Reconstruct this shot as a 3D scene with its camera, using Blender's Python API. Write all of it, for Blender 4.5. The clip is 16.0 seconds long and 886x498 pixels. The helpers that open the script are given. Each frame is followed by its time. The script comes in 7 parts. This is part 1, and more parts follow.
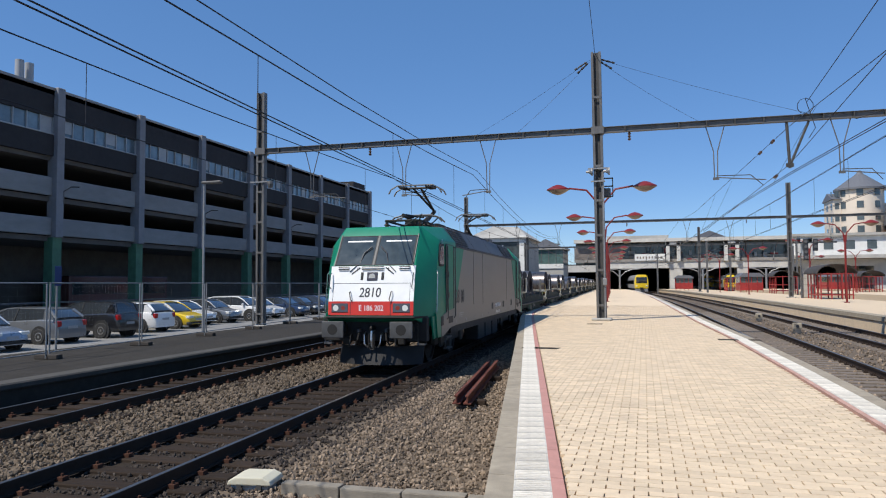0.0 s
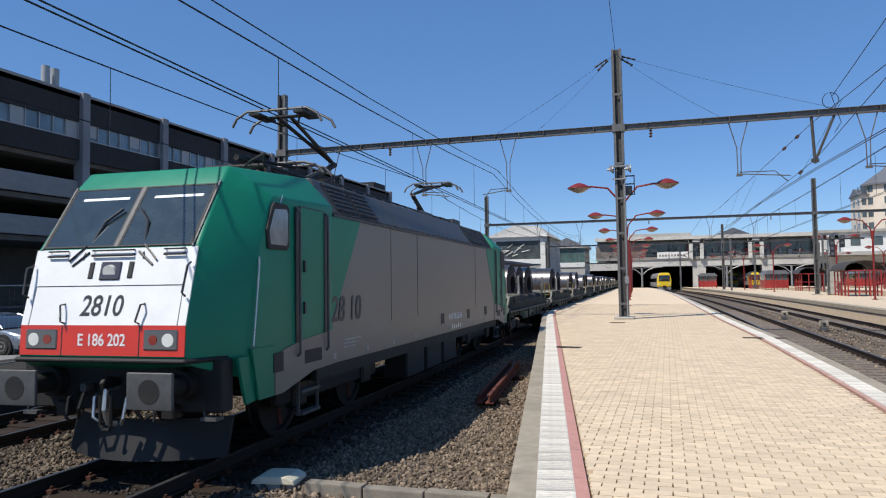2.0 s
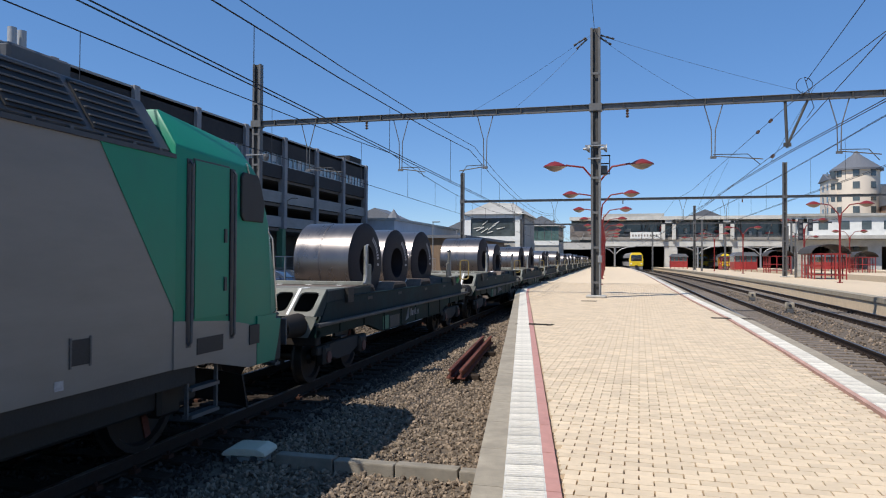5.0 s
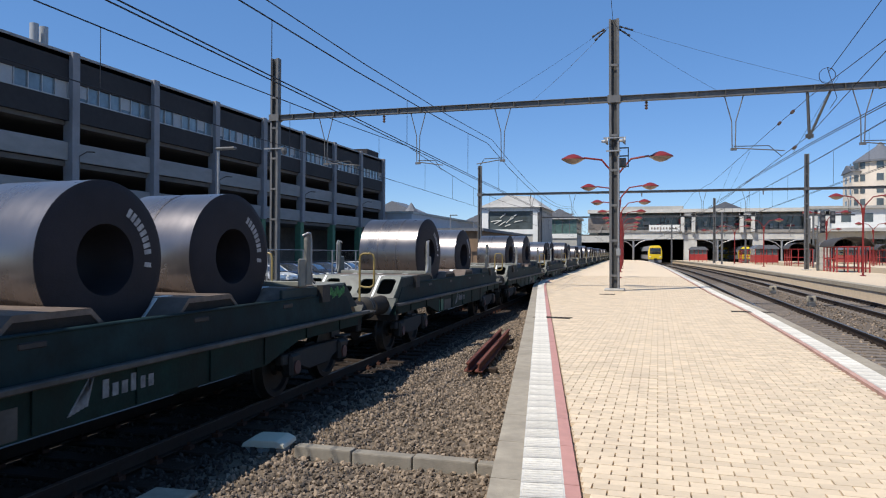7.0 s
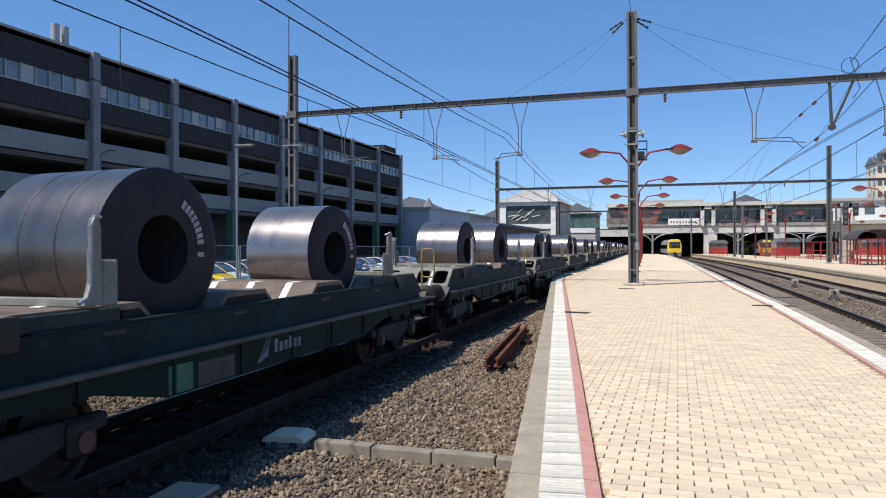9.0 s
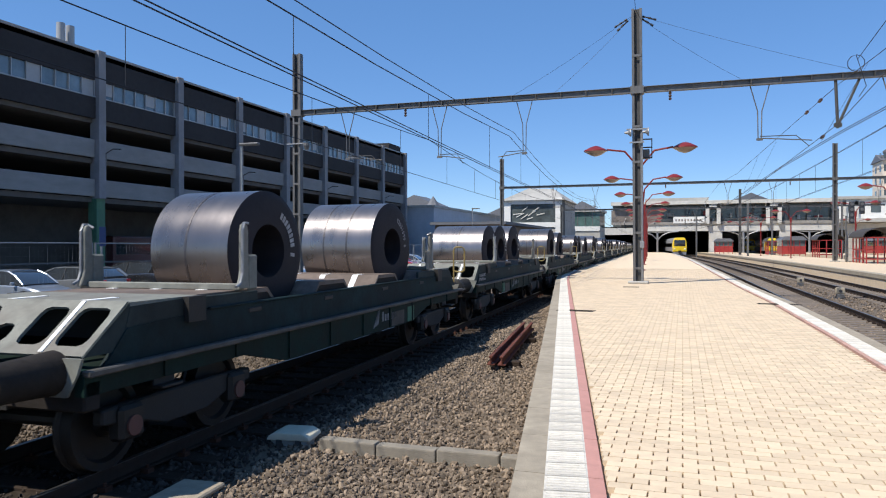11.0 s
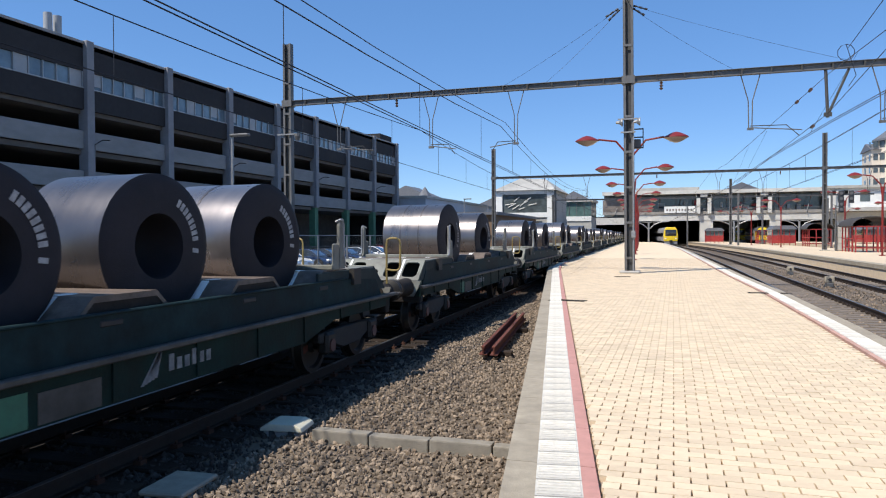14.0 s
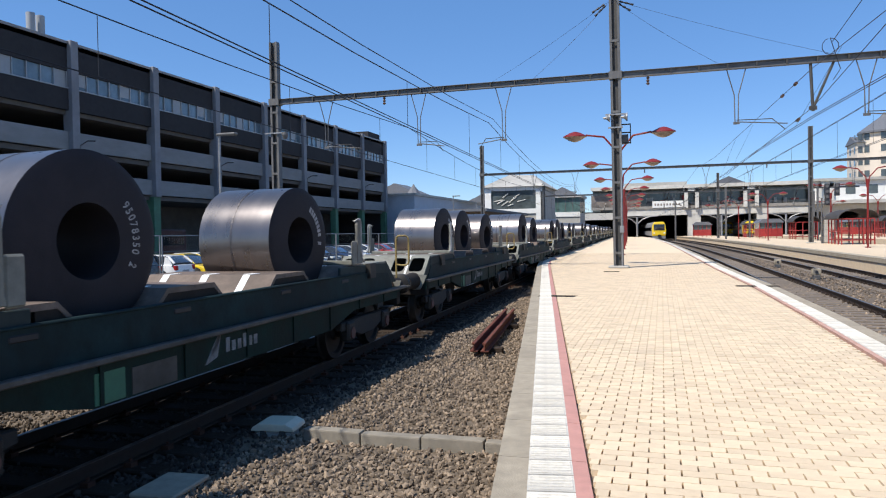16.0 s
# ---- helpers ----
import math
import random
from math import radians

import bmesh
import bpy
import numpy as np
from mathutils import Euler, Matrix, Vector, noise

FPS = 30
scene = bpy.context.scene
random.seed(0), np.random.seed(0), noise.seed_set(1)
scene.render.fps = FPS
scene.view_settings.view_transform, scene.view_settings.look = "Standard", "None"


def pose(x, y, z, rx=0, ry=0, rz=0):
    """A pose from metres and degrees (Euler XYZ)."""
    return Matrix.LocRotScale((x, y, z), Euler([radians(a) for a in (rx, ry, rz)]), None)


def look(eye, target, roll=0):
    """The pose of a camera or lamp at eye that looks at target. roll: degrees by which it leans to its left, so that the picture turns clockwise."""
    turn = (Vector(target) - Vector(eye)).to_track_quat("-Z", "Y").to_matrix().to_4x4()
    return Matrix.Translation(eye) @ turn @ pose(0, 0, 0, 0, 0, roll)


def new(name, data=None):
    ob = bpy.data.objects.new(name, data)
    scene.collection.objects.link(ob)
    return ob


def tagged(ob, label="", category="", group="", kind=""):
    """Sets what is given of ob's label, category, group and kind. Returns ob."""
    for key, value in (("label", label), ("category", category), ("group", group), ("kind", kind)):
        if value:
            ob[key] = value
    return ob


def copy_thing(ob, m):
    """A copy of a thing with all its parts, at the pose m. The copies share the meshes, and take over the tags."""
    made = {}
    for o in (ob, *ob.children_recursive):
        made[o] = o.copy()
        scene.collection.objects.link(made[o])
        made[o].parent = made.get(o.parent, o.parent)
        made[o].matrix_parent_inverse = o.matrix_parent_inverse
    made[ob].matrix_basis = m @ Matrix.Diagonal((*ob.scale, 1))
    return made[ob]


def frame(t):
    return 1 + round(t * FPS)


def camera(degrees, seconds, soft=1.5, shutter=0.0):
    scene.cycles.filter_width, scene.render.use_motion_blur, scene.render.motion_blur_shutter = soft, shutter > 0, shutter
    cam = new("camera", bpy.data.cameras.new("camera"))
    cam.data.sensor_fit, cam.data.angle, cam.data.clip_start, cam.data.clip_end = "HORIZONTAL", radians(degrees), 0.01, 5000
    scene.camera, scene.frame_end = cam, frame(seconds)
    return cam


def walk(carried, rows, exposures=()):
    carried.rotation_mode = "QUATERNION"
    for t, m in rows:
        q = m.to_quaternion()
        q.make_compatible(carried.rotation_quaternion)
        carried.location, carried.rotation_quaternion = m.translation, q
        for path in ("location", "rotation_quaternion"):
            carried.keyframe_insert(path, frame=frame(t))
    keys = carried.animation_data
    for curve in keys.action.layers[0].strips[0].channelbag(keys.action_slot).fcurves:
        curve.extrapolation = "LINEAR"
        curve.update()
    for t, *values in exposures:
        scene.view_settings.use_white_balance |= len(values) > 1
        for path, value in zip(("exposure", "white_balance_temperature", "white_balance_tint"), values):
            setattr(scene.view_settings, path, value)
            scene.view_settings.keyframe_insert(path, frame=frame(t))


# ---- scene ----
# A station platform in full sun; a goods train rolls past. z = 0 is the top of the rails.
EYE = 2.16
cam = camera(63.5, 16.0, soft=1.1, shutter=0.08)
walk(cam, [
    (0, pose(0, 0, EYE, 92.795, 0.368, 15.700)),
    (0.5, pose(0, 0, EYE, 92.781, 0.441, 16.127)),
    (1, pose(0, 0, EYE, 92.763, 0.776, 16.651)),
    (1.5, pose(0, 0, EYE, 92.798, 0.771, 17.057)),
    (2, pose(0, 0, EYE, 92.778, 0.755, 17.378)),
    (2.5, pose(0, 0, EYE, 92.748, 0.739, 16.941)),
    (3, pose(0, 0, EYE, 92.566, 0.655, 15.668)),
    (3.5, pose(0, 0, EYE, 92.167, 0.115, 14.955)),
    (4, pose(0, 0, EYE, 91.574, -0.188, 15.053)),
    (6.5, pose(0, 0, EYE, 90.421, -0.397, 15.908)),
    (7, pose(0, 0, EYE, 90.279, -0.288, 16.729)),
    (7.5, pose(0, 0, EYE, 90.117, -0.021, 17.304)),
    (8, pose(0, 0, EYE, 89.955, 0.038, 17.748)),
    (8.5, pose(0, 0, EYE, 89.882, 0.025, 18.012)),
    (9, pose(0, 0, EYE, 89.900, 0.073, 18.148)),
    (11.5, pose(0, 0, EYE, 89.691, 0.084, 18.532)),
    (12, pose(0, 0, EYE, 89.580, 0.077, 18.340)),
    (12.5, pose(0, 0, EYE, 89.423, 0.113, 18.259)),
    (13, pose(0, 0, EYE, 89.222, 0.123, 18.155)),
    (13.5, pose(0, 0, EYE, 89.068, 0.016, 18.087)),
    (14, pose(0, 0, EYE, 89.004, 0.312, 17.862)),
    (14.5, pose(0, 0, EYE, 89.002, 0.783, 17.520)),
    (15, pose(0, 0, EYE, 88.966, 0.932, 17.283)),
    (15.5, pose(0, 0, EYE, 88.890, 1.092, 17.162)),
    (16, pose(0, 0, EYE, 88.772, 1.008, 17.008)),
], exposures=[(0, 0.0), (4, 0.02), (8.5, 0.16), (11.5, 0.25), (13, 0.28), (16, 0.27)])

# ---- light ----
SUN_DIR = Vector((-0.45, -0.57, 1.0)).normalized()
world = bpy.data.worlds.new("sky")
scene.world = world
world.use_nodes = True
wn = world.node_tree.nodes
sky = wn.new("ShaderNodeTexSky")
sky.sky_type = 'NISHITA'
sky.sun_disc = False
sky.sun_elevation = math.asin(SUN_DIR.z)
sky.sun_rotation = math.atan2(SUN_DIR.x, SUN_DIR.y)
sky.altitude = 1800
sky.air_density = 1.0
sky.dust_density = 0.0
sky.ozone_density = 4.0
wn["Background"].inputs["Strength"].default_value = 0.143
tone = wn.new("ShaderNodeHueSaturation")
tone.inputs["Saturation"].default_value = 1.12
tone.inputs["Hue"].default_value = 0.508
world.node_tree.links.new(sky.outputs[0], tone.inputs["Color"])
even = wn.new("ShaderNodeMix")
even.data_type = 'RGBA'
even.inputs[0].default_value = 0.45
even.inputs[7].default_value = (0.74, 2.0, 4.2, 1)
world.node_tree.links.new(tone.outputs[0], even.inputs[6])
world.node_tree.links.new(even.outputs[2], wn["Background"].inputs["Color"])
sun = new("sun", bpy.data.lights.new("sun", 'SUN'))
sun.data.energy = 5.0
sun.data.angle = radians(0.53)
sun.data.color = (1.0, 0.95, 0.87)
sun.matrix_world = look(SUN_DIR * 60, (0, 0, 0))
scene.view_settings.exposure = 0.0


# ---- materials ----
def mat(name, col, rough=0.6, metal=0.0, scale=4.0, vary=0.25, bump=0.0, bscale=None, col2=None, stain=0.0,
        stain_col=None, island=0.0, objrand=0.0, coat=0.0, stretch=(1, 1, 1), spec=0.5):
    m = bpy.data.materials.new(name)
    m.use_nodes = True
    nt = m.node_tree
    n, l = nt.nodes, nt.links
    b = n["Principled BSDF"]
    b.inputs["Roughness"].default_value = rough
    b.inputs["Metallic"].default_value = metal
    b.inputs["Specular IOR Level"].default_value = spec
    if coat:
        b.inputs["Coat Weight"].default_value = coat
        b.inputs["Coat Roughness"].default_value = 0.08
    tc = n.new("ShaderNodeTexCoord")
    mp = n.new("ShaderNodeMapping")
    mp.inputs["Scale"].default_value = stretch
    l.new(tc.outputs["Object"], mp.inputs[0])
    t1 = n.new("ShaderNodeTexNoise")
    t1.inputs["Scale"].default_value = scale
    t1.inputs["Detail"].default_value = 8
    t1.inputs["Roughness"].default_value = 0.65
    l.new(mp.outputs[0], t1.inputs[0])
    ramp = n.new("ShaderNodeMapRange")
    ramp.inputs[1].default_value = 0.3
    ramp.inputs[2].default_value = 0.7
    l.new(t1.outputs[0], ramp.inputs[0])
    mix = n.new("ShaderNodeMix")
    mix.data_type = 'RGBA'
    c2 = col2 or tuple(max(0.0, c * (1 - vary)) for c in col)
    c1 = col if col2 else tuple(min(1.0, c * (1 + vary * 0.5)) for c in col)
    mix.inputs[6].default_value = (*c2, 1)
    mix.inputs[7].default_value = (*c1, 1)
    l.new(ramp.outputs[0], mix.inputs[0])
    out = mix.outputs[2]
    if stain:
        t2 = n.new("ShaderNodeTexNoise")
        t2.inputs["Scale"].default_value = scale * 0.22
        t2.inputs["Detail"].default_value = 5
        l.new(mp.outputs[0], t2.inputs[0])
        r2 = n.new("ShaderNodeMapRange")
        r2.inputs[1].default_value = 0.45
        r2.inputs[2].default_value = 0.75
        r2.inputs[4].default_value = stain
        l.new(t2.outputs[0], r2.inputs[0])
        m2 = n.new("ShaderNodeMix")
        m2.data_type = 'RGBA'
        m2.inputs[7].default_value = (*(stain_col or tuple(c * 0.45 for c in col)), 1)
        l.new(r2.outputs[0], m2.inputs[0])
        l.new(out, m2.inputs[6])
        out = m2.outputs[2]
    if island or objrand:
        if island:
            g = n.new("ShaderNodeNewGeometry")
            src, amt = g.outputs["Random Per Island"], island
        else:
            g = n.new("ShaderNodeObjectInfo")
            src, amt = g.outputs["Random"], objrand
        r3 = n.new("ShaderNodeMapRange")
        r3.inputs[3].default_value = 1 - amt
        r3.inputs[4].default_value = 1 + amt
        l.new(src, r3.inputs[0])
        m3 = n.new("ShaderNodeVectorMath")
        m3.operation = 'SCALE'
        l.new(out, m3.inputs[0])
        l.new(r3.outputs[0], m3.inputs["Scale"])
        out = m3.outputs[0]
    l.new(out, b.inputs["Base Color"])
    if bump:
        t3 = n.new("ShaderNodeTexNoise")
        t3.inputs["Scale"].default_value = bscale or scale * 6
        t3.inputs["Detail"].default_value = 6
        l.new(mp.outputs[0], t3.inputs[0])
        bp = n.new("ShaderNodeBump")
        bp.inputs["Strength"].default_value = bump
        bp.inputs["Distance"].default_value = 0.02
        l.new(t3.outputs[0], bp.inputs["Height"])
        l.new(bp.outputs[0], b.inputs["Normal"])
    rr = n.new("ShaderNodeMapRange")
    rr.inputs[3].default_value = max(0.02, rough - 0.12)
    rr.inputs[4].default_value = min(1.0, rough + 0.12)
    l.new(t1.outputs[0], rr.inputs[0])
    l.new(rr.outputs[0], b.inputs["Roughness"])
    return m


M = {}
M["ballast"] = mat("ballast", (0.150, 0.112, 0.076), 0.95, scale=14, vary=0.6, bump=1.0, bscale=22, stain=0.5, stain_col=(0.11, 0.08, 0.055))
# Oily ballast; the train's shade is put into this colour too.
M["ballast_dark"] = mat("oily_ballast", (0.036, 0.027, 0.020), 0.95, scale=14, vary=0.5, bump=1.0, bscale=22, stain=0.4, spec=0.2)
M["stone"] = mat("ballast_stone", (0.215, 0.162, 0.114), 0.9, scale=20, vary=0.35, island=0.6)
M["stone_brown"] = mat("brown_ballast_stone", (0.150, 0.116, 0.083), 0.95, scale=20, vary=0.35, island=0.6, spec=0.2)
# Oily stones, with the shade beside and under the train in their colour.
M["stone_dark"] = mat("oily_shaded_stone", (0.050, 0.038, 0.030), 0.9, scale=20, vary=0.3, island=0.45)
M["soil"] = mat("grey_dirt", (0.26, 0.235, 0.20), 0.95, scale=3, vary=0.3, bump=0.5, bscale=30, stain=0.5)
M["asphalt"] = mat("old_asphalt", (0.043, 0.039, 0.034), 0.95, spec=0.2, scale=6, vary=0.25, bump=0.4, bscale=80, stain=0.4)
M["lot"] = mat("parking_asphalt", (0.22, 0.215, 0.205), 0.9, scale=3, vary=0.2, bump=0.3, bscale=60, stain=0.3)
M["paver"] = mat("cream_paver", (0.675, 0.53, 0.36), 0.8, scale=9, vary=0.12, bump=0.2, bscale=120, island=0.10, stain=0.30, stain_col=(0.45, 0.35, 0.25))
M["paver_piece"] = mat("cream_paver_piece", (0.675, 0.53, 0.36), 0.8, scale=9, vary=0.12, bump=0.2, bscale=120, objrand=0.10, stain=0.2)
M["joint"] = mat("sand_joint", (0.30, 0.235, 0.165), 0.95, scale=10, vary=0.3, bump=0.3)
M["hole"] = mat("slot_shade", (0.10, 0.08, 0.06), 0.95, scale=10, vary=0.3)
M["coping"] = mat("grey_concrete_coping", (0.36, 0.305, 0.225), 0.85, scale=7, vary=0.25, bump=0.3, bscale=70, stain=0.6, stain_col=(0.22, 0.185, 0.135))
M["white_tile"] = mat("white_tactile_tile", (0.62, 0.58, 0.505), 0.8, scale=8, vary=0.25, bump=0.3, bscale=50, stain=0.75, stain_col=(0.36, 0.34, 0.31), objrand=0.10)
M["red_faded"] = mat("faded_red_edge_tile", (0.52, 0.31, 0.24), 0.8, scale=8, vary=0.2, bump=0.2, bscale=60, stain=0.4)
M["red_tile"] = mat("red_edge_tile", (0.50, 0.25, 0.205), 0.75, scale=8, vary=0.15, bump=0.2, bscale=60, stain=0.2)
M["concrete"] = mat("concrete", (0.45, 0.43, 0.39), 0.85, scale=2, vary=0.18, bump=0.2, bscale=40, stain=0.4)
M["concrete_dark"] = mat("stained_concrete", (0.27, 0.25, 0.225), 0.9, scale=2, vary=0.25, bump=0.2, bscale=40, stain=0.4)
M["rail"] = mat("rail_steel", (0.040, 0.027, 0.020), 0.8, 0.1, spec=0.25, scale=12, vary=0.3, bump=0.2)
M["rail_top"] = mat("polished_rail_head", (0.22, 0.215, 0.21), 0.4, 0.9, scale=10, vary=0.15, stretch=(1, 0.05, 1))
M["rust"] = mat("rusty_steel", (0.150, 0.052, 0.036), 0.85, 0.0, spec=0.25, scale=14, vary=0.35, bump=0.4, bscale=90, stain=0.4)
M["clip_rust"] = mat("dull_rusty_clip", (0.075, 0.034, 0.022), 0.9, scale=14, vary=0.4, spec=0.2)
M["sleeper"] = mat("old_timber_sleeper", (0.036, 0.025, 0.018), 0.95, spec=0.2, scale=6, vary=0.35, bump=0.5, bscale=30, stretch=(0.3, 3, 1), objrand=0.2)
M["sleeper_c"] = mat("concrete_sleeper", (0.17, 0.138, 0.11), 0.9, scale=6, vary=0.2, bump=0.3, objrand=0.1)
M["kerb"] = mat("weathered_kerb", (0.25, 0.22, 0.175), 0.9, scale=6, vary=0.25, bump=0.4, bscale=60, stain=0.5)
M["mast"] = mat("galvanised_mast", (0.16, 0.155, 0.15), 0.55, 0.5, scale=5, vary=0.3, stain=0.4, stretch=(1, 1, 0.2))
M["drain"] = mat("dull_drain_iron", (0.035, 0.028, 0.022), 0.95, scale=9, vary=0.4, spec=0.05)
# Darker mast steel; on the webs it carries the shade of the recess.
M["mast_dark"] = mat("dark_mast_steel", (0.07, 0.068, 0.065), 0.7, 0.3, scale=5, vary=0.3)
M["wire"] = mat("dark_wire", (0.035, 0.035, 0.04), 0.6, 0.5, scale=3, vary=0.1)
M["insul"] = mat("brown_insulator", (0.10, 0.06, 0.045), 0.35, scale=9, vary=0.2)
M["lamp_red"] = mat("red_lamp_paint", (0.21, 0.017, 0.013), 0.4, scale=6, vary=0.2, stain=0.2)
M["lamp_glass"] = mat("milky_diffuser", (0.26, 0.20, 0.16), 0.3, scale=6, vary=0.1)
M["red_steel"] = mat("red_painted_steel", (0.33, 0.03, 0.025), 0.45, scale=4, vary=0.2, stain=0.2)


# ---- building helpers ----
def box(bm, x0, x1, y0, y1, z0, z1):
    v = [bm.verts.new(p) for p in ((x0, y0, z0), (x1, y0, z0), (x1, y1, z0), (x0, y1, z0),
                                   (x0, y0, z1), (x1, y0, z1), (x1, y1, z1), (x0, y1, z1))]
    for f in ((3, 2, 1, 0), (4, 5, 6, 7), (0, 1, 5, 4), (1, 2, 6, 5), (2, 3, 7, 6), (3, 0, 4, 7)):
        bm.faces.new([v[i] for i in f])
    return bm


def boxes(*dims):
    bm = bmesh.new()
    for d in dims:
        box(bm, *d)
    return bm


def rod(bm, p, q, r, seg=8, r2=None):
    """A round bar from p to q."""
    p, q = Vector(p), Vector(q)
    d = (q - p).normalized()
    u = d.orthogonal().normalized()
    w = d.cross(u)
    r2 = r if r2 is None else r2
    a, b = [], []
    for i in range(seg):
        c, s = math.cos(2 * math.pi * i / seg), math.sin(2 * math.pi * i / seg)
        a.append(bm.verts.new(p + (u * c + w * s) * r))
        b.append(bm.verts.new(q + (u * c + w * s) * r2))
    for i in range(seg):
        j = (i + 1) % seg
        bm.faces.new((a[i], a[j], b[j], b[i]))
    bm.faces.new(a[::-1])
    bm.faces.new(b)
    return bm


def rods(r, *pts, seg=8):
    """A bent bar through the points."""
    return tube(bmesh.new(), pts, r, seg)


def tube(bm, pts, r, seg=6):
    """One continuous round bar swept through the points."""
    pts = [Vector(p) for p in pts]
    side = None
    rings = []
    for i, p in enumerate(pts):
        t = (pts[min(i + 1, len(pts) - 1)] - pts[max(i - 1, 0)]).normalized()
        if side is None:
            side = t.orthogonal().normalized()
        side = (side - t * side.dot(t)).normalized()
        up = t.cross(side)
        rings.append([bm.verts.new(p + (side * math.cos(2 * math.pi * k / seg) + up * math.sin(2 * math.pi * k / seg)) * r) for k in range(seg)])
    for a, b in zip(rings, rings[1:]):
        for k in range(seg):
            j = (k + 1) % seg
            bm.faces.new((a[k], a[j], b[j], b[k]))
    bm.faces.new(rings[0][::-1])
    bm.faces.new(rings[-1])
    return bm


def slab(bm, poly, axis, a, b):
    """A prism: the polygon poly, drawn in the two other axes, from a to b along axis."""
    def put(p, h):
        return {"x": (h, p[0], p[1]), "y": (p[0], h, p[1]), "z": (p[0], p[1], h)}[axis]
    va = [bm.verts.new(put(p, a)) for p in poly]
    vb = [bm.verts.new(put(p, b)) for p in poly]
    n = len(poly)
    for i in range(n):
        j = (i + 1) % n
        bm.faces.new((va[i], va[j], vb[j], vb[i]))
    bm.faces.new(va[::-1])
    bm.faces.new(vb)
    return bm


def lathe(bm, prof, axis="x", seg=32, closed=False):
    """Turns a profile of (along, radius) round the axis."""
    rings = []
    for a, r in prof:
        ring = []
        for i in range(seg):
            c, s = math.cos(2 * math.pi * i / seg) * r, math.sin(2 * math.pi * i / seg) * r
            ring.append(bm.verts.new({"x": (a, c, s), "y": (c, a, s), "z": (c, s, a)}[axis]))
        rings.append(ring)
    pairs = list(zip(rings, rings[1:])) + ([(rings[-1], rings[0])] if closed else [])
    for p, q in pairs:
        for i in range(seg):
            j = (i + 1) % seg
            bm.faces.new((p[i], p[j], q[j], q[i]))
    if not closed:
        bm.faces.new(rings[0][::-1])
        bm.faces.new(rings[-1])
    return bm


def bevel(bm, w=0.02, seg=1, limit=0.5):
    bmesh.ops.recalc_face_normals(bm, faces=bm.faces)
    es = [e for e in bm.edges if len(e.link_faces) == 2 and e.calc_face_angle(0) > limit]
    bmesh.ops.bevel(bm, geom=es, offset=w, segments=seg, affect='EDGES', profile=0.6, clamp_overlap=True)
    return bm


def smooth(me, limit=35):
    me.shade_smooth()
    me.set_sharp_from_angle(angle=radians(limit))


def mesh(name, bm, material, soft=False):
    bmesh.ops.recalc_face_normals(bm, faces=bm.faces)
    me = bpy.data.meshes.new(name)
    bm.to_mesh(me)
    bm.free()
    for m in (material if isinstance(material, (list, tuple)) else [material]):
        me.materials.append(m)
    if soft:
        smooth(me)
    return me


def part(name, bm, material, parent, label="", soft=False):
    ob = new(name, mesh(name, bm, material, soft))
    ob.parent = parent
    return tagged(ob, label)


def thing(name, label="", category="", m=None, group="", kind=""):
    ob = new(name)
    ob.empty_display_size = 0.2
    if m is not None:
        ob.matrix_basis = m
    return tagged(ob, label, category, group, kind)


def solid(name, bm, material, label="", category="", m=None, group="", kind="", soft=False):
    ob = new(name, mesh(name, bm, material, soft))
    if m is not None:
        ob.matrix_basis = m
    return tagged(ob, label, category, group, kind)


def piece(name, me, parent, m):
    ob = new(name, me)
    ob.parent = parent
    ob.matrix_basis = m
    return ob


def lettering(name, text, size, m, material, parent, shear=0.0, squeeze=1.0, label=""):
    cu = bpy.data.curves.new(name, 'FONT')
    cu.body, cu.size, cu.extrude, cu.shear = text, size, 0.002, shear
    cu.align_x = 'CENTER'
    cu.align_y = 'CENTER'
    cu.offset = size * 0.012
    tmp = new(name, cu)
    me = bpy.data.meshes.new_from_object(tmp.evaluated_get(bpy.context.evaluated_depsgraph_get()))
    bpy.data.objects.remove(tmp)
    me.materials.clear()
    me.materials.append(material)
    ob = new(name, me)
    ob.parent = parent
    ob.matrix_basis = m @ Matrix.Diagonal((squeeze, 1, 1, 1))
    return tagged(ob, label)


def flat_strip(line, x_off0, x_off1, z0, z1):
    """A slab that follows a line of (x, y) between two sideways offsets."""
    bm = bmesh.new()
    ring = []
    for i, (x, y) in enumerate(line):
        ring.append([bm.verts.new((x + o, y, z)) for o, z in ((x_off0, z0), (x_off1, z0), (x_off1, z1), (x_off0, z1))])
    for a, b in zip(ring, ring[1:]):
        for i in range(4):
            j = (i + 1) % 4
            bm.faces.new((a[i], a[j], b[j], b[i]))
    bm.faces.new(ring[0])
    bm.faces.new(ring[-1][::-1])
    return bm


def at_line(line, y):
    for (x0, y0), (x1, y1) in zip(line, line[1:]):
        if y0 <= y <= y1:
            return x0 + (x1 - x0) * (y - y0) / (y1 - y0)
    return line[0][0] if y < line[0][1] else line[-1][0]


# ---- plan ----
def track_main(y):
    return -6.27 - 0.0386 * (y - 10)


def track_left(y):
    return -10.30 - 0.042 * (y - 10)


def track_r1(y):
    return 4.75 - 0.00028 * max(0, y - 20) ** 2


def track_r2(y):
    return track_r1(y) + 3.95


PLAT = 0.56
EDGE_L = [(1.10, -9), (-1.04, 4.5), (-5.80, 34.6), (-6.45, 39.3), (-7.0, 46.8), (-7.8, 65), (-9.4, 106), (-11.4, 152), (-12.6, 184)]
EDGE_R = [(3.05, -9), (3.05, 14), (2.95, 21.5), (2.6, 31), (2.26, 46), (1.15, 90), (-1.6, 152), (-4.6, 184)]


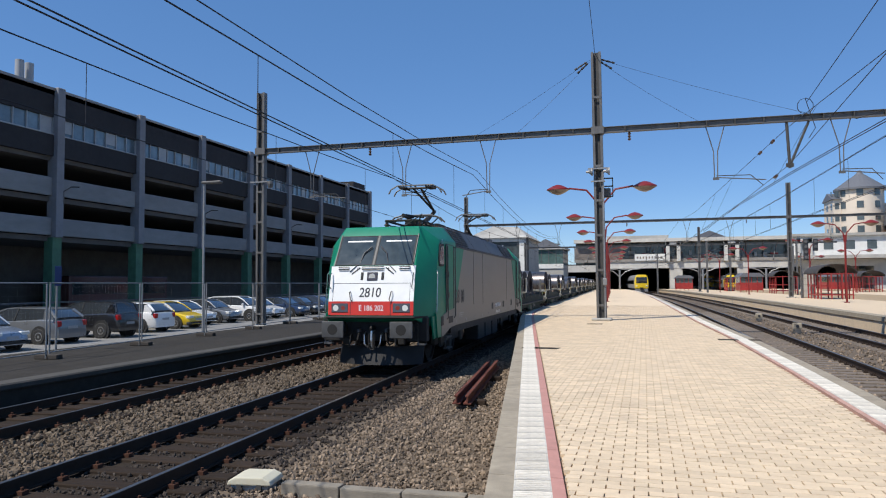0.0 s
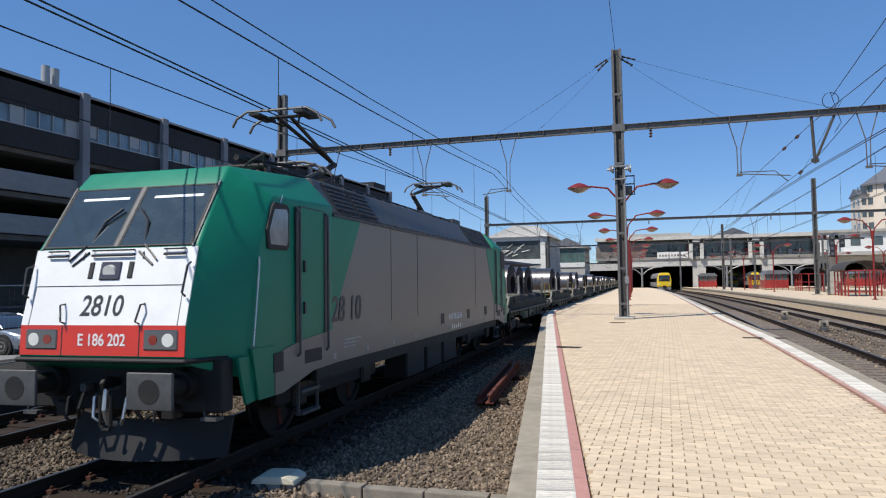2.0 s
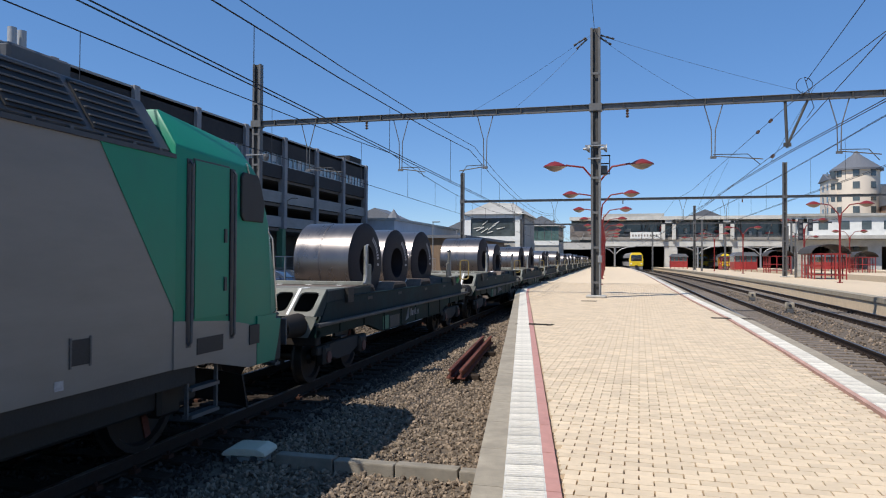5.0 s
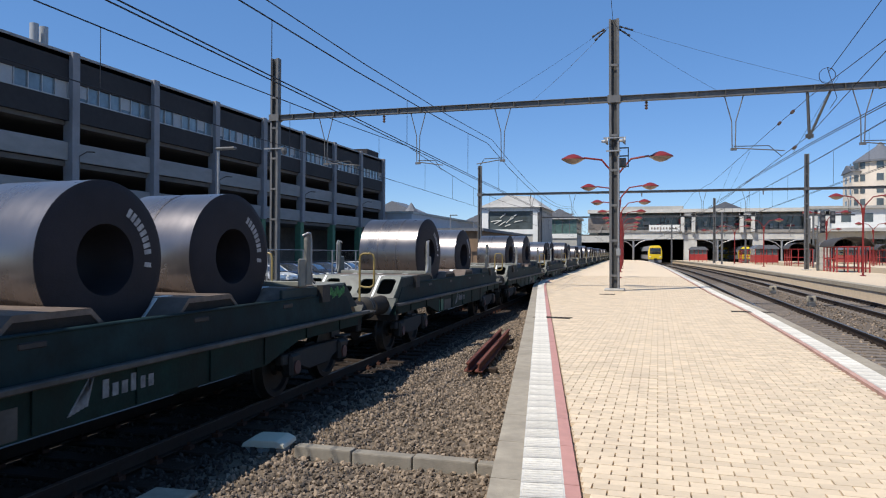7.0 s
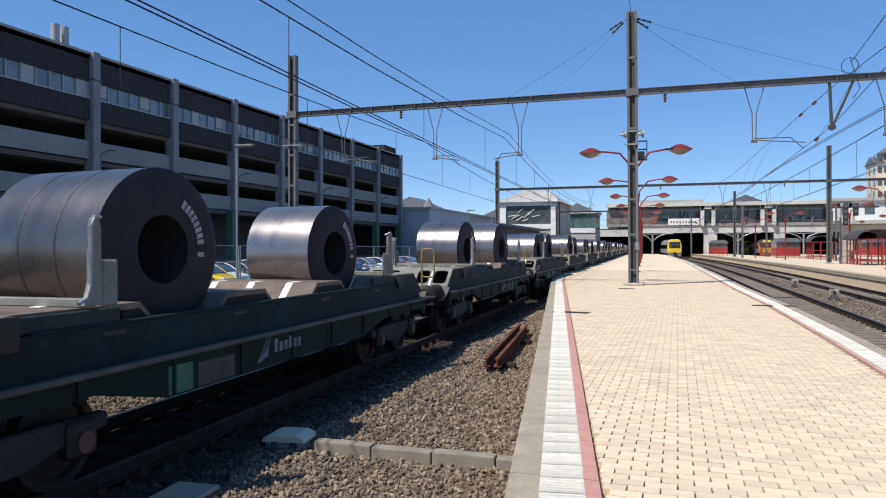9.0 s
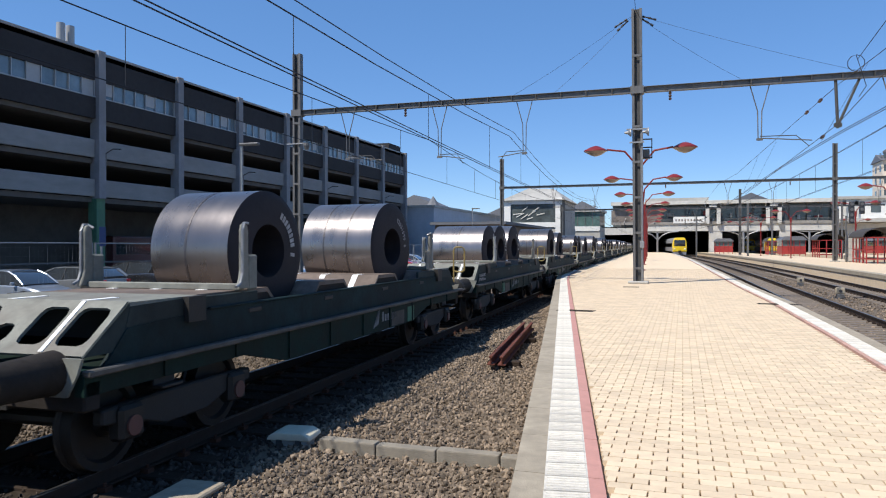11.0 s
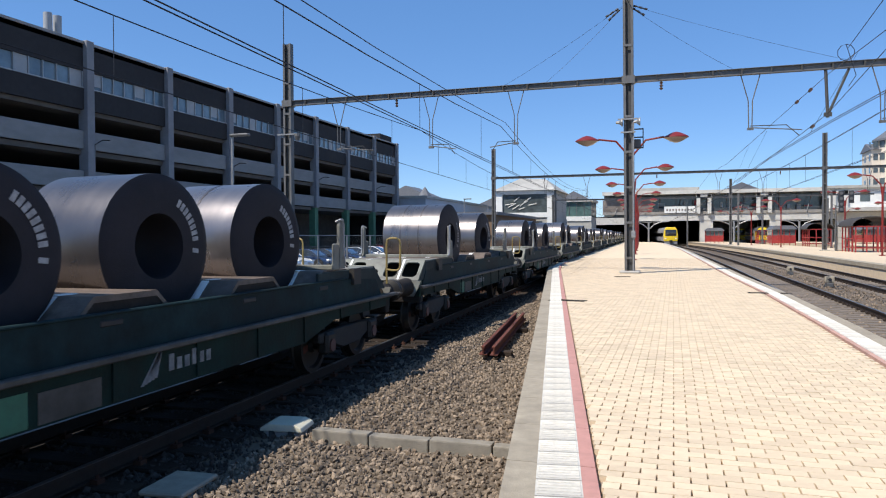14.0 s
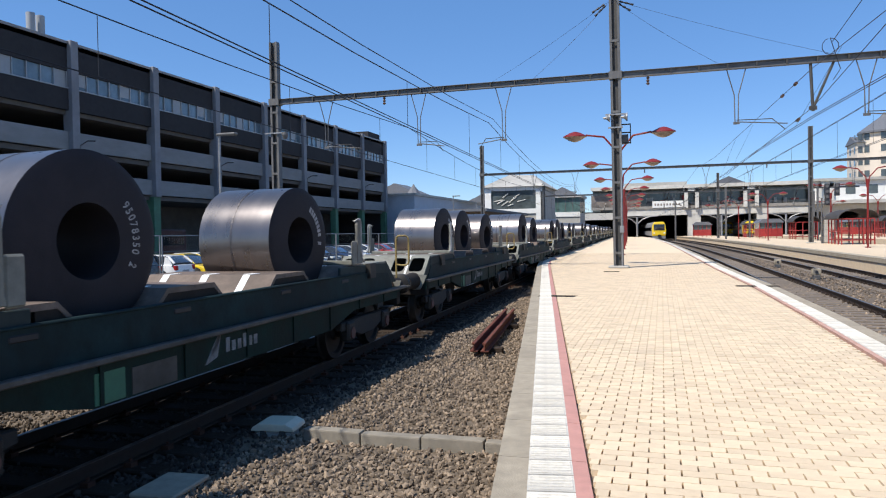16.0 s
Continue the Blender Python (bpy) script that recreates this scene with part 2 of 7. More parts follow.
# ---- ground ----
def build_ground():
    bm = bmesh.new()
    xs = [-900, -200, -60, -30, 40, 200, 900]
    ys = [-200, -30, 60, 200, 1500]
    g = [[bm.verts.new((x, y, -0.42)) for x in xs] for y in ys]
    for r0, r1 in zip(g, g[1:]):
        for i in range(len(xs) - 1):
            bm.faces.new((r0[i], r0[i + 1], r1[i + 1], r1[i]))
    solid("ground", bm, M["soil"], "dusty grey ground round the station", "ground", kind="structure")
    solid("ballast_bed", boxes((-12.15, 3.0, -30, 320, -0.415, -0.22)), M["ballast"],
          "brown and grey crushed stone under the tracks", "ballast", kind="structure")
    solid("ballast_bed", boxes((2.9, 60, -30, 320, -0.412, -0.225)), M["ballast"],
          "grey crushed stone under the station tracks", "ballast", kind="structure")
    # Dark strips along both tracks: oil, plus shade set into the colour.
    for fx, a, b in ((track_main, -1.30, 1.35), (track_left, -1.55, 1.20)):
        solid("ballast_bed", flat_strip([(fx(y), y) for y in range(-30, 311, 20)], a, b, -0.30, -0.214), M["ballast_dark"],
              "oily crushed stone along the rails, darkened further for shade", "ballast", kind="structure")


def rock_field(name, n, x_of, y0, y1, z_of, r0, r1, material, label, seed):
    """Loose broken stones, joined."""
    rnd = np.random.RandomState(seed)
    base = bmesh.new()
    bmesh.ops.create_icosphere(base, subdivisions=1, radius=1.0)
    bv = np.array([v.co[:] for v in base.verts])
    bf = np.array([[v.index for v in f.verts] for f in base.faces])
    base.free()
    nv = len(bv)
    shapes = [bv * (1 + 0.35 * rnd.uniform(-1, 1, (nv, 1))) for _ in range(12)]
    V, F = [], []
    for k in range(n):
        y = y0 + (y1 - y0) * rnd.rand() ** 1.6
        a, b = x_of(y)
        x = a + (b - a) * rnd.rand()
        r = r0 + (r1 - r0) * rnd.rand() ** 2
        sc = np.array([1, rnd.uniform(0.6, 1), rnd.uniform(0.5, 0.85)]) * r
        R = np.array(Euler(rnd.uniform(0, 6.28, 3)).to_matrix())
        V.append((shapes[k % 12] * sc) @ R.T + np.array([x, y, z_of(x, y) + r * rnd.uniform(-0.1, 0.45)]))
        F.append(bf + k * nv)
    me = bpy.data.meshes.new(name)
    me.from_pydata(np.concatenate(V).tolist(), [], np.concatenate(F).tolist())
    me.materials.append(material)
    ob = new(name, me)
    return tagged(ob, label, "ballast stones", kind="stuff")


# ---- tracks ----
def build_track(fx, y0, y1, label, sleeper_mat, sl_y0, sl_y1, wood=True):
    t = thing("railway_track", label, "railway track", kind="structure")
    ys = [y0 + (y1 - y0) * i / 24 for i in range(25)]
    line = [(fx(y), y) for y in ys]
    for side in (-0.7535, 0.7535):
        bm = flat_strip(line, side - 0.03, side + 0.03, -0.05, -0.006)
        r2 = flat_strip(line, side - 0.009, side + 0.009, -0.145, -0.05)
        r3 = flat_strip(line, side - 0.07, side + 0.07, -0.165, -0.145)
        for o in (r2, r3):
            me = bpy.data.meshes.new("tmp")
            o.to_mesh(me)
            o.free()
            bm.from_mesh(me)
            bpy.data.meshes.remove(me)
        rail = part("rail", bm, M["rail"], t, "brown rusty rail web and foot")
        part("running_surface", flat_strip(line, side - 0.028, side + 0.028, -0.006, 0.0), M["rail_top"], rail, "polished steel rail head")
    h = 1.3 if wood else 1.25
    sm = mesh("sleeper", bevel(boxes((-h, h, -0.13, 0.13, -0.30, -0.172)), 0.015), sleeper_mat)
    cl = bmesh.new()
    for side in (-0.7535, 0.7535):
        for o in (-0.12, 0.12):
            box(cl, side + o - 0.045, side + o + 0.045, -0.05, 0.05, -0.172, -0.125)
            rod(cl, (side + o, 0, -0.125), (side + o, 0, -0.09), 0.018, 6)
    clm = mesh("rail_clip", cl, M["clip_rust"] if wood else M["rail"])
    y = sl_y0
    while y < sl_y1:
        a = math.degrees(math.atan((fx(y + 0.5) - fx(y - 0.5))))
        ob = piece("sleeper", sm, t, pose(fx(y), y, 0, 0, 0, -a))
        piece("rail_clip", clm, ob, Matrix())
        y += 0.60
    return t


# ---- the platform ----
def build_platform():
    p = thing("platform", "cream paved island platform with white and red edge lines", "platform", kind="structure")
    bm = bmesh.new()
    ys = sorted(set([a[1] for a in EDGE_L] + [a[1] for a in EDGE_R]))
    rows = []
    for y in ys:
        xl, xr = at_line(EDGE_L, y), at_line(EDGE_R, y)
        rows.append([bm.verts.new(c) for c in ((xl + 0.06, y, -0.41), (xr - 0.06, y, -0.41), (xr - 0.03, y, PLAT - 0.045), (xl + 0.03, y, PLAT - 0.045))])
    for a, b in zip(rows, rows[1:]):
        for i in range(4):
            j = (i + 1) % 4
            bm.faces.new((a[i], a[j], b[j], b[i]))
    bm.faces.new(rows[0])
    bm.faces.new(rows[-1][::-1])
    part("platform_body", bm, M["joint"], p, "concrete platform core with sand joints")
    # edge bands
    for edge, s in ((EDGE_L, 1), (EDGE_R, -1)):
        y, k = edge[0][1], 0
        while y < 178:
            step = 1.0 if y < 60 else 6.0
            y2 = y + step - 0.012
            x0, x1 = at_line(edge, y), at_line(edge, y2)
            for nm, o0, o1, top, m in (("coping_stone", -0.02, 0.20, PLAT, "coping"), ("edge_stripe", 0.50, 0.605 if s > 0 else 0.57, PLAT + 0.001, "red_tile" if s > 0 else "red_faded")):
                b = bmesh.new()
                v = []
                for x, yy in ((x0, y), (x1, y2)):
                    for o, z in ((o0, top - (0.22 if o0 < 0 else 0.05)), (o1, top - (0.22 if o0 < 0 else 0.05)), (o1, top), (o0, top)):
                        v.append(b.verts.new((x + s * o, yy, z)))
                for i in range(4):
                    j = (i + 1) % 4
                    b.faces.new((v[i], v[j], v[4 + j], v[4 + i]))
                b.faces.new(v[:4])
                b.faces.new(v[4:][::-1])
                part(nm, b, M[m], p)
            y += step
    # white ribbed tiles, one mesh shared along each side
    for edge, s in ((EDGE_L, 1), (EDGE_R, -1)):
        y = 3.0
        tile = bmesh.new()
        box(tile, -0.149, 0.149, -0.143, 0.143, -0.05, 0.0)
        for i in range(5):
            rod(tile, (-0.135, -0.11 + 0.055 * i, 0.0), (0.135, -0.11 + 0.055 * i, 0.0), 0.010, 6)
        tm = mesh("tactile_tile", tile, M["white_tile"])
        while y < 45:
            x0, x1 = at_line(edge, y - 0.15), at_line(edge, y + 0.15)
            a = math.degrees(math.atan2(x1 - x0, 0.3))
            piece("tactile_tile", tm, p, pose((x0 + x1) / 2 + s * 0.35, y, PLAT + 0.001 + 0.002 * random.random(), 0, 0, -a))
            y += 0.3 / math.cos(radians(a)) if a else 0.3
        part("tactile_strip", flat_strip([(at_line(edge, yy) + s * 0.35, yy) for yy in (-9, 2.84)], -0.145, 0.145, PLAT - 0.04, PLAT + 0.002), M["white_tile"], p, "white tactile strip along the edge")
        line = [(at_line(edge, yy) + s * 0.35, yy) for yy in (45, 46.8, 65, 90, 106, 152, 182)]
        part("tactile_strip", flat_strip(line, -0.145, 0.145, PLAT - 0.04, PLAT + 0.002), M["white_tile"], p, "white tactile strip far along the edge")
    return p


def build_pavers(p):
    """Running bond of cream pavers with open dark joints; the nearest are single pieces."""
    L, W, G = 0.215, 0.118, 0.003
    me1 = mesh("paver", boxes((-L / 2 + 0.006, L / 2 - 0.006, -W / 2 + G, W / 2 - G, -0.045, 0.0)), M["paver_piece"])
    singles, V, F = 0, [], []
    r, y = 0, -5.0
    rnd = random.Random(7)
    quad = ((0, 1, 5, 4), (1, 2, 6, 5), (2, 3, 7, 6), (3, 0, 4, 7), (4, 5, 6, 7))
    while y < 52:
        xl, xr = at_line(EDGE_L, y) + 0.63, at_line(EDGE_R, y) - 0.63
        x = math.floor(xl / L) * L + (L / 2 if r % 2 else 0)
        while x < xr:
            a, b = max(x - L / 2 + 0.006, xl), min(x + L / 2 - 0.006, xr)
            if b - a > 0.03:
                z = PLAT - 0.001 + rnd.uniform(-0.0022, 0.0022)
                if singles < 300 and 4.6 < y < 7.0 and b - a > L - 0.014 and 0.0 < x < 2.4:
                    piece("paver", me1, p, pose(x, y, z))
                    singles += 1
                else:
                    k = len(V)
                    y0, y1 = y - W / 2 + G, y + W / 2 - G
                    V += [(a, y0, z - .045), (b, y0, z - .045), (b, y1, z - .045), (a, y1, z - .045), (a, y0, z), (b, y0, z), (b, y1, z), (a, y1, z)]
                    F += [[k + i for i in q] for q in quad]
            x += L
        y += W
        r += 1
    me = bpy.data.meshes.new("paving")
    me.from_pydata(V, [], F)
    me.materials.append(M["paver"])
    ob = new("paving", me)
    ob.parent = p
    tagged(ob, "cream concrete pavers in running bond", kind="stuff")
    near = bmesh.new()
    near.faces.new([near.verts.new((at_line(e, yy) + o, yy, PLAT - 0.002)) for e, o, yy in ((EDGE_L, 0.63, -9), (EDGE_R, -0.63, -9), (EDGE_R, -0.63, -5.06), (EDGE_L, 0.63, -5.06))])
    part("back_paving", near, M["paver"], p, "cream paving behind along the platform")
    line = [(0, yy) for yy in (52, 65, 90, 106, 152, 182)]
    bm = bmesh.new()
    prev = None
    for _, yy in line:
        row = [bm.verts.new((at_line(EDGE_L, yy) + 0.63, yy, PLAT - 0.002)), bm.verts.new((at_line(EDGE_R, yy) - 0.63, yy, PLAT - 0.002))]
        if prev:
            bm.faces.new((prev[0], prev[1], row[1], row[0]))
        prev = row
    part("far_paving", bm, M["paver"], p, "cream paving far along the platform")


def build_platform_details():
    for x0, x1, y, a in ((-2.95, -2.05, 17.8, -9), (1.95, 3.05, 21.4, -1)):
        g = thing("drain_grating", "dark steel slot drain set flush in the paving", "drain", pose((x0 + x1) / 2, y, PLAT, 0, 0, a), group="platform drains")
        w = (x1 - x0) / 2
        part("frame", boxes((-w, w, -0.20, -0.17, 0, 0.006), (-w, w, 0.17, 0.20, 0, 0.006), (-w, -w + 0.02, -0.17, 0.17, 0, 0.006), (w - 0.02, w, -0.17, 0.17, 0, 0.006)), M["drain"], g)
        # No hollow here: the slot's shade is a flat dark sheet.
        part("pit", boxes((-w + 0.02, w - 0.02, -0.17, 0.17, 0, 0.003)), M["hole"], g, "flat dark sheet for the shade under the bars")
        part("grate", boxes(*[(-w + 0.03 + i * 0.055, -w + 0.06 + i * 0.055, -0.168, 0.168, 0, 0.005) for i in range(int(w * 2 / 0.055) - 1)]), M["drain"], g)
    solid("cover_plate", bevel(boxes((-0.3, 0.3, -0.2, 0.2, 0, 0.006)), 0.003), M["drain"], "dark steel inspection cover in the paving", "cover plate", pose(-1.9, 28.6, PLAT))
    # kerb line and boxes in the ballast
    k = thing("kerb_row", "low grey concrete kerb stones across the ballast", "kerb", kind="structure")
    for i in range(4):
        x0 = -4.0 + i * 0.72
        part("kerb_stone", bevel(boxes((x0, x0 + 0.705, 7.40, 7.56, -0.41, -0.07 - 0.012 * (i % 2))), 0.018, 2), M["kerb"], k)
    c = thing("trackside_box", "cream plastic cable box with a raised lid in ballast", "cable box", pose(-4.47, 7.66, -0.35, 0, 0, 8))
    part("base", bevel(slab(bmesh.new(), [(-0.20, 0), (0.20, 0), (0.24, 0.20), (-0.24, 0.20)], "y", -0.17, 0.17), 0.015), M["box_grey"], c, "grey ribbed box base")
    part("lid", bevel(slab(bmesh.new(), [(-0.27, 0.20), (0.27, 0.20), (0.25, 0.25), (0.16, 0.29), (-0.16, 0.29), (-0.25, 0.25)], "y", -0.21, 0.21), 0.015, 2), M["box_cream"], c, "sunlit cream lid")
    for sx in (-0.12, 0.12):
        part("latch", boxes((sx - 0.03, sx + 0.03, -0.21, -0.17, 0.1, 0.21)), M["mast_dark"], c)
    c2 = thing("trackside_box", "grey concrete cable box half sunk in ballast", "cable box", pose(-4.42, 5.6, -0.30, 0, 0, 4))
    part("base", bevel(boxes((-0.2, 0.2, -0.26, 0.26, 0, 0.12)), 0.02), M["box_grey"], c2)
    part("lid", bevel(boxes((-0.23, 0.23, -0.30, 0.30, 0.12, 0.17)), 0.015), M["coping"], c2)
    for y in (13.7, 17.2):
        solid("timber_block", bevel(boxes((-0.32, 0.32, -0.11, 0.11, 0, 0.13)), 0.015), M["sleeper"], "old timber block under the spare rails", "block", pose(-3.36 - 0.108 * (y - 13.1) + 0.1, y, -0.22, 0, 0, 6.2), group="rail blocks")
    for dx in (0.0, 0.21):
        r = thing("spare_rail", "rusty red-brown length of spare rail laid on timber blocks", "rail", pose(-3.44 + dx, 13.10, -0.09, 0, 0, 6.2), group="spare rails")
        part("rail_foot", boxes((-0.075, 0.075, 0, 6.1, 0, 0.02)), M["rust"], r)
        part("rail_web", boxes((-0.012, 0.012, 0, 6.1, 0.02, 0.13)), M["rust"], r)
        part("rail_head", bevel(boxes((-0.038, 0.038, 0, 6.1, 0.13, 0.175)), 0.01), M["rust"], r)


# ---- the locomotive ----
M["green"] = mat("green_loco_paint", (0.006, 0.195, 0.115), 0.45, scale=3, vary=0.10, spec=0.3, stain=0.10)
M["white"] = mat("white_loco_paint", (0.80, 0.80, 0.78), 0.4, scale=4, vary=0.06, coat=0.2, stain=0.08)
M["red"] = mat("red_loco_paint", (0.60, 0.035, 0.02), 0.4, scale=4, vary=0.1, coat=0.2, stain=0.1)
M["loco_grey"] = mat("silver_grey_loco_paint", (0.188, 0.172, 0.152), 0.42, 0.0, scale=2, vary=0.16, spec=0.45, stain=0.3, stain_col=(0.14, 0.125, 0.11), stretch=(1, 0.35, 1.4))
M["roof_grey"] = mat("dark_roof_paint", (0.075, 0.075, 0.08), 0.55, scale=4, vary=0.25, stain=0.3)
M["black"] = mat("black_underframe", (0.012, 0.011, 0.010), 0.7, scale=6, vary=0.4, bump=0.2, stain=0.4, stain_col=(0.03, 0.024, 0.018))
M["dark_steel"] = mat("greasy_steel", (0.03, 0.027, 0.024), 0.55, 0.5, scale=9, vary=0.3)
M["bright"] = mat("bright_steel", (0.6, 0.6, 0.6), 0.3, 0.9, scale=9, vary=0.15)
M["buffer_face"] = mat("dusty_buffer_plate", (0.09, 0.09, 0.09), 0.6, 0.3, scale=7, vary=0.3, stain=0.5, stain_col=(0.05, 0.05, 0.05))
M["screen"] = mat("tinted_windscreen", (0.035, 0.05, 0.055), 0.06, scale=3, vary=0.3, coat=1.0)
M["side_pane"] = mat("side_pane_glass", (0.22, 0.23, 0.22), 0.15, scale=2, vary=0.4, coat=0.8)
M["tail_lens"] = mat("red_tail_lens", (0.25, 0.03, 0.02), 0.15, scale=5, vary=0.1, coat=1.0)
M["step_grey"] = mat("step_steel", (0.11, 0.11, 0.11), 0.6, 0.4, scale=6, vary=0.3)
M["plough"] = mat("scraped_plough", (0.014, 0.013, 0.013), 0.6, 0.2, scale=5, vary=0.5, stain=0.4, stain_col=(0.035, 0.034, 0.033))
M["rubber"] = mat("black_rubber", (0.02, 0.02, 0.02), 0.7, scale=6, vary=0.2)
M["grille_black"] = mat("black_grille", (0.02, 0.02, 0.022), 0.6, 0.2, scale=30, vary=0.5)
M["lens"] = mat("lamp_lens", (0.75, 0.75, 0.70), 0.1, scale=5, vary=0.1, coat=1.0)
M["lens_dark"] = mat("dark_lamp_glass", (0.07, 0.06, 0.06), 0.1, scale=5, vary=0.1, coat=1.0)
M["ink"] = mat("black_lettering", (0.03, 0.03, 0.035), 0.5, scale=5, vary=0.1)
M["ink_grey"] = mat("dark_grey_lettering", (0.035, 0.035, 0.038), 0.5, scale=5, vary=0.1)
M["ink_white"] = mat("white_lettering", (0.75, 0.75, 0.73), 0.5, scale=5, vary=0.1)
M["box_cream"] = mat("cream_plastic", (0.62, 0.58, 0.44), 0.5, scale=5, vary=0.1, stain=0.3)
M["box_grey"] = mat("grey_plastic", (0.38, 0.38, 0.36), 0.6, scale=5, vary=0.2, stain=0.3)

# outline of a cab from the side: (along, height, half width)
LL = 19.2   # over the buffers
NOSE = 0.18   # how far the fittings of the front stand ahead
CAB = [(0.36, 1.30, 1.12), (0.29, 1.40, 1.12), (0.31, 1.74, 1.12), (0.54, 2.62, 1.10), (1.10, 3.44, 1.05), (1.30, 3.66, 1.02), (3.22, 3.76, 1.15)]
CAB_SIDE = [(1.16, 1.02, 1.47), (1.16, 1.40, 1.47), (1.16, 1.74, 1.47), (1.26, 2.62, 1.47), (1.52, 3.18, 1.46), (1.66, 3.30, 1.45), (3.38, 3.34, 1.49)]


def cab_face(k0, k1, x0, x1, off, t0=0.0, t1=1.0):
    """A panel on the cab's front between two corners of its outline, standing proud by off."""
    a, b = Vector((CAB[k0][0], CAB[k0][1])), Vector((CAB[k1][0], CAB[k1][1]))
    n = Vector((-(b - a).y, (b - a).x)).normalized()
    p, q = a.lerp(b, t0), a.lerp(b, t1)
    bm = bmesh.new()
    poly = [(p.x - n.x * 0.01, p.y - n.y * 0.01), (q.x - n.x * 0.01, q.y - n.y * 0.01), (q.x + n.x * off, q.y + n.y * off), (p.x + n.x * off, p.y + n.y * off)]
    return slab(bm, poly, "x", x0, x1)


def front_pose(k0, k1, x, t, off):
    """The pose of writing on a front panel, upright, facing ahead."""
    a, b = Vector((0, CAB[k0][0], CAB[k0][1])), Vector((0, CAB[k1][0], CAB[k1][1]))
    up = (b - a).normalized()
    nrm = Vector((1, 0, 0)).cross(up).normalized()
    p = a.lerp(b, t) + nrm * off + Vector((x, 0, 0))
    return Matrix(((1, up.x * 0, nrm.x, p.x), (0, up.y, nrm.y, p.y), (0, up.z, nrm.z, p.z), (0, 0, 0, 1)))


def build_cab(parent, flip):
    c = thing("cab")
    c.parent = parent
    bm = bmesh.new()
    L = [bm.verts.new((-w, y, z)) for y, z, w in CAB]
    R = [bm.verts.new((w, y, z)) for y, z, w in CAB]
    SL = [bm.verts.new((-w, y, z)) for y, z, w in CAB_SIDE]
    SR = [bm.verts.new((w, y, z)) for y, z, w in CAB_SIDE]
    for i in range(len(CAB) - 1):
        bm.faces.new((L[i], L[i + 1], R[i + 1], R[i]))
        bm.faces.new((L[i + 1], L[i], SL[i], SL[i + 1]))
        bm.faces.new((R[i], R[i + 1], SR[i + 1], SR[i]))
    bl, br = bm.verts.new((-1.49, 3.38, 1.02)), bm.verts.new((1.49, 3.38, 1.02))
    bm.faces.new((SL[0], bl, SL[6], SL[5], SL[4], SL[3], SL[2], SL[1]))
    bm.faces.new((SR[1], SR[2], SR[3], SR[4], SR[5], SR[6], br, SR[0]))
    bm.faces.new((L[0], R[0], SR[0], br, bl, SL[0]))
    bm.faces.new((L[6], SL[6], bl, br, SR[6], R[6]))
    part("cab_shell", bevel(bm, 0.03, 2, 0.3), M["green"], c, "green painted cab", True)
    part("white_panel", cab_face(2, 3, -1.105, 1.105, 0.006), M["white"], c, "white front panel")
    part("red_band", cab_face(1, 2, -1.105, 1.105, 0.006), M["red"], c, "red lower front band")
    part("bumper_ledge", bevel(slab(bmesh.new(), [(-1.14, 0.42), (1.14, 0.42), (1.34, 1.0), (-1.34, 1.0)], "z", 1.32, 1.375), 0.02), M["black"], c)
    for x in (-0.52, 0.52):
        part("panel_joint", cab_face(1, 2, x - 0.006, x + 0.006, 0.009), M["ink"], c)
    part("panel_joint", cab_face(2, 3, -1.0, 1.0, 0.009, 0.50, 0.512), M["ink_grey"], c)
    for x in (-1.0, 1.0):
        part("panel_joint", cab_face(2, 3, x - 0.004, x + 0.004, 0.009, 0.0, 0.5), M["ink_grey"], c)
    for x0, x1 in ((-0.99, -0.05), (0.05, 0.99)):
        w = part("windscreen", cab_face(3, 4, x0, x1, 0.012, 0.04, 0.94), M["screen"], c, "tinted windscreen pane", True)
        for a, b, t0, t1 in ((x0 - 0.025, x0, 0.02, 0.96), (x1, x1 + 0.025, 0.02, 0.96), (x0, x1, 0.02, 0.04), (x0, x1, 0.94, 0.96)):
            part("seal", cab_face(3, 4, a, b, 0.016, t0, t1), M["rubber"], w)
        part("sun_blind", cab_face(3, 4, x0 + 0.16, x1 - 0.10, 0.014, 0.76, 0.80), M["ink_white"], w, "pale blind edge behind the glass")
    part("centre_pillar", cab_face(3, 4, -0.026, 0.026, 0.02, 0.02, 0.96), M["step_grey"], c, "dark grey centre pillar")
    for x in (-1.035, 1.035):
        part("screen_trim", cab_face(3, 4, x - 0.012, x + 0.012, 0.018, 0.0, 1.0), M["step_grey"], c)
    part("headlight", bevel(cab_face(2, 3, -0.14, 0.14, 0.025, 0.58, 0.82), 0.01), M["lens_dark"], c, "upper headlight")
    bm = bmesh.new()
    rod(bm, (0.0, 0.66, 2.35), (0.0, 0.61, 2.34), 0.085, 16)
    part("reflector", bm, M["lens"], c)
    for x in (-0.27, 0.27):
        part("horn_slot", bevel(cab_face(2, 3, x - 0.035, x + 0.035, 0.018, 0.60, 0.82), 0.008), M["rubber"], c)
    for x0, x1 in ((-0.90, -0.64), (0.70, 0.96), (-0.28, 0.28)):
        part("grab_handle", rods(0.013, (x0, 0.70, 2.55), (x0, 0.66, 2.54), (x1, 0.66, 2.54), (x1, 0.70, 2.55), seg=6), M["ink"], c)
        part("grab_handle", rods(0.010, (x0, 0.70, 2.60), (x0, 0.67, 2.60), (x1, 0.67, 2.60), (x1, 0.70, 2.60), seg=6), M["ink_grey"], c)
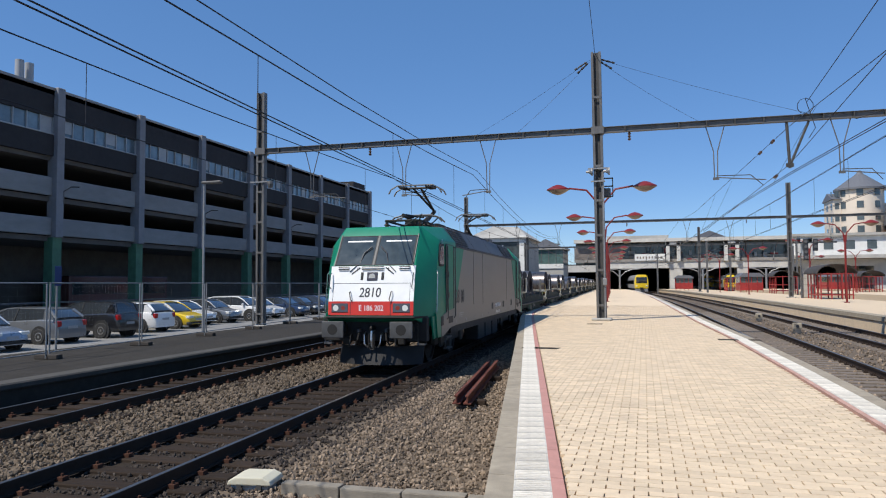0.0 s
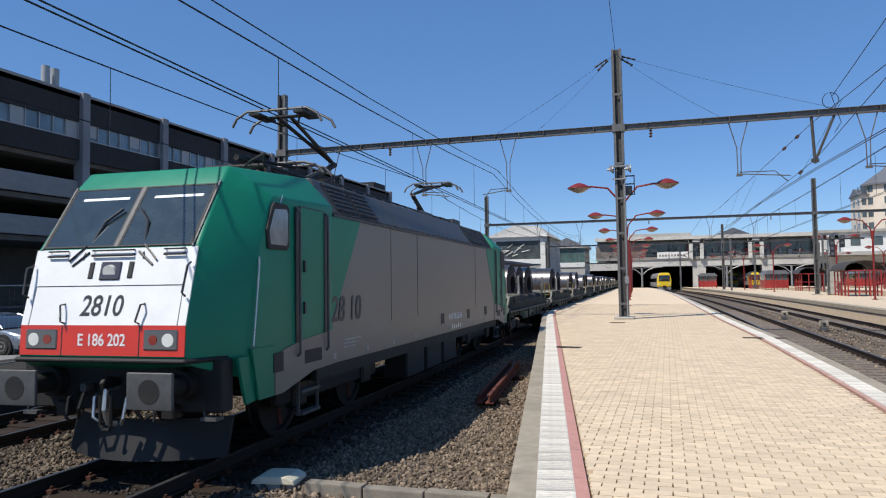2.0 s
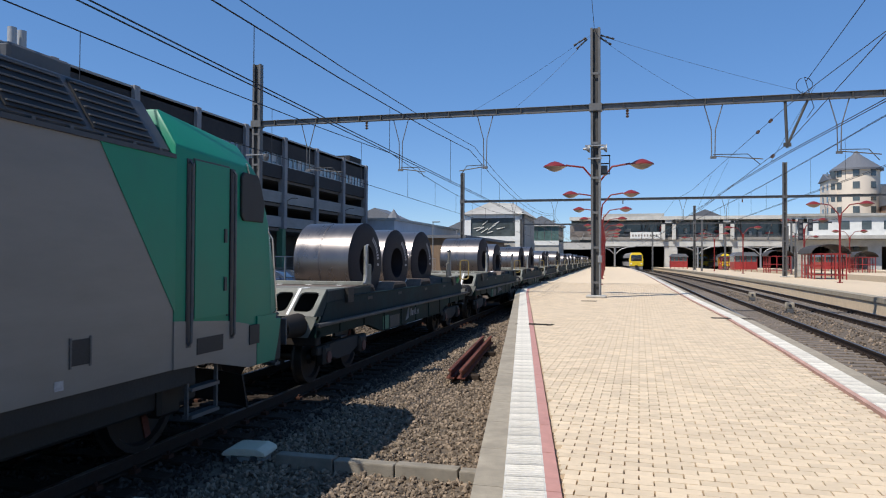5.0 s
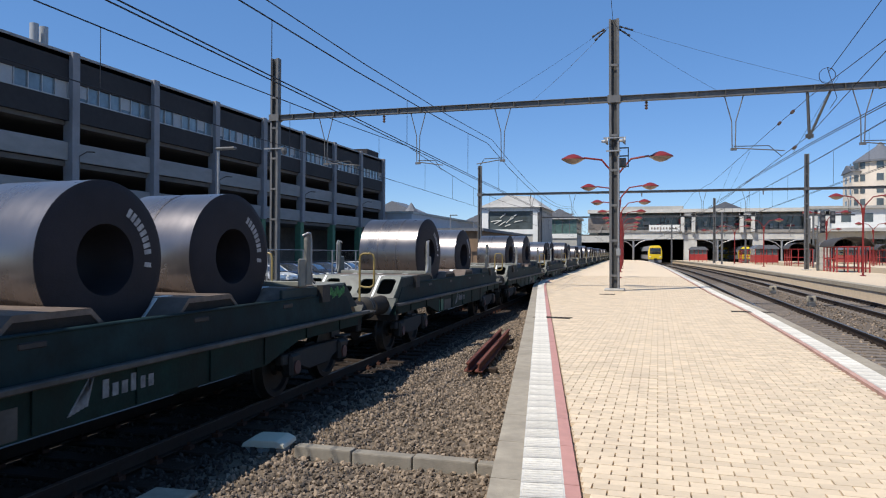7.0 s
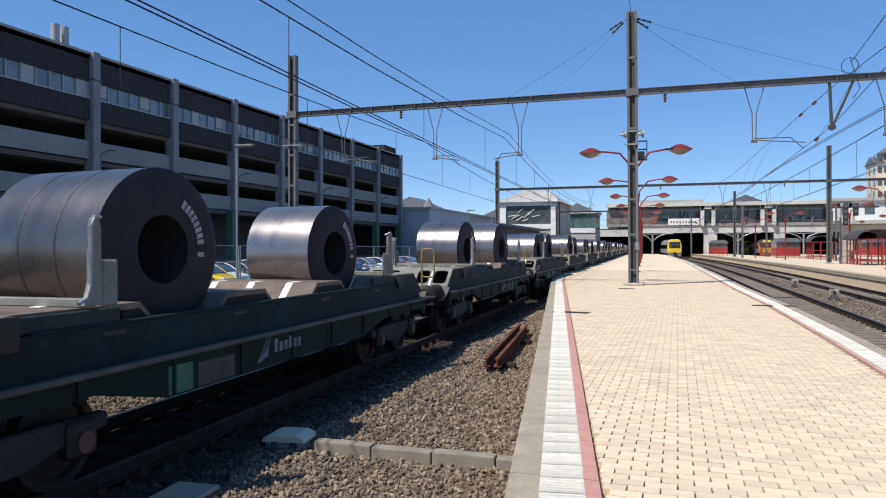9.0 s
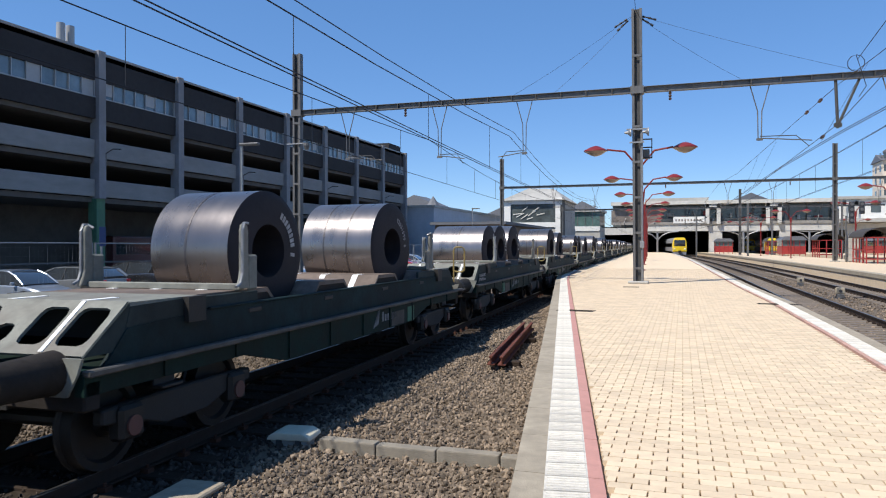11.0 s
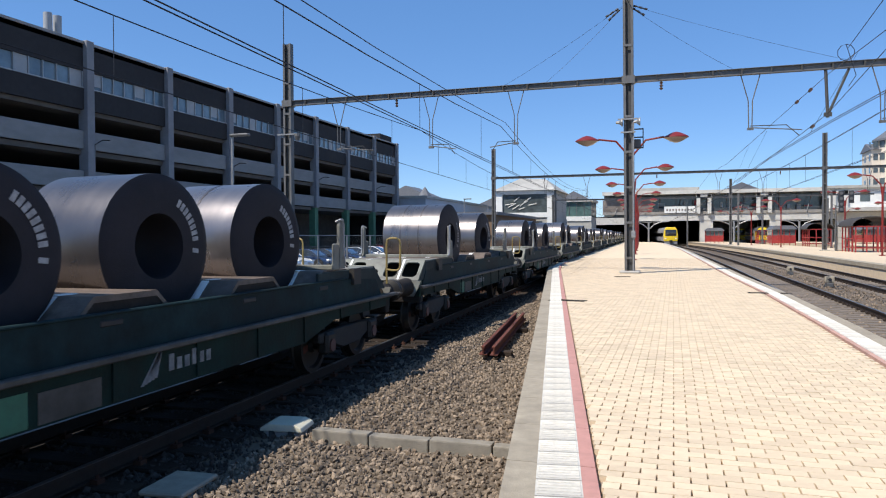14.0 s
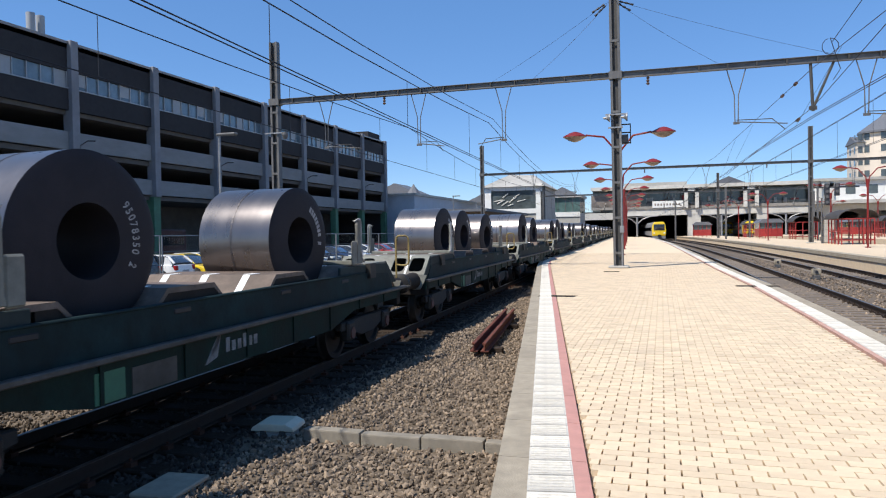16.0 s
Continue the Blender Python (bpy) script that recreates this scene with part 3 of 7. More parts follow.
    for s in (-1, 1):
        lamp = part("headlight", bevel(cab_face(1, 2, s * 0.80 - 0.22, s * 0.80 + 0.22, 0.02, 0.20, 0.86), 0.012), M["lens_dark"], c, "twin lamp cluster in dark glass")
        for o, r in ((-0.10 * s, 0.075), (0.09 * s, 0.055)):
            bm = bmesh.new()
            rod(bm, (s * 0.80 - o, 0.50, 1.58), (s * 0.80 - o, 0.456, 1.58), r, 14)
            part("reflector", bm, M["lens"] if r > 0.06 else M["tail_lens"], lamp)
        part("wiper", rods(0.017, (s * 0.42, 0.68, 2.50), (s * 0.30, 0.90, 2.95), (s * 0.12, 1.0, 3.12), seg=6), M["ink"], c)
        part("wiper", rods(0.016, (s * 0.55, 0.66, 2.42), (s * 0.34, 0.70, 2.58), seg=6), M["ink"], c)
        part("wiper", rods(0.012, (s * 0.60, 0.66, 2.48), (s * 0.40, 0.72, 2.66), seg=6), M["ink"], c)
        part("hand_rail", rods(0.013, (s * 1.06, 0.54, 2.06), (s * 1.07, 0.47, 2.10), (s * 1.09, 0.54, 2.40), (s * 1.07, 0.63, 2.44), seg=6), M["ink"], c)
        part("hand_rail", rods(0.012, (s * 0.50, 0.50, 1.76), (s * 0.50, 0.43, 1.78), (s * 0.54, 0.47, 1.97), (s * 0.54, 0.55, 1.98), seg=6), M["ink_grey"], c)
        part("door_rail", rods(0.012, (s * 1.46, 1.08, 1.42), (s * 1.50, 1.06, 1.46), (s * 1.50, 1.20, 2.42), (s * 1.46, 1.26, 2.52), seg=6), M["bright"], c, "thin bright handrail")
        part("rain_strip", rods(0.008, (s * 1.462, 1.60, 2.9), (s * 1.468, 1.85, 3.34), seg=5), M["bright"], c)
        # skirt below the cab
        part("skirt", slab(bmesh.new(), [(0.82, 1.34), (1.16, 1.34), (1.16, 1.03), (1.20, 1.03), (1.20, 0.80), (1.00, 0.78), (0.90, 1.04)], "x", s * 1.43 - 0.02, s * 1.43 + 0.018), M["green"], c)
        part("lower_panel", slab(bmesh.new(), [(1.60, 1.12), (1.80, 1.34), (2.3, 1.42), (3.38, 1.50), (3.38, 1.0), (2.7, 0.98), (2.2, 0.88), (1.8, 0.80), (1.60, 0.80)], "x", s * 1.475 - 0.02, s * 1.475 + 0.018), M["loco_grey"], c, "grey lower cab side")
        part("lower_panel", slab(bmesh.new(), [(1.05, 1.42), (1.58, 1.42), (1.58, 0.80), (1.21, 0.80)], "x", s * 1.475 - 0.02, s * 1.475 + 0.016), M["green"], c, "green lower cab side")
        part("socket", boxes((s * 1.49 - 0.02, s * 1.49 + 0.012, 1.55, 1.80, 1.08, 1.32)), M["grille_black"], c)
        win = bevel(slab(bmesh.new(), [(1.44, 2.62), (1.40, 2.86), (1.54, 3.16), (1.60, 3.22), (1.94, 3.22), (2.00, 3.16), (2.00, 2.68), (1.94, 2.62)], "x", s * 1.475 - 0.02, s * 1.475 + 0.016), 0.03, 2, 1.0)
        fr = part("side_window", win, M["rubber"], c, "black framed side window")
        part("pane", slab(bmesh.new(), [(1.49, 2.68), (1.455, 2.85), (1.59, 3.13), (1.90, 3.15), (1.94, 3.10), (1.94, 2.72), (1.90, 2.68)], "x", s * 1.475, s * 1.475 + 0.021), M["side_pane"], fr, "pale reflecting side pane")
        d = part("cab_door", boxes((s * 1.482 - 0.02, s * 1.482 + 0.010, 2.32, 3.02, 1.50, 3.22)), M["green"], c, "green cab door")
        part("door_joint", boxes((s * 1.481 - 0.012, s * 1.481 + 0.006, 2.30, 2.32, 1.48, 3.24), (s * 1.481 - 0.012, s * 1.481 + 0.006, 3.02, 3.04, 1.48, 3.24), (s * 1.481 - 0.012, s * 1.481 + 0.006, 2.32, 3.02, 3.22, 3.24)), M["ink"], d)
        for za in (1.78, 2.34):
            part("door_handle", boxes((s * 1.49 + (0 if s > 0 else -0.03), s * 1.49 + (0.03 if s > 0 else 0), 2.38, 2.43, za, za + 0.16)), M["ink"], d)
        for yy in (2.22, 3.12):
            part("door_rail", rods(0.018, (s * 1.49, yy, 1.22), (s * 1.53, yy, 1.26), (s * 1.53, yy, 3.16), (s * 1.49, yy, 3.20), seg=6), M["step_grey"], c, "tall grey handrail beside the door, recess shade as a dark strip")
            # Recess shade behind the handrail, put on as a flat black strip.
            part("door_rail_recess", boxes((s * 1.486 - 0.01, s * 1.486 + 0.006, yy - 0.05, yy + 0.05, 1.2, 3.22)), M["ink"], c)
        part("step", boxes((s * 1.40 - 0.06, s * 1.40 + 0.06, 2.42, 2.98, 0.40, 0.44), (s * 1.40 - 0.06, s * 1.40 + 0.06, 2.42, 2.98, 0.70, 0.74),
                           (s * 1.40 - 0.02, s * 1.40 + 0.02, 2.39, 2.42, 0.40, 1.0), (s * 1.40 - 0.02, s * 1.40 + 0.02, 2.98, 3.01, 0.40, 1.0)), M["step_grey"], c, "footsteps under the door")
        part("step_recess", boxes((s * 1.482 - 0.02, s * 1.482 + 0.014, 2.42, 2.96, 1.10, 1.28)), M["grille_black"], c)
        bf = part("buffer", lathe(bmesh.new(), [(0.04, 0.10), (0.50, 0.12), (0.50, 0.17), (0.66, 0.19)], "y", 16), M["black"], c, soft=True)
        bf.location = (s * 0.875, 0, 1.06)
        part("buffer_head", bevel(boxes((-0.285, 0.285, 0.0, 0.045, -0.20, 0.20)), 0.045, 3), M["buffer_face"], bf, "square grey buffer plate", True)
        part("buffer_mark", lathe(bmesh.new(), [(-0.004, 0.13), (-0.001, 0.13)], "y", 20), M["black"], bf, "greasy round contact patch")
        part("hose", rods(0.024, (s * 0.34, 0.66, 1.02), (s * 0.35, 0.48, 0.98), (s * 0.38, 0.42, 0.78), (s * 0.44, 0.48, 0.66), (s * 0.50, 0.60, 0.72), seg=8), M["dark_steel"], c, soft=True)
        part("hose", rods(0.020, (s * 0.24, 0.66, 0.98), (s * 0.22, 0.48, 0.90), (s * 0.2, 0.44, 0.68), (s * 0.13, 0.50, 0.60), seg=8), M["bright"], c, soft=True)
        part("hose", rods(0.018, (s * 0.56, 0.66, 0.98), (s * 0.58, 0.48, 0.88), (s * 0.60, 0.46, 0.66), (s * 0.66, 0.58, 0.60), seg=8), M["rubber"], c, soft=True)
        part("hose_cock", bevel(boxes((s * 0.36 - 0.04, s * 0.36 + 0.04, 0.44, 0.60, 0.96, 1.06)), 0.015), M["buffer_face"], c)
        part("cable_socket", bevel(boxes((s * 0.72 - 0.09, s * 0.72 + 0.09, 0.52, 0.70, 0.66, 0.84)), 0.02), M["dark_steel"], c)
        part("side_step", boxes((s * 1.22 - 0.10, s * 1.22 + 0.10, 0.56, 0.72, 0.66, 0.70), (s * 1.22 - 0.10, s * 1.22 - 0.08, 0.62, 0.66, 0.66, 1.2)), M["step_grey"], c)
    part("headstock", bevel(boxes((-1.36, 1.36, 0.62, 0.86, 0.74, 1.34)), 0.02), M["black"], c)
    part("coupling", rods(0.032, (0, 0.62, 1.02), (0, 0.40, 1.0), (0.0, 0.38, 0.78), (0, 0.44, 0.62), (0.05, 0.52, 0.60), seg=8), M["bright"], c, "screw coupling hanging from its hook")
    part("coupling_link", rods(0.022, (-0.07, 0.40, 0.94), (-0.07, 0.40, 0.60), (-0.03, 0.40, 0.55), (0.05, 0.40, 0.55), (0.07, 0.40, 0.60), (0.07, 0.40, 0.94), seg=6), M["dark_steel"], c)
    part("coupling_hook", bevel(slab(bmesh.new(), [(0.34, 1.02), (0.62, 1.02), (0.62, 1.12), (0.40, 1.16), (0.32, 1.09)], "x", -0.03, 0.03), 0.01), M["dark_steel"], c)
    # curved rail guards and the plough between them
    bm = bmesh.new()
    n = 12
    rows = []
    for i in range(n + 1):
        x = -1.12 + 2.24 * i / n
        y = 0.66 + 0.35 * abs(x) ** 2
        rows.append([bm.verts.new(p) for p in ((x, y, 0.14), (x, y + 0.14, 0.60), (x, y + 0.18, 0.60), (x, y + 0.04, 0.14))])
    for a, b in zip(rows, rows[1:]):
        for k in range(4):
            m = (k + 1) % 4
            bm.faces.new((a[k], a[m], b[m], b[k]))
    bm.faces.new(rows[0])
    bm.faces.new(rows[-1][::-1])
    part("snowplough", bm, M["plough"], c, "scraped dark curved plough plate", True)
    lettering("fleet_number", "2810", 0.34, front_pose(2, 3, -0.03, 0.235, 0.008), M["ink"], c, shear=0.08, squeeze=0.84, label="black fleet number")
    lettering("type_number", "E 186 202", 0.19, front_pose(1, 2, 0.02, 0.50, 0.009), M["ink_white"], c, squeeze=0.84, label="white type number")
    for ob in list(c.children) + [g for ch in c.children for g in ch.children]:
        if ob.name.split(".")[0] in ("grab_handle", "wiper", "hand_rail", "reflector", "bumper_ledge"):
            ob.data.transform(Matrix.Translation((0, -NOSE, 0)))
    if flip:
        c.matrix_basis = pose(0, LL, 0, 0, 0, 180)
    return c


def panto(parent, y, s, up):
    """Single-arm current collector; s: the way in which the head lies from the base."""
    p = thing("pantograph")
    p.parent = parent
    base = boxes((-0.55, 0.55, y - 0.45, y - 0.37, 3.98, 4.05), (-0.55, 0.55, y + 0.37, y + 0.45, 3.98, 4.05), (-0.55, -0.47, y - 0.37, y + 0.37, 3.98, 4.05), (0.47, 0.55, y - 0.37, y + 0.37, 3.98, 4.05))
    part("base_frame", base, M["dark_steel"], p)
    for x in (-0.5, 0.5):
        for dy in (-0.4, 0.4):
            part("insulator", lathe(bmesh.new(), [(3.78, 0.05), (3.82, 0.09), (3.85, 0.05), (3.89, 0.09), (3.92, 0.05), (3.98, 0.05)], "z", 10), M["insul"], p).location = (x, y + dy, 0)
    k = (0, y - s * 1.25, 4.60)
    part("lower_arm", rods(0.06, (0, y + s * 0.15, 4.05), k), M["dark_steel"], p)
    part("thrust_rod", rods(0.025, (0.14, y - s * 0.1, 4.05), (0.10, k[1] - s * 0.12, 4.40), seg=6), M["dark_steel"], p)
    h = (0, y + s * 0.9, 5.08)
    part("upper_arm", rods(0.035, k, (-0.12, h[1], 5.10)), M["dark_steel"], p)
    part("upper_arm", rods(0.035, k, (0.12, h[1], 5.10)), M["dark_steel"], p)
    for dy in (-0.28, 0.28):
        hd = part("contact_strip", rods(0.024, (-0.84, h[1] + dy, 4.92), (-0.76, h[1] + dy, 5.06), (-0.56, h[1] + dy, 5.17), (0.56, h[1] + dy, 5.17), (0.76, h[1] + dy, 5.06), (0.84, h[1] + dy, 4.92), seg=6), M["mast"], p)
    for x in (-0.5, 0.5):
        part("head_spring", rods(0.02, (x, h[1] - 0.28, 5.16), (x, h[1] + 0.28, 5.16), seg=6), M["dark_steel"], p)
    for x in (-0.42, 0.42):
        part("head_pan", boxes((x - 0.10, x + 0.10, h[1] - 0.30, h[1] + 0.30, 5.10, 5.14)), M["dark_steel"], p)
        part("head_link", rods(0.018, (x * 0.3, h[1] - s * 0.25, 5.0), (x, h[1] - 0.2, 5.12), seg=6), M["dark_steel"], p)
    part("damper", rods(0.03, (-0.12, y + s * 0.1, 4.1), (-0.08, y - s * 0.55, 4.34), seg=6), M["step_grey"], p)
    part("head_bar", rods(0.025, (-0.5, h[1], 5.11), (0.5, h[1], 5.11), seg=6), M["dark_steel"], p)


def folded_panto(parent, y):
    """A second collector folded flat on the roof."""
    p = thing("folded_pantograph")
    p.parent = parent
    part("base_frame", rods(0.035, (-0.5, y - 0.8, 3.98), (0.5, y - 0.8, 3.98), (0.5, y + 0.9, 3.98), (-0.5, y + 0.9, 3.98), (-0.5, y - 0.8, 3.98), seg=6), M["dark_steel"], p)
    for x in (-0.5, 0.5):
        for dy in (-0.7, 0.8):
            part("insulator", lathe(bmesh.new(), [(3.74, 0.05), (3.80, 0.09), (3.83, 0.05), (3.87, 0.09), (3.90, 0.05), (3.97, 0.05)], "z", 10), M["insul"], p).location = (x, y + dy, 0)
    part("lower_arm", rods(0.05, (0, y + 0.85, 4.03), (0, y - 0.75, 4.14)), M["dark_steel"], p)
    for x in (-0.16, 0.16):
        part("upper_arm", rods(0.03, (0, y - 0.75, 4.16), (x, y + 0.9, 4.22), seg=6), M["dark_steel"], p)
    for dy in (0.62, 0.98):
        part("contact_strip", rods(0.025, (-0.82, y + dy, 4.06), (-0.68, y + dy, 4.20), (-0.45, y + dy, 4.26), (0.45, y + dy, 4.26), (0.68, y + dy, 4.20), (0.82, y + dy, 4.06), seg=6), M["mast"], p)
    part("cable", rods(0.02, (0.5, y - 0.8, 4.0), (0.62, y - 1.0, 4.12), (0.5, y - 1.15, 4.0), (0.2, y - 1.1, 3.82), seg=6), M["rubber"], p)
    part("spring_box", bevel(boxes((-0.2, 0.2, y + 0.1, y + 0.5, 3.92, 4.08)), 0.02), M["dark_steel"], p)


def wheelset(name, r, parent, pos):
    w = thing(name)
    w.parent = parent
    w.location = pos
    for s in (-1, 1):
        a = s * 0.7535
        wh = part("wheel", lathe(bmesh.new(), [(a - s * 0.10, r + 0.028), (a - s * 0.07, r + 0.03), (a - s * 0.05, r), (a + s * 0.07, r - 0.006), (a + s * 0.07, r - 0.08), (a + s * 0.02, r - 0.11), (a + s * 0.03, 0.14), (a + s * 0.09, 0.12)], "x", 24), M["dark_steel"], w, soft=True)
        bm = boxes((a + s * 0.03 - 0.012, a + s * 0.03 + 0.012, -0.05, 0.05, 0.16, r - 0.12))
        part("wheel_mark", bm, M["rust"], wh)
    part("axle", rods(0.08, (-0.9, 0, 0), (0.9, 0, 0), seg=10), M["dark_steel"], w)
    return w


WHEELS = []


def build_loco():
    lo = thing("electric_locomotive", "green, white and grey electric locomotive, red lower front", "locomotive")
    build_cab(lo, False)
    build_cab(lo, True)
    E0, E1 = 3.382, LL - 3.382
    sec = [(-1.48, 1.0), (-1.48, 3.20), (-1.43, 3.25), (1.43, 3.25), (1.48, 3.20), (1.48, 1.0)]
    part("body_side", slab(bmesh.new(), sec, "y", E0, E1), M["loco_grey"], lo, "silver grey body")
    roof = [(-1.455, 3.256), (-1.10, 3.80), (1.10, 3.80), (1.455, 3.256)]
    cuts = [E0 + 0.01 + (E1 - E0 - 0.02) * k / 4 for k in range(5)]
    for a, b in zip(cuts, cuts[1:]):
        part("roof_panel", bevel(slab(bmesh.new(), roof, "y", a + 0.008, b - 0.008), 0.02), M["roof_grey"], lo, "dark grey roof hood")
    for s in (-1, 1):
        part("gutter", boxes((s * 1.482 - 0.022, s * 1.482 + 0.022, E0, E1, 3.19, 3.235)), M["ink"], lo)
        part("gutter_clips", boxes(*[(s * 1.45 - 0.03, s * 1.45 + 0.03, E0 + 0.3 + k * 0.41, E0 + 0.34 + k * 0.41, 3.235, 3.262) for k in range(30)]), M["step_grey"], lo)
        # dark air intakes on the slope of the hood, near both ends
        for y0 in (E0 + 0.30, E0 + 1.25, E1 - 3.05, E1 - 2.10, E1 - 1.15):
            g = part("hood_grille", slab(bmesh.new(), [(s * 1.435, 3.30), (s * 1.14, 3.752), (s * 1.152, 3.760), (s * 1.447, 3.308)], "y", y0, y0 + 0.85), M["grille_black"], lo, "dark louvred intake in the hood")
            for k in range(6):
                t = (k + 0.5) / 6
                part("louvre", boxes((s * (1.45 - 0.295 * t) - 0.012, s * (1.45 - 0.295 * t) + 0.012, y0 + 0.02, y0 + 0.83, 3.31 + 0.452 * t, 3.325 + 0.452 * t)), M["roof_grey"], g)
        flash = [(3.34, 1.56), (4.50, 3.19), (3.34, 3.19)]
        part("green_flash", slab(bmesh.new(), flash, "x", s * 1.484 - 0.004, s * 1.484 + 0.004), M["green"], lo, "slanting green end of the paint")
        part("green_flash", slab(bmesh.new(), [(LL - y, z) for y, z in flash], "x", s * 1.484 - 0.004, s * 1.484 + 0.004), M["green"], lo, "slanting green end of the paint")
        for yy in (6.02, 7.67, 13.18):
            part("panel_joint", boxes((s * 1.483 - 0.003, s * 1.483 + 0.003, yy, yy + 0.010, 1.5, 3.17)), M["ink_grey"], lo)
        for yy in (9.50, 12.13, 14.38):
            so = part("socket", boxes((s * 1.48 - 0.02, s * 1.48 + 0.006, yy, yy + 0.22, 1.24, 1.46)), M["grille_black"], lo)
            part("socket_rim", boxes((s * 1.48 - 0.02, s * 1.48 + 0.012, yy - 0.02, yy, 1.22, 1.48), (s * 1.48 - 0.02, s * 1.48 + 0.012, yy + 0.22, yy + 0.24, 1.22, 1.48)), M["step_grey"], so)
        for i in range(9):
            part("data_label", boxes((s * 1.482 - 0.003, s * 1.482 + 0.003, 3.4 + i * 1.35, 3.5 + i * 1.35, 1.06, 1.14)), M["chalk"], lo)
        for i in range(5):
            part("data_label", boxes((s * 1.482 - 0.003, s * 1.482 + 0.003, 10.5 + i * 0.2, 10.58 + i * 0.2, 1.06, 1.17 - 0.02 * (i % 3))), M["ink_white"], lo)
        for row in range(3):
            part("data_lines", boxes((s * 1.482 - 0.003, s * 1.482 + 0.003, 3.80, 4.50 - 0.12 * row, 1.30 - 0.055 * row, 1.325 - 0.055 * row)), M["chalk"], lo, "small unreadable data lines")
        lettering("vehicle_number", "91 86 7186 202-8 B", 0.20, pose(s * 1.4825, 10.86, 1.35, 90, 0, 90 * s), M["ink_white"], lo, squeeze=0.84, label="pale vehicle number")
        part("solebar", boxes((s * 1.40 - 0.04, s * 1.40 + 0.04, 2.9, 16.3, 0.80, 1.0)), M["black"], lo)
        lettering("fleet_number", "28 10", 0.54, pose(s * 1.4895, 3.90, 1.78, 90, 0, 90 * s), M["ink_grey"], lo, shear=0.12, squeeze=0.98, label="dark grey fleet number")
        for yy in (7.2, 8.6, 10.0):
            part("equipment_box", bevel(boxes((s * 1.15 - 0.25, s * 1.15 + 0.25, yy, yy + 1.2, 0.28, 0.82)), 0.03), M["black"], lo)
    # roof equipment
    for y in (15.0,):
        part("roof_box", bevel(boxes((-0.5, 0.5, y - 0.3, y + 0.5, 3.80, 4.15)), 0.03), M["roof_grey"], lo)
    part("roof_box", bevel(boxes((-0.45, 0.6, 11.0, 12.0, 3.80, 4.05)), 0.03), M["roof_grey"], lo)
    for i in range(14):
        y = 5.9 + i * 0.55
        part("roof_insulator", lathe(bmesh.new(), [(3.80, 0.05), (3.86, 0.08), (3.90, 0.05), (3.95, 0.08), (4.0, 0.04)], "z", 8), M["insul"], lo).location = (0.55, y, 0)
    part("roof_line", rods(0.025, (0.55, 5.9, 4.01), (0.55, 13.1, 4.01), seg=6), M["dark_steel"], lo)
    part("roof_line", rods(0.02, (-0.5, 3.2, 3.86), (-0.5, 6.2, 3.95), (-0.5, 13.0, 3.95), seg=6), M["dark_steel"], lo)
    panto(lo, 5.6, -1, True)
    panto(lo, 13.3, 1, True)
    folded_panto(lo, 3.9)
    for yb in (4.25, LL - 4.25):
        bg = part("bogie", bevel(boxes((-1.12, -0.98, yb - 1.9, yb + 1.9, 0.5, 0.78), (0.98, 1.12, yb - 1.9, yb + 1.9, 0.5, 0.78), (-1.0, 1.0, yb - 0.35, yb + 0.35, 0.45, 0.8)), 0.03), M["black"], lo, "black bogie frame")
        for o in (-1.3, 1.3):
            for s in (-1, 1):
                part("axle_box", bevel(boxes((s * 1.08 - 0.1, s * 1.08 + 0.1, yb + o - 0.2, yb + o + 0.2, 0.42, 0.82)), 0.04), M["dark_steel"], bg)
                part("spring", lathe(bmesh.new(), [(0.80, 0.11), (0.84, 0.14), (0.88, 0.11), (0.92, 0.14), (0.96, 0.11), (1.0, 0.14)], "z", 10), M["dark_steel"], bg).location = (s * 1.05, yb + o * 0.6, 0)
            WHEELS.append((wheelset("wheelset", 0.625, lo, (0, yb + o, 0.625)), 0.625))
    return lo


# ---- coil wagons ----
M["wagon"] = mat("weathered_green_wagon_paint", (0.007, 0.024, 0.019), 0.7, scale=4, vary=0.5, bump=0.2, stain=0.7, stain_col=(0.012, 0.010, 0.008), spec=0.15)
M["wagon_teal"] = mat("teal_trough_paint", (0.012, 0.030, 0.032), 0.75, scale=2.6, vary=0.6, bump=0.2, stain=0.85, stain_col=(0.012, 0.010, 0.010), spec=0.15)
M["wagon_lip"] = mat("worn_sill_steel", (0.10, 0.092, 0.082), 0.65, 0.2, scale=6, vary=0.4, stain=0.7, stain_col=(0.03, 0.026, 0.022), spec=0.3)
M["wagon_end"] = mat("grey_end_panel_paint", (0.205, 0.207, 0.178), 0.7, scale=5, vary=0.35, bump=0.1, stain=0.7, stain_col=(0.14, 0.115, 0.095), spec=0.3)
M["cradle"] = mat("scuffed_cradle_plate", (0.175, 0.132, 0.105), 0.65, 0.1, scale=7, vary=0.4, bump=0.2, stain=0.7, stain_col=(0.07, 0.055, 0.045), spec=0.3)
# Grey-green cheeks, darkened in colour for the shaded side of the wagon.
M["cheek"] = mat("shaded_cheek_paint", (0.034, 0.046, 0.045), 0.75, scale=3, vary=0.45, bump=0.15, stain=0.6, stain_col=(0.018, 0.016, 0.014), spec=0.15)
M["bed_side"] = mat("dark_bed_side", (0.026, 0.022, 0.019), 0.75, scale=5, vary=0.45, bump=0.2, stain=0.7, stain_col=(0.035, 0.026, 0.020), spec=0.15)
M["stripe"] = mat("white_ridge_paint", (0.85, 0.84, 0.80), 0.5, scale=6, vary=0.1)
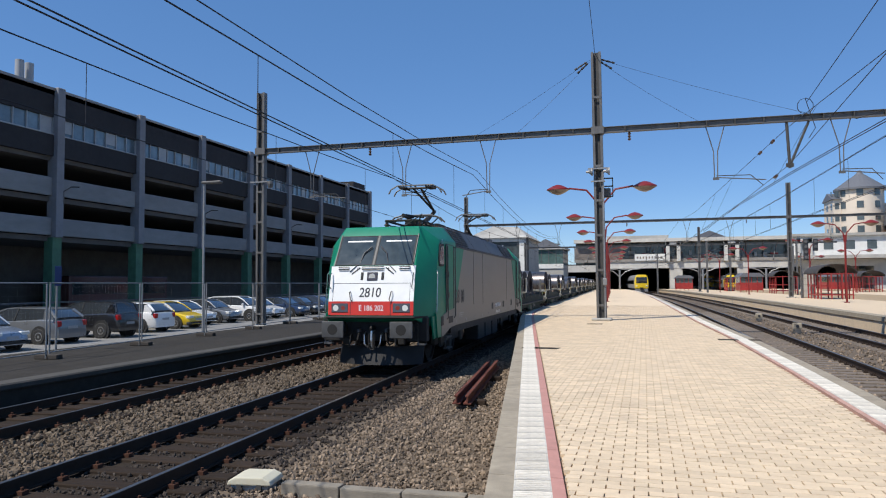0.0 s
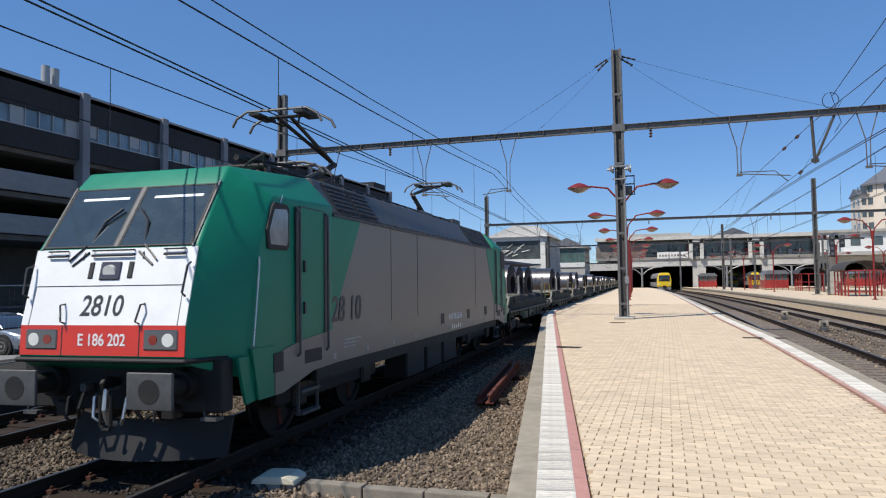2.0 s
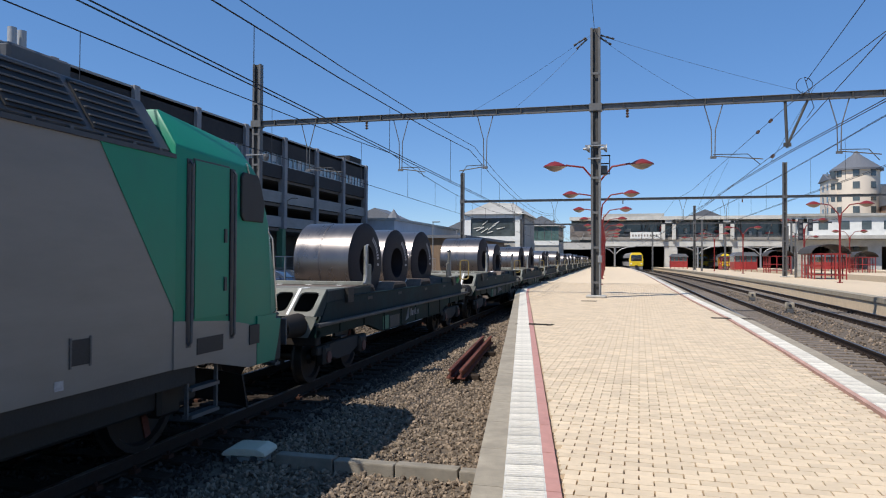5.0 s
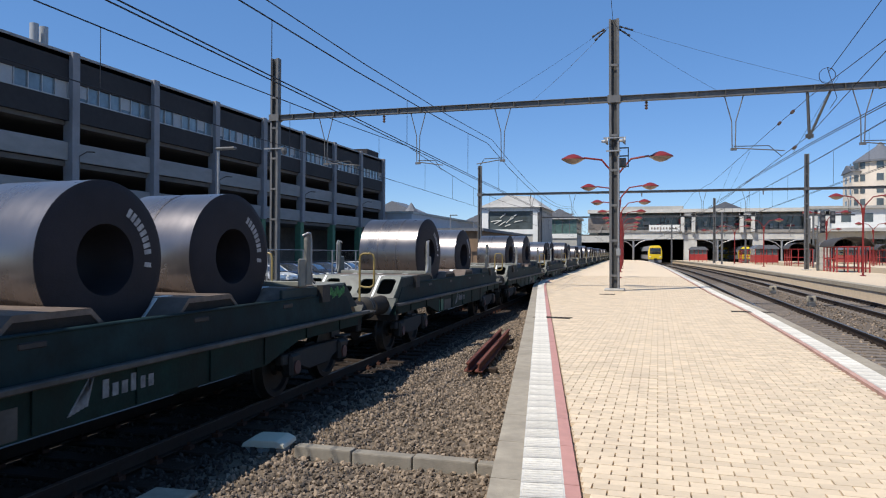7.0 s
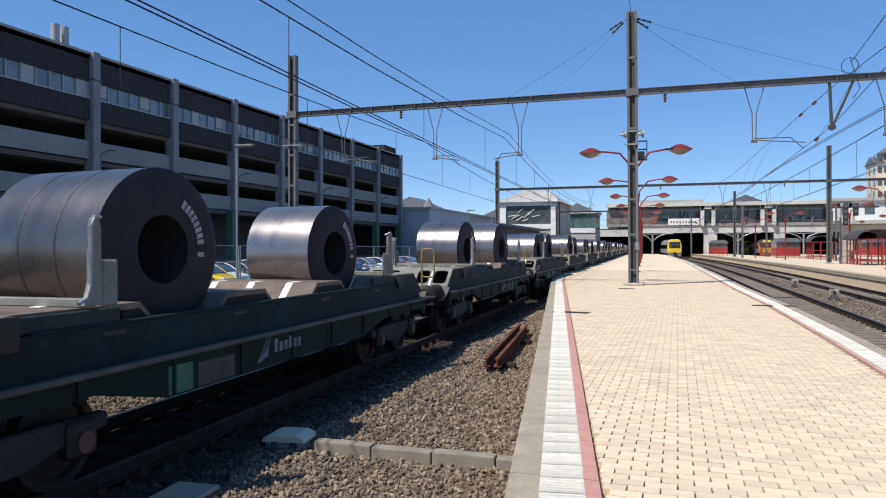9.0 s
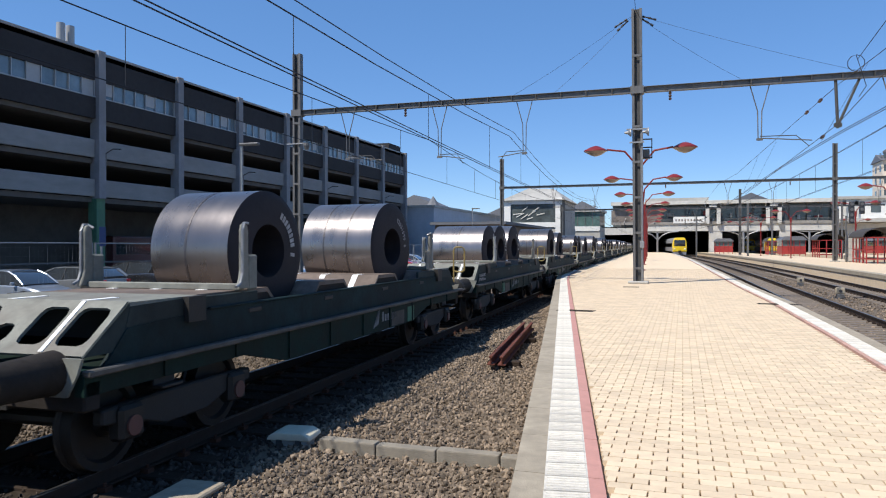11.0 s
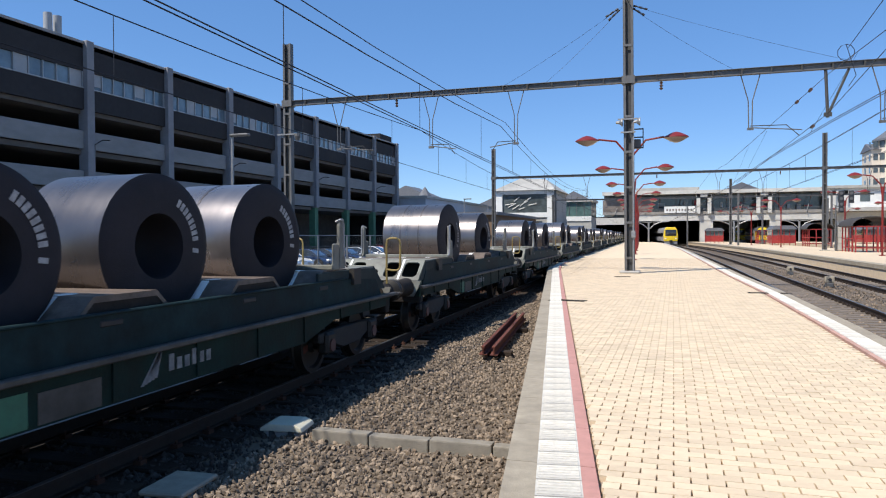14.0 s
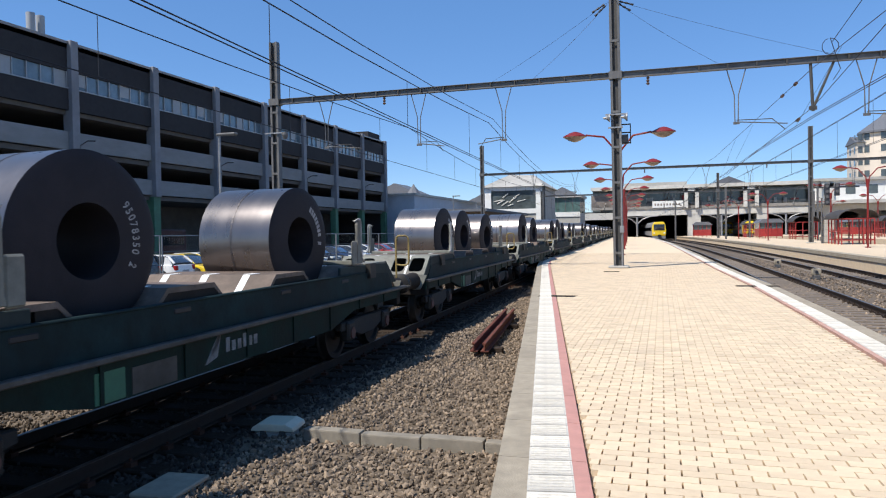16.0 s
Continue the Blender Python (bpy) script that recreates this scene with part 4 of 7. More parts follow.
M["yellow"] = mat("yellow_handrail_paint", (0.27, 0.19, 0.06), 0.45, scale=6, vary=0.2, stain=0.3)
M["coil"] = mat("rolled_steel_coil", (0.26, 0.238, 0.232), 0.29, 0.85, scale=1.3, vary=0.16, stain=0.5, stain_col=(0.15, 0.122, 0.112), stretch=(2.2, 0.8, 0.8), objrand=0.28)
# Much darker than the wrap: shade of end faces and bore is in this colour.
M["coil_end"] = mat("shaded_coil_edges", (0.028, 0.025, 0.029), 0.65, 0.0, scale=2, vary=0.3, bump=0.2, bscale=60, spec=0.15)
M["strap"] = mat("steel_strap", (0.12, 0.11, 0.11), 0.4, 0.8, scale=8, vary=0.2)
M["faded"] = mat("faded_owner_mark", (0.22, 0.22, 0.22), 0.8, scale=9, vary=0.6)
M["chalk"] = mat("white_paint_marks", (0.36, 0.35, 0.35), 0.7, scale=12, vary=0.5)
M["scrawl"] = mat("green_spray_paint", (0.10, 0.30, 0.09), 0.6, scale=9, vary=0.4)
WL = 14.26
HS = 0.62
IN = 0.36   # how far the frame's ends stand back under the end plates


def trough(y0, y1):
    """Side outline of the load bed, (along, height): three V-shaped beds between ridges."""
    pts = []
    for c in (4.42, 6.83, 9.24):
        pts += [(c - 1.0, 1.63), (c - 0.766, 1.63), (c - 0.274, 1.20), (c + 0.274, 1.20), (c + 0.766, 1.63), (c + 1.0, 1.63)]
    return pts


def build_wagon():
    w = thing("coil_wagon", "dark green flat coil wagon with grey perforated ends", "wagon", group="coil wagons")
    L = WL - 2 * HS
    # frame: y measured from the buffer faces
    body = bmesh.new()
    for s in (-1, 1):
        x0, x1 = (1.10, 1.20) if s > 0 else (-1.20, -1.10)
        slab(body, [(HS + IN, 1.06), (HS + L - IN, 1.06), (HS + L - IN, 0.86), (HS + L - 2.9, 0.86), (HS + L - 3.9, 0.64), (HS + 3.9, 0.64), (HS + 2.9, 0.86), (HS + IN, 0.86)], "x", x0, x1)
    part("side_frame", body, M["wagon"], w, "dark green fishbelly side")
    for s in (-1, 1):
        part("sill_lip", bevel(boxes((s * 1.22 - 0.05, s * 1.22 + 0.05, HS + IN, HS + L - 0.1, 1.03, 1.09)), 0.012), M["wagon_lip"], w, "worn steel sill edge")
        for k in range(9):
            yy = HS + 1.4 + k * (L - 2.8) / 8
            part("side_rib", boxes((s * 1.20 - 0.02, s * 1.20 + 0.02, yy, yy + 0.05, 0.87 if abs(k - 4) > 2 else 0.66, 1.03)), M["wagon"], w)
        part("side_wall", slab(bmesh.new(), [(HS + 0.66, 1.08), (HS + L - 0.66, 1.08), (HS + L - 0.96, 1.40), (HS + L - 2.2, 1.46), (HS + 2.2, 1.46), (HS + 0.96, 1.40)], "x", s * 1.12 - 0.03, s * 1.12 + 0.03), M["wagon_teal"], w, "faded teal trough side")
        part("wall_flange", bevel(boxes((s * 1.14 - 0.05, s * 1.14 + 0.03, HS + 2.25, HS + L - 2.25, 1.455, 1.485)), 0.01), M["wagon_teal"], w)
        for c in (3.2, 5.3, 7.7, 9.85):
            part("lashing_hole", bevel(boxes((s * 1.125 - 0.035, s * 1.125 + 0.035, HS + c - 0.17, HS + c + 0.17, 1.33, 1.43)), 0.03), M["grille_black"], w)
        part("data_panel", boxes((s * 1.203 - 0.003, s * 1.203 + 0.004, HS + 4.4, HS + 5.1, 0.66, 0.92)), M["wagon_lip"], w, "pale rectangular data plate")
        part("green_panel", boxes((s * 1.203 - 0.003, s * 1.203 + 0.003, HS + 3.9, HS + 4.3, 0.66, 0.95)), M["green_mark"], w, "green square mark")
        # owner's mark as plain strokes
        mk = bmesh.new()
        for i in range(5):
            slab(mk, [(HS + 5.62 + i * 0.05, 0.72 + i * 0.012), (HS + 5.66 + i * 0.05, 0.72 + i * 0.012), (HS + 5.95, 1.05), (HS + 5.92, 1.07)], "x", s * 1.203 - 0.003, s * 1.203 + 0.004)
        part("owner_mark", mk, M["faded"], w, "white fan-shaped mark")
        mk = boxes(*[(s * 1.203 - 0.003, s * 1.203 + 0.004, HS + 6.05 + i * 0.13, HS + 6.13 + i * 0.13, 0.80, 0.92 + (0.05 if i in (0, 3) else 0)) for i in range(6)])
        part("owner_mark", mk, M["faded"], w)
    part("deck", boxes((-1.13, 1.13, HS + IN, HS + L - IN, 1.0, 1.08)), M["wagon"], w, "dirty steel deck")
    part("centre_sill", boxes((-0.35, 0.35, HS + IN, HS + L - IN, 0.70, 1.0)), M["black"], w)
    # load beds
    prof = [(HS + 2.1, 1.63)] + [(HS + a, b) for a, b in trough(0, 0)] + [(HS + L - 2.1, 1.63)]
    # ends of neighbouring beds meet on one ridge
    clean = []
    for p in prof:
        if not clean or p[0] > clean[-1][0] + 0.01:
            clean.append(p)
    bed = bmesh.new()
    top = clean
    rows = []
    for y, z in top:
        rows.append([bed.verts.new((x, y, zz)) for x, zz in ((-1.06, z - 0.06), (1.06, z - 0.06), (1.06, z), (-1.06, z))])
    for a, b in zip(rows, rows[1:]):
        for i in range(4):
            j = (i + 1) % 4
            bed.faces.new((a[i], a[j], b[j], b[i]))
    bed.faces.new(rows[0])
    bed.faces.new(rows[-1][::-1])
    part("coil_bed", bed, M["cradle"], w, "scuffed troughs that hold the coils")
    for s in (-1, 1):
        under = [(y, z - 0.06) for y, z in top]
        for c0, c1 in zip(under, under[1:]):
            if max(c0[1], c1[1]) > 1.31 and c1[0] - c0[0] < 1.2:
                part("bed_side", slab(bmesh.new(), [(c0[0], 1.08), (c1[0], 1.08), c1, c0], "x", s * 1.03 - 0.02, s * 1.03 + 0.02), M["bed_side"], w, "dark side plate under the trough")
    for c in (2.95, 5.3, 7.72, 10.07):
        for x in (-0.75, -0.1, 0.55):
            part("ridge_stripe", boxes((x, x + 0.12, HS + c - 0.12, HS + c + 0.12, 1.61, 1.6355)), M["stripe"], w)
    for c in (4.42, 6.83, 9.24):
        for x in (-0.75, -0.1, 0.55):
            for d in (1,):
                st = bmesh.new()
                lo_, hi_ = (HS + c + d * 0.36, 1.2725), (HS + c + d * 0.755, 1.6175)
                v = [st.verts.new((xx, y, z + o)) for o in (0.002, 0.008) for xx, (y, z) in ((x, lo_), (x + 0.11, lo_), (x + 0.11, hi_), (x, hi_))]
                for f in ((0, 1, 2, 3), (7, 6, 5, 4), (0, 4, 5, 1), (1, 5, 6, 2), (2, 6, 7, 3), (3, 7, 4, 0)):
                    st.faces.new([v[n] for n in f])
                part("slope_stripe", st, M["stripe"], w)
    # ends
    for e in (0, 1):
        T = Matrix() if not e else pose(0, WL, 0, 0, 0, 180)
        def add(name, bm, m, label="", soft=False, T=T, parent=w):
            bmesh.ops.transform(bm, matrix=T, verts=bm.verts)
            return part(name, bm, m, parent, label, soft)
        add("headstock", bevel(boxes((-1.2, 1.2, HS + IN + 0.002, HS + IN + 0.2, 0.72, 0.995)), 0.02), M["bed_side"], "dark steel headstock")
        if e:
            tread = bmesh.new()
            for s in (-1, 1):
                slab(tread, [(s * 0.50, HS - 0.12), (s * 0.72, HS - 0.36), (s * 1.22, HS - 0.36), (s * 1.22, HS + 0.42), (s * 0.50, HS + 0.42)], "z", 1.024, 1.05)
                for k in range(11):
                    box(tread, s * 0.96 - 0.24, s * 0.96 + 0.24, HS - 0.33 + k * 0.065, HS - 0.305 + k * 0.065, 1.05, 1.058)
            add("tread_plate", tread, M["wagon_lip"], "worn ribbed tread plate")
        # perforated sloping panel, built as bars round five openings
        pan = bmesh.new()
        y0, z0, y1, z1 = HS + 0.44, 1.19, HS + 1.0, 1.63
        def q(x, t, off=0.0):
            return (x, y0 + (y1 - y0) * t, z0 + (z1 - z0) * t + off)
        def plate(x0, x1, t0, t1, sl=0.0):
            a = [q(x0 - sl * (1 - t0), t0), q(x1 - sl * (1 - t0), t0), q(x1 - sl * (1 - t1), t1), q(x0 - sl * (1 - t1), t1)]
            up = [pan.verts.new((p[0], p[1] - 0.012, p[2] + 0.012)) for p in a]
            dn = [pan.verts.new((p[0], p[1] + 0.012, p[2] - 0.012)) for p in a]
            pan.faces.new(up)
            pan.faces.new(dn[::-1])
            for i in range(4):
                j = (i + 1) % 4
                pan.faces.new((up[i], dn[i], dn[j], up[j]))
        plate(-1.12, 1.12, 0.0, 0.16)
        plate(-1.12, 1.12, 0.86, 1.0)
        bars = ((-1.12, 0.08), (-0.68, 0.12), (-0.25, 0.14), (0.11, 0.14), (0.57, 0.12), (1.04, 0.08))
        for x, w_ in bars:
            plate(x, x + w_, 0.16, 0.86)
        plate(-0.11, 0.11, 0.52, 0.86)
        # rounded corners of the openings
        for (xa, wa), (xb, wb) in zip(bars, bars[1:]):
            top_t = 0.52 if abs(xa + 0.25) < 0.01 else 0.86
            for xc, dx in ((xa + wa, 0.075), (xb, -0.075)):
                for tc, dt in ((0.16, 0.13), (top_t, -0.13)):
                    fan = [(xc, tc), (xc + dx, tc), (xc + dx * 0.3, tc + dt * 0.3), (xc, tc + dt)]
                    for off in (0.0125, -0.0115):
                        pan.faces.new([pan.verts.new((a, b - off, c_ + off)) for a, b, c_ in (q(fx_, ft) for fx_, ft in fan)])
        for x in (-0.655, 0.615):
            st = bmesh.new()
            v = [st.verts.new((a, b - 0.018, c + 0.018)) for a, b, c in (q(x, 0.04), q(x + 0.045, 0.04), q(x + 0.045, 0.98), q(x, 0.98))]
            v2 = [st.verts.new((a, b - 0.008, c + 0.008)) for a, b, c in (q(x, 0.04), q(x + 0.045, 0.04), q(x + 0.045, 0.98), q(x, 0.98))]
            st.faces.new(v)
            st.faces.new(v2[::-1])
            for i in range(4):
                st.faces.new((v[i], v2[i], v2[(i + 1) % 4], v[(i + 1) % 4]))
            add("white_stripe", st, M["stripe"])
        add("end_panel", pan, M["wagon_end"], "grey sloping end plate with five openings")
        add("end_deck", boxes((-1.12, 1.12, HS + 1.0, HS + 2.1, 1.59, 1.63)), M["wagon_end"], "grey end deck")
        for x in (-0.4, 0.5):
            add("white_stripe", boxes((x, x + 0.09, HS + 1.02, HS + 1.5, 1.63, 1.636)), M["stripe"])
        add("end_wall", boxes((-1.1, 1.1, HS + 1.5, HS + 1.56, 1.2, 1.59)), M["black"])
        for s in (-1, 1):
            br = add("end_bracket", slab(bmesh.new(), [(s * 0.72, 1.20), (s * 1.22, 1.20), (s * 1.17, 1.06), (s * 1.06, 0.86), (s * 0.88, 0.86), (s * 0.80, 1.02)], "y", HS + 0.31, HS + 0.34), M["wagon_end"], "grey corner bracket tapering downwards")
            hl = bevel(boxes((s * 0.97 - 0.03, s * 0.97 + 0.03, HS + 0.302, HS + 0.31, 0.96, 1.10)), 0.002)
            bmesh.ops.transform(hl, matrix=T, verts=hl.verts)
            part("slot", hl, M["grille_black"], br)
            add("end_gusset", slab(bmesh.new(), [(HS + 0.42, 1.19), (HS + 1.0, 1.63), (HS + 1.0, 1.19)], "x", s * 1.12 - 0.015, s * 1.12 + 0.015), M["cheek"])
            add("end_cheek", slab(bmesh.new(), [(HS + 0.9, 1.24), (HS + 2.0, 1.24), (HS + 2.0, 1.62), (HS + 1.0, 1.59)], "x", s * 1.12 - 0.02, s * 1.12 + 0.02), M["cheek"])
            add("bed_cheek", bevel(boxes((s * 1.105 - 0.025, s * 1.105 + 0.025, HS + 2.12, HS + 3.3, 1.47, 1.61)), 0.008), M["cheek"], "grey-green plate beside the bed, side shade in its colour")
            st = add("step", bevel(boxes((s * 1.24 - 0.14, s * 1.24 + 0.03, HS + 1.3, HS + 1.62, 0.76, 0.79)), 0.006), M["dark_steel"], "small steel step under the sill")
            add("step_hanger", boxes((s * 1.15 - 0.012, s * 1.15 + 0.012, HS + 1.3, HS + 1.62, 0.76, 1.03)), M["black"])
            add("stake_pocket", boxes((s * 1.16 - 0.05, s * 1.16 + 0.05, HS + 1.8, HS + 2.1, 1.36, 1.63)), M["black"])
            b = add("buffer", lathe(bmesh.new(), [(0.12, 0.10), (0.30, 0.12), (0.30, 0.17), (0.46, 0.17), (HS + IN, 0.20)], "y", 16), M["bed_side"], "dark buffer casing", True, T @ Matrix.Translation((s * 0.875, 0, 1.06)))
            hb = bmesh.new()
            lathe(hb, [(0.0, 0.20), (0.02, 0.225), (0.07, 0.225), (0.12, 0.1)], "y", 18)
            bmesh.ops.transform(hb, matrix=T @ Matrix.Translation((s * 0.875, 0, 1.06)), verts=hb.verts)
            part("buffer_head", hb, M["dark_steel"], b, "", True)
        add("brake_hose", rods(0.02, (0.35, HS + IN, 0.95), (0.36, 0.35, 0.80), (0.3, 0.1, 0.55), (0.25, 0.05, 0.70), seg=6), M["rubber"])
        add("coupling", rods(0.035, (0, HS + IN, 0.9), (0, 0.2, 1.0), (0, 0.0, 0.98), seg=6), M["dark_steel"], "screw coupling")
        # stake frame across the bed
        fr = bmesh.new()
        yb = HS + (2.55 if e else 2.95)
        box(fr, -1.12, 1.12, yb - 0.05, yb + 0.05, 1.63, 1.71)
        add("stake_bar", bevel(fr, 0.01), M["wagon_end"], "grey cross bar of the stake frame")
        for s in (-1, 1):
            st = slab(bmesh.new(), [(yb - 0.16, 1.65), (yb + 0.08, 1.65), (yb + 0.06, 1.76), (yb + 0.055, 2.34), (yb + 0.035, 2.41), (yb - 0.005, 2.44), (yb - 0.05, 2.42), (yb - 0.07, 2.35), (yb - 0.07, 1.86), (yb - 0.10, 1.76)], "x", s * 1.15 - 0.03, s * 1.15 + 0.03)
            a = add("stake", bevel(st, 0.01), M["wagon_end"], "upright grey side stake")
            add("stake_plate", bevel(boxes((s * 1.15 - 0.022, s * 1.15 + 0.022, yb + 0.07, yb + 0.28, 1.63, 2.06)), 0.03), M["wagon_end"], "wide plate at the stake foot")
            add("stake_rod", rods(0.020, (s * 1.18, yb - 0.22, 1.68), (s * 1.18, yb - 0.13, 1.72), (s * 1.18, yb - 0.085, 1.84), (s * 1.18, yb - 0.08, 2.36), (s * 1.18, yb - 0.04, 2.44), (s * 1.18, yb + 0.03, 2.44), (s * 1.10, yb + 0.05, 2.40), seg=6), M["mesh_steel"], "pale rod along the edge of the stake")
    # handrail loops at the trailing end
    for sx in (1, -1):
        part("handrail", rods(0.022, *[(sx * x, WL - HS + 0.26, z) for x, z in ((0.92, 0.95), (0.92, 2.03), (0.94, 2.10), (0.99, 2.13), (1.14, 2.13), (1.19, 2.10), (1.21, 2.03), (1.21, 1.58), (1.19, 1.52), (1.14, 1.49), (1.02, 1.49), (0.92, 1.51))], seg=8), M["yellow"], w, "yellow loop handrail", True)
    for yb in (HS + 1.95, HS + L - 1.95):
        bg = part("bogie", bevel(boxes((-0.95, 0.95, yb - 0.2, yb + 0.2, 0.4, 0.7)), 0.03), M["black"], w, "black cast bogie frame")
        for s in (-1, 1):
            part("bogie_frame", bevel(slab(bmesh.new(), [(yb - 1.25, 0.52), (yb - 0.75, 0.46), (yb - 0.35, 0.34), (yb + 0.35, 0.34), (yb + 0.75, 0.46), (yb + 1.25, 0.52), (yb + 1.25, 0.66), (yb + 0.5, 0.68), (yb - 0.5, 0.68), (yb - 1.25, 0.66)], "x", s * 1.02 - 0.06, s * 1.02 + 0.06), 0.02), M["black"], bg)
        for o in (-0.9, 0.9):
            for s in (-1, 1):
                part("axle_box", bevel(boxes((s * 1.05 - 0.09, s * 1.05 + 0.09, yb + o - 0.17, yb + o + 0.17, 0.32, 0.66)), 0.04), M["dark_steel"], bg)
                bm = bmesh.new()
                rod(bm, (s * 1.12, yb + o, 0.46), (s * 1.16, yb + o, 0.46), 0.1, 12)
                part("axle_cap", bm, M["rust_red"], bg, "dull red axle cap")
        for o in (-0.9, 0.9):
            wheelset("wheelset", 0.46, w, (0, yb + o, 0.46))
    return w


M["green_mark"] = mat("green_mark_paint", (0.03, 0.14, 0.08), 0.6, scale=5, vary=0.3, stain=0.3)
M["rust_red"] = mat("red_brown_paint", (0.12, 0.045, 0.035), 0.6, scale=6, vary=0.3, stain=0.3)


def build_coil(r, w, strap):
    c = thing("steel_coil", "tight coil of bare grey steel strip in the wagon bed", "steel coil", group="steel coils")
    bm = bmesh.new()
    lathe(bm, [(w, 0.375), (w, r - 0.10), (w - 0.02, r - 0.035), (w - 0.035, r), (-w + 0.03, r), (-w, r - 0.04), (-w, 0.375)], "x", 64, closed=True)
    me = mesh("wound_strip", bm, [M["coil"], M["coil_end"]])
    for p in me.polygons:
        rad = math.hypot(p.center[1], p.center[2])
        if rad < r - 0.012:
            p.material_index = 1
    smooth(me, 30)
    ob = new("wound_strip", me)
    ob.parent = c
    for x in strap:
        bm = lathe(bmesh.new(), [(x - 0.016, r + 0.001), (x - 0.016, r + 0.004), (x + 0.016, r + 0.004), (x + 0.016, r + 0.001)], "x", 56, closed=True)
        part("strap", bm, M["strap"], c, "thin dark steel strap")
    return c


TURN = Matrix(((0, 0, 1, 0), (1, 0, 0, 0), (0, 1, 0, 0), (0, 0, 0, 1)))


def paint_figures(c, w, text, start, R=0.585):
    """Painted figures run round the end face; those that cannot be read are plain bars (#)."""
    for k, ch in enumerate(text):
        if ch == " ":
            continue
        a = radians(start - k * 7.1)
        m = Matrix.Translation((w + 0.003, math.cos(a) * R, math.sin(a) * R)) @ TURN @ Matrix.Rotation(a - math.pi / 2, 4, 'Z')
        if ch == "#":
            b = boxes((-0.026, 0.026, -0.05, 0.05, 0, 0.002))
            bmesh.ops.transform(b, matrix=m, verts=b.verts)
            part("paint_bar", b, M["chalk"], c)
        else:
            lettering("painted_figure", ch, 0.135, m, M["chalk"], c, squeeze=0.80)


# ---- the train's way ----
def gone(t):
    """Where the front buffers are along the track at t seconds."""
    return 16.26 - 4.87 * t - 0.0545 * t * t


def on_track(u):
    return pose(track_main(u), u, 0, 0, 0, 2.21)


TRAIN = []   # thing, distance behind the front, height, sideways offset


def build_train():
    lo = build_loco()
    TRAIN.append((lo, 0.0, 0.0, 0.0))
    w0 = build_wagon()
    loads = [(0, 1, 2), (0, 2), (0, 2), (0, 1, 2), (0, 2), (0, 1, 2), (0, 2), (0, 1, 2), (0, 2), (0, 2), (0, 1, 2), (0, 2), (0, 1, 2), (0, 2), (0, 2), (0, 1, 2), (0, 2)]
    dims = [(0.85, 0.68), (0.83, 0.64), (0.80, 0.92), (0.89, 0.82)]
    straps = [(-0.05,), (), (0.05,), (-0.28, 0.24)]
    kinds = [build_coil(r, w, sp) for (r, w), sp in zip(dims, straps)]
    first = {0: (0, 1, 0), 1: (3, 1), 2: (0, 3), 3: (2, 1, 0), 4: (3, 0)}
    rnd = random.Random(3)
    kind_of = {(k, n): first[k][n] if k in first else rnd.randrange(4) for k, ld in enumerate(loads) for n in range(len(ld))}
    plan_last = {kind: at for at, kind in kind_of.items()}
    for k, ld in enumerate(loads):
        wg = w0 if k == 0 else copy_thing(w0, Matrix())
        TRAIN.append((wg, LL + WL * k, 0.0, 0.0))
        if k == 2:
            # this wagon runs the other way round
            for ch in wg.children:
                kindname = ch.name.split(".")[0]
                if kindname in ("owner_mark", "data_panel", "green_panel") and ch.data.vertices[0].co.x > 0:
                    ch.location.y = {"owner_mark": 1.36, "data_panel": 3.5, "green_panel": 4.9}[kindname]
        if k == 3:
            for row, (txt, z) in enumerate((("33  88  478 5 329-2", 1.31), ("RIV B-XPS  Shmmns", 1.20))):
                lettering("wagon_number", txt, 0.115, pose(1.154, 1.93, z, 90, 0, 90), M["chalk"], wg, squeeze=0.84, label="white stencilled wagon lettering")
        for n, slot in enumerate(ld):
            kind = kind_of[(k, n)]
            cc = kinds[kind]
            if (k, n) != plan_last[kind]:
                cc = copy_thing(cc, Matrix())
            if k < 6:
                text, start = {(2, 1): ("93531590 E", 66), (4, 0): ("95078350 2", 38)}.get((k, n), ("######## #", 58))
                paint_figures(cc, dims[kind][1], text, start)
            r = dims[kind][0]
            rest = 1.20 + (r * 0.6988 - 0.126) / 0.526 + 0.004
            TRAIN.append((cc, LL + WL * k + HS + (4.42, 6.83, 9.24)[slot], rest, {(3, 0): -0.20, (3, 1): -0.07, (3, 2): -0.07, (2, 1): -0.06}.get((k, n), 0.0)))
        for ch in wg.children:
            if ch.name.split(".")[0] == "wheelset":
                WHEELS.append((ch, 0.46))
    # green scrawl on the cheek plate of the first wagon
    for i in range(9):
        a, b = 11.82 + i * 0.085, 1.46 + 0.03 * (i % 3)
        st = rods(0.012, (1.146, a, b - 0.07), (1.146, a + 0.03, b + 0.06), (1.146, a + 0.08, b + 0.02), (1.146, a + 0.05, b - 0.06), (1.146, a + 0.01, b - 0.03), seg=5)
        part("scrawl_stroke", st, M["scrawl"], w0, "green spray-paint stroke")
    for ob, d, z, dx in TRAIN:
        ob.matrix_basis = on_track(gone(0) + d) @ pose(dx, 0, z, 0, 0, -6.0 if z else 0)


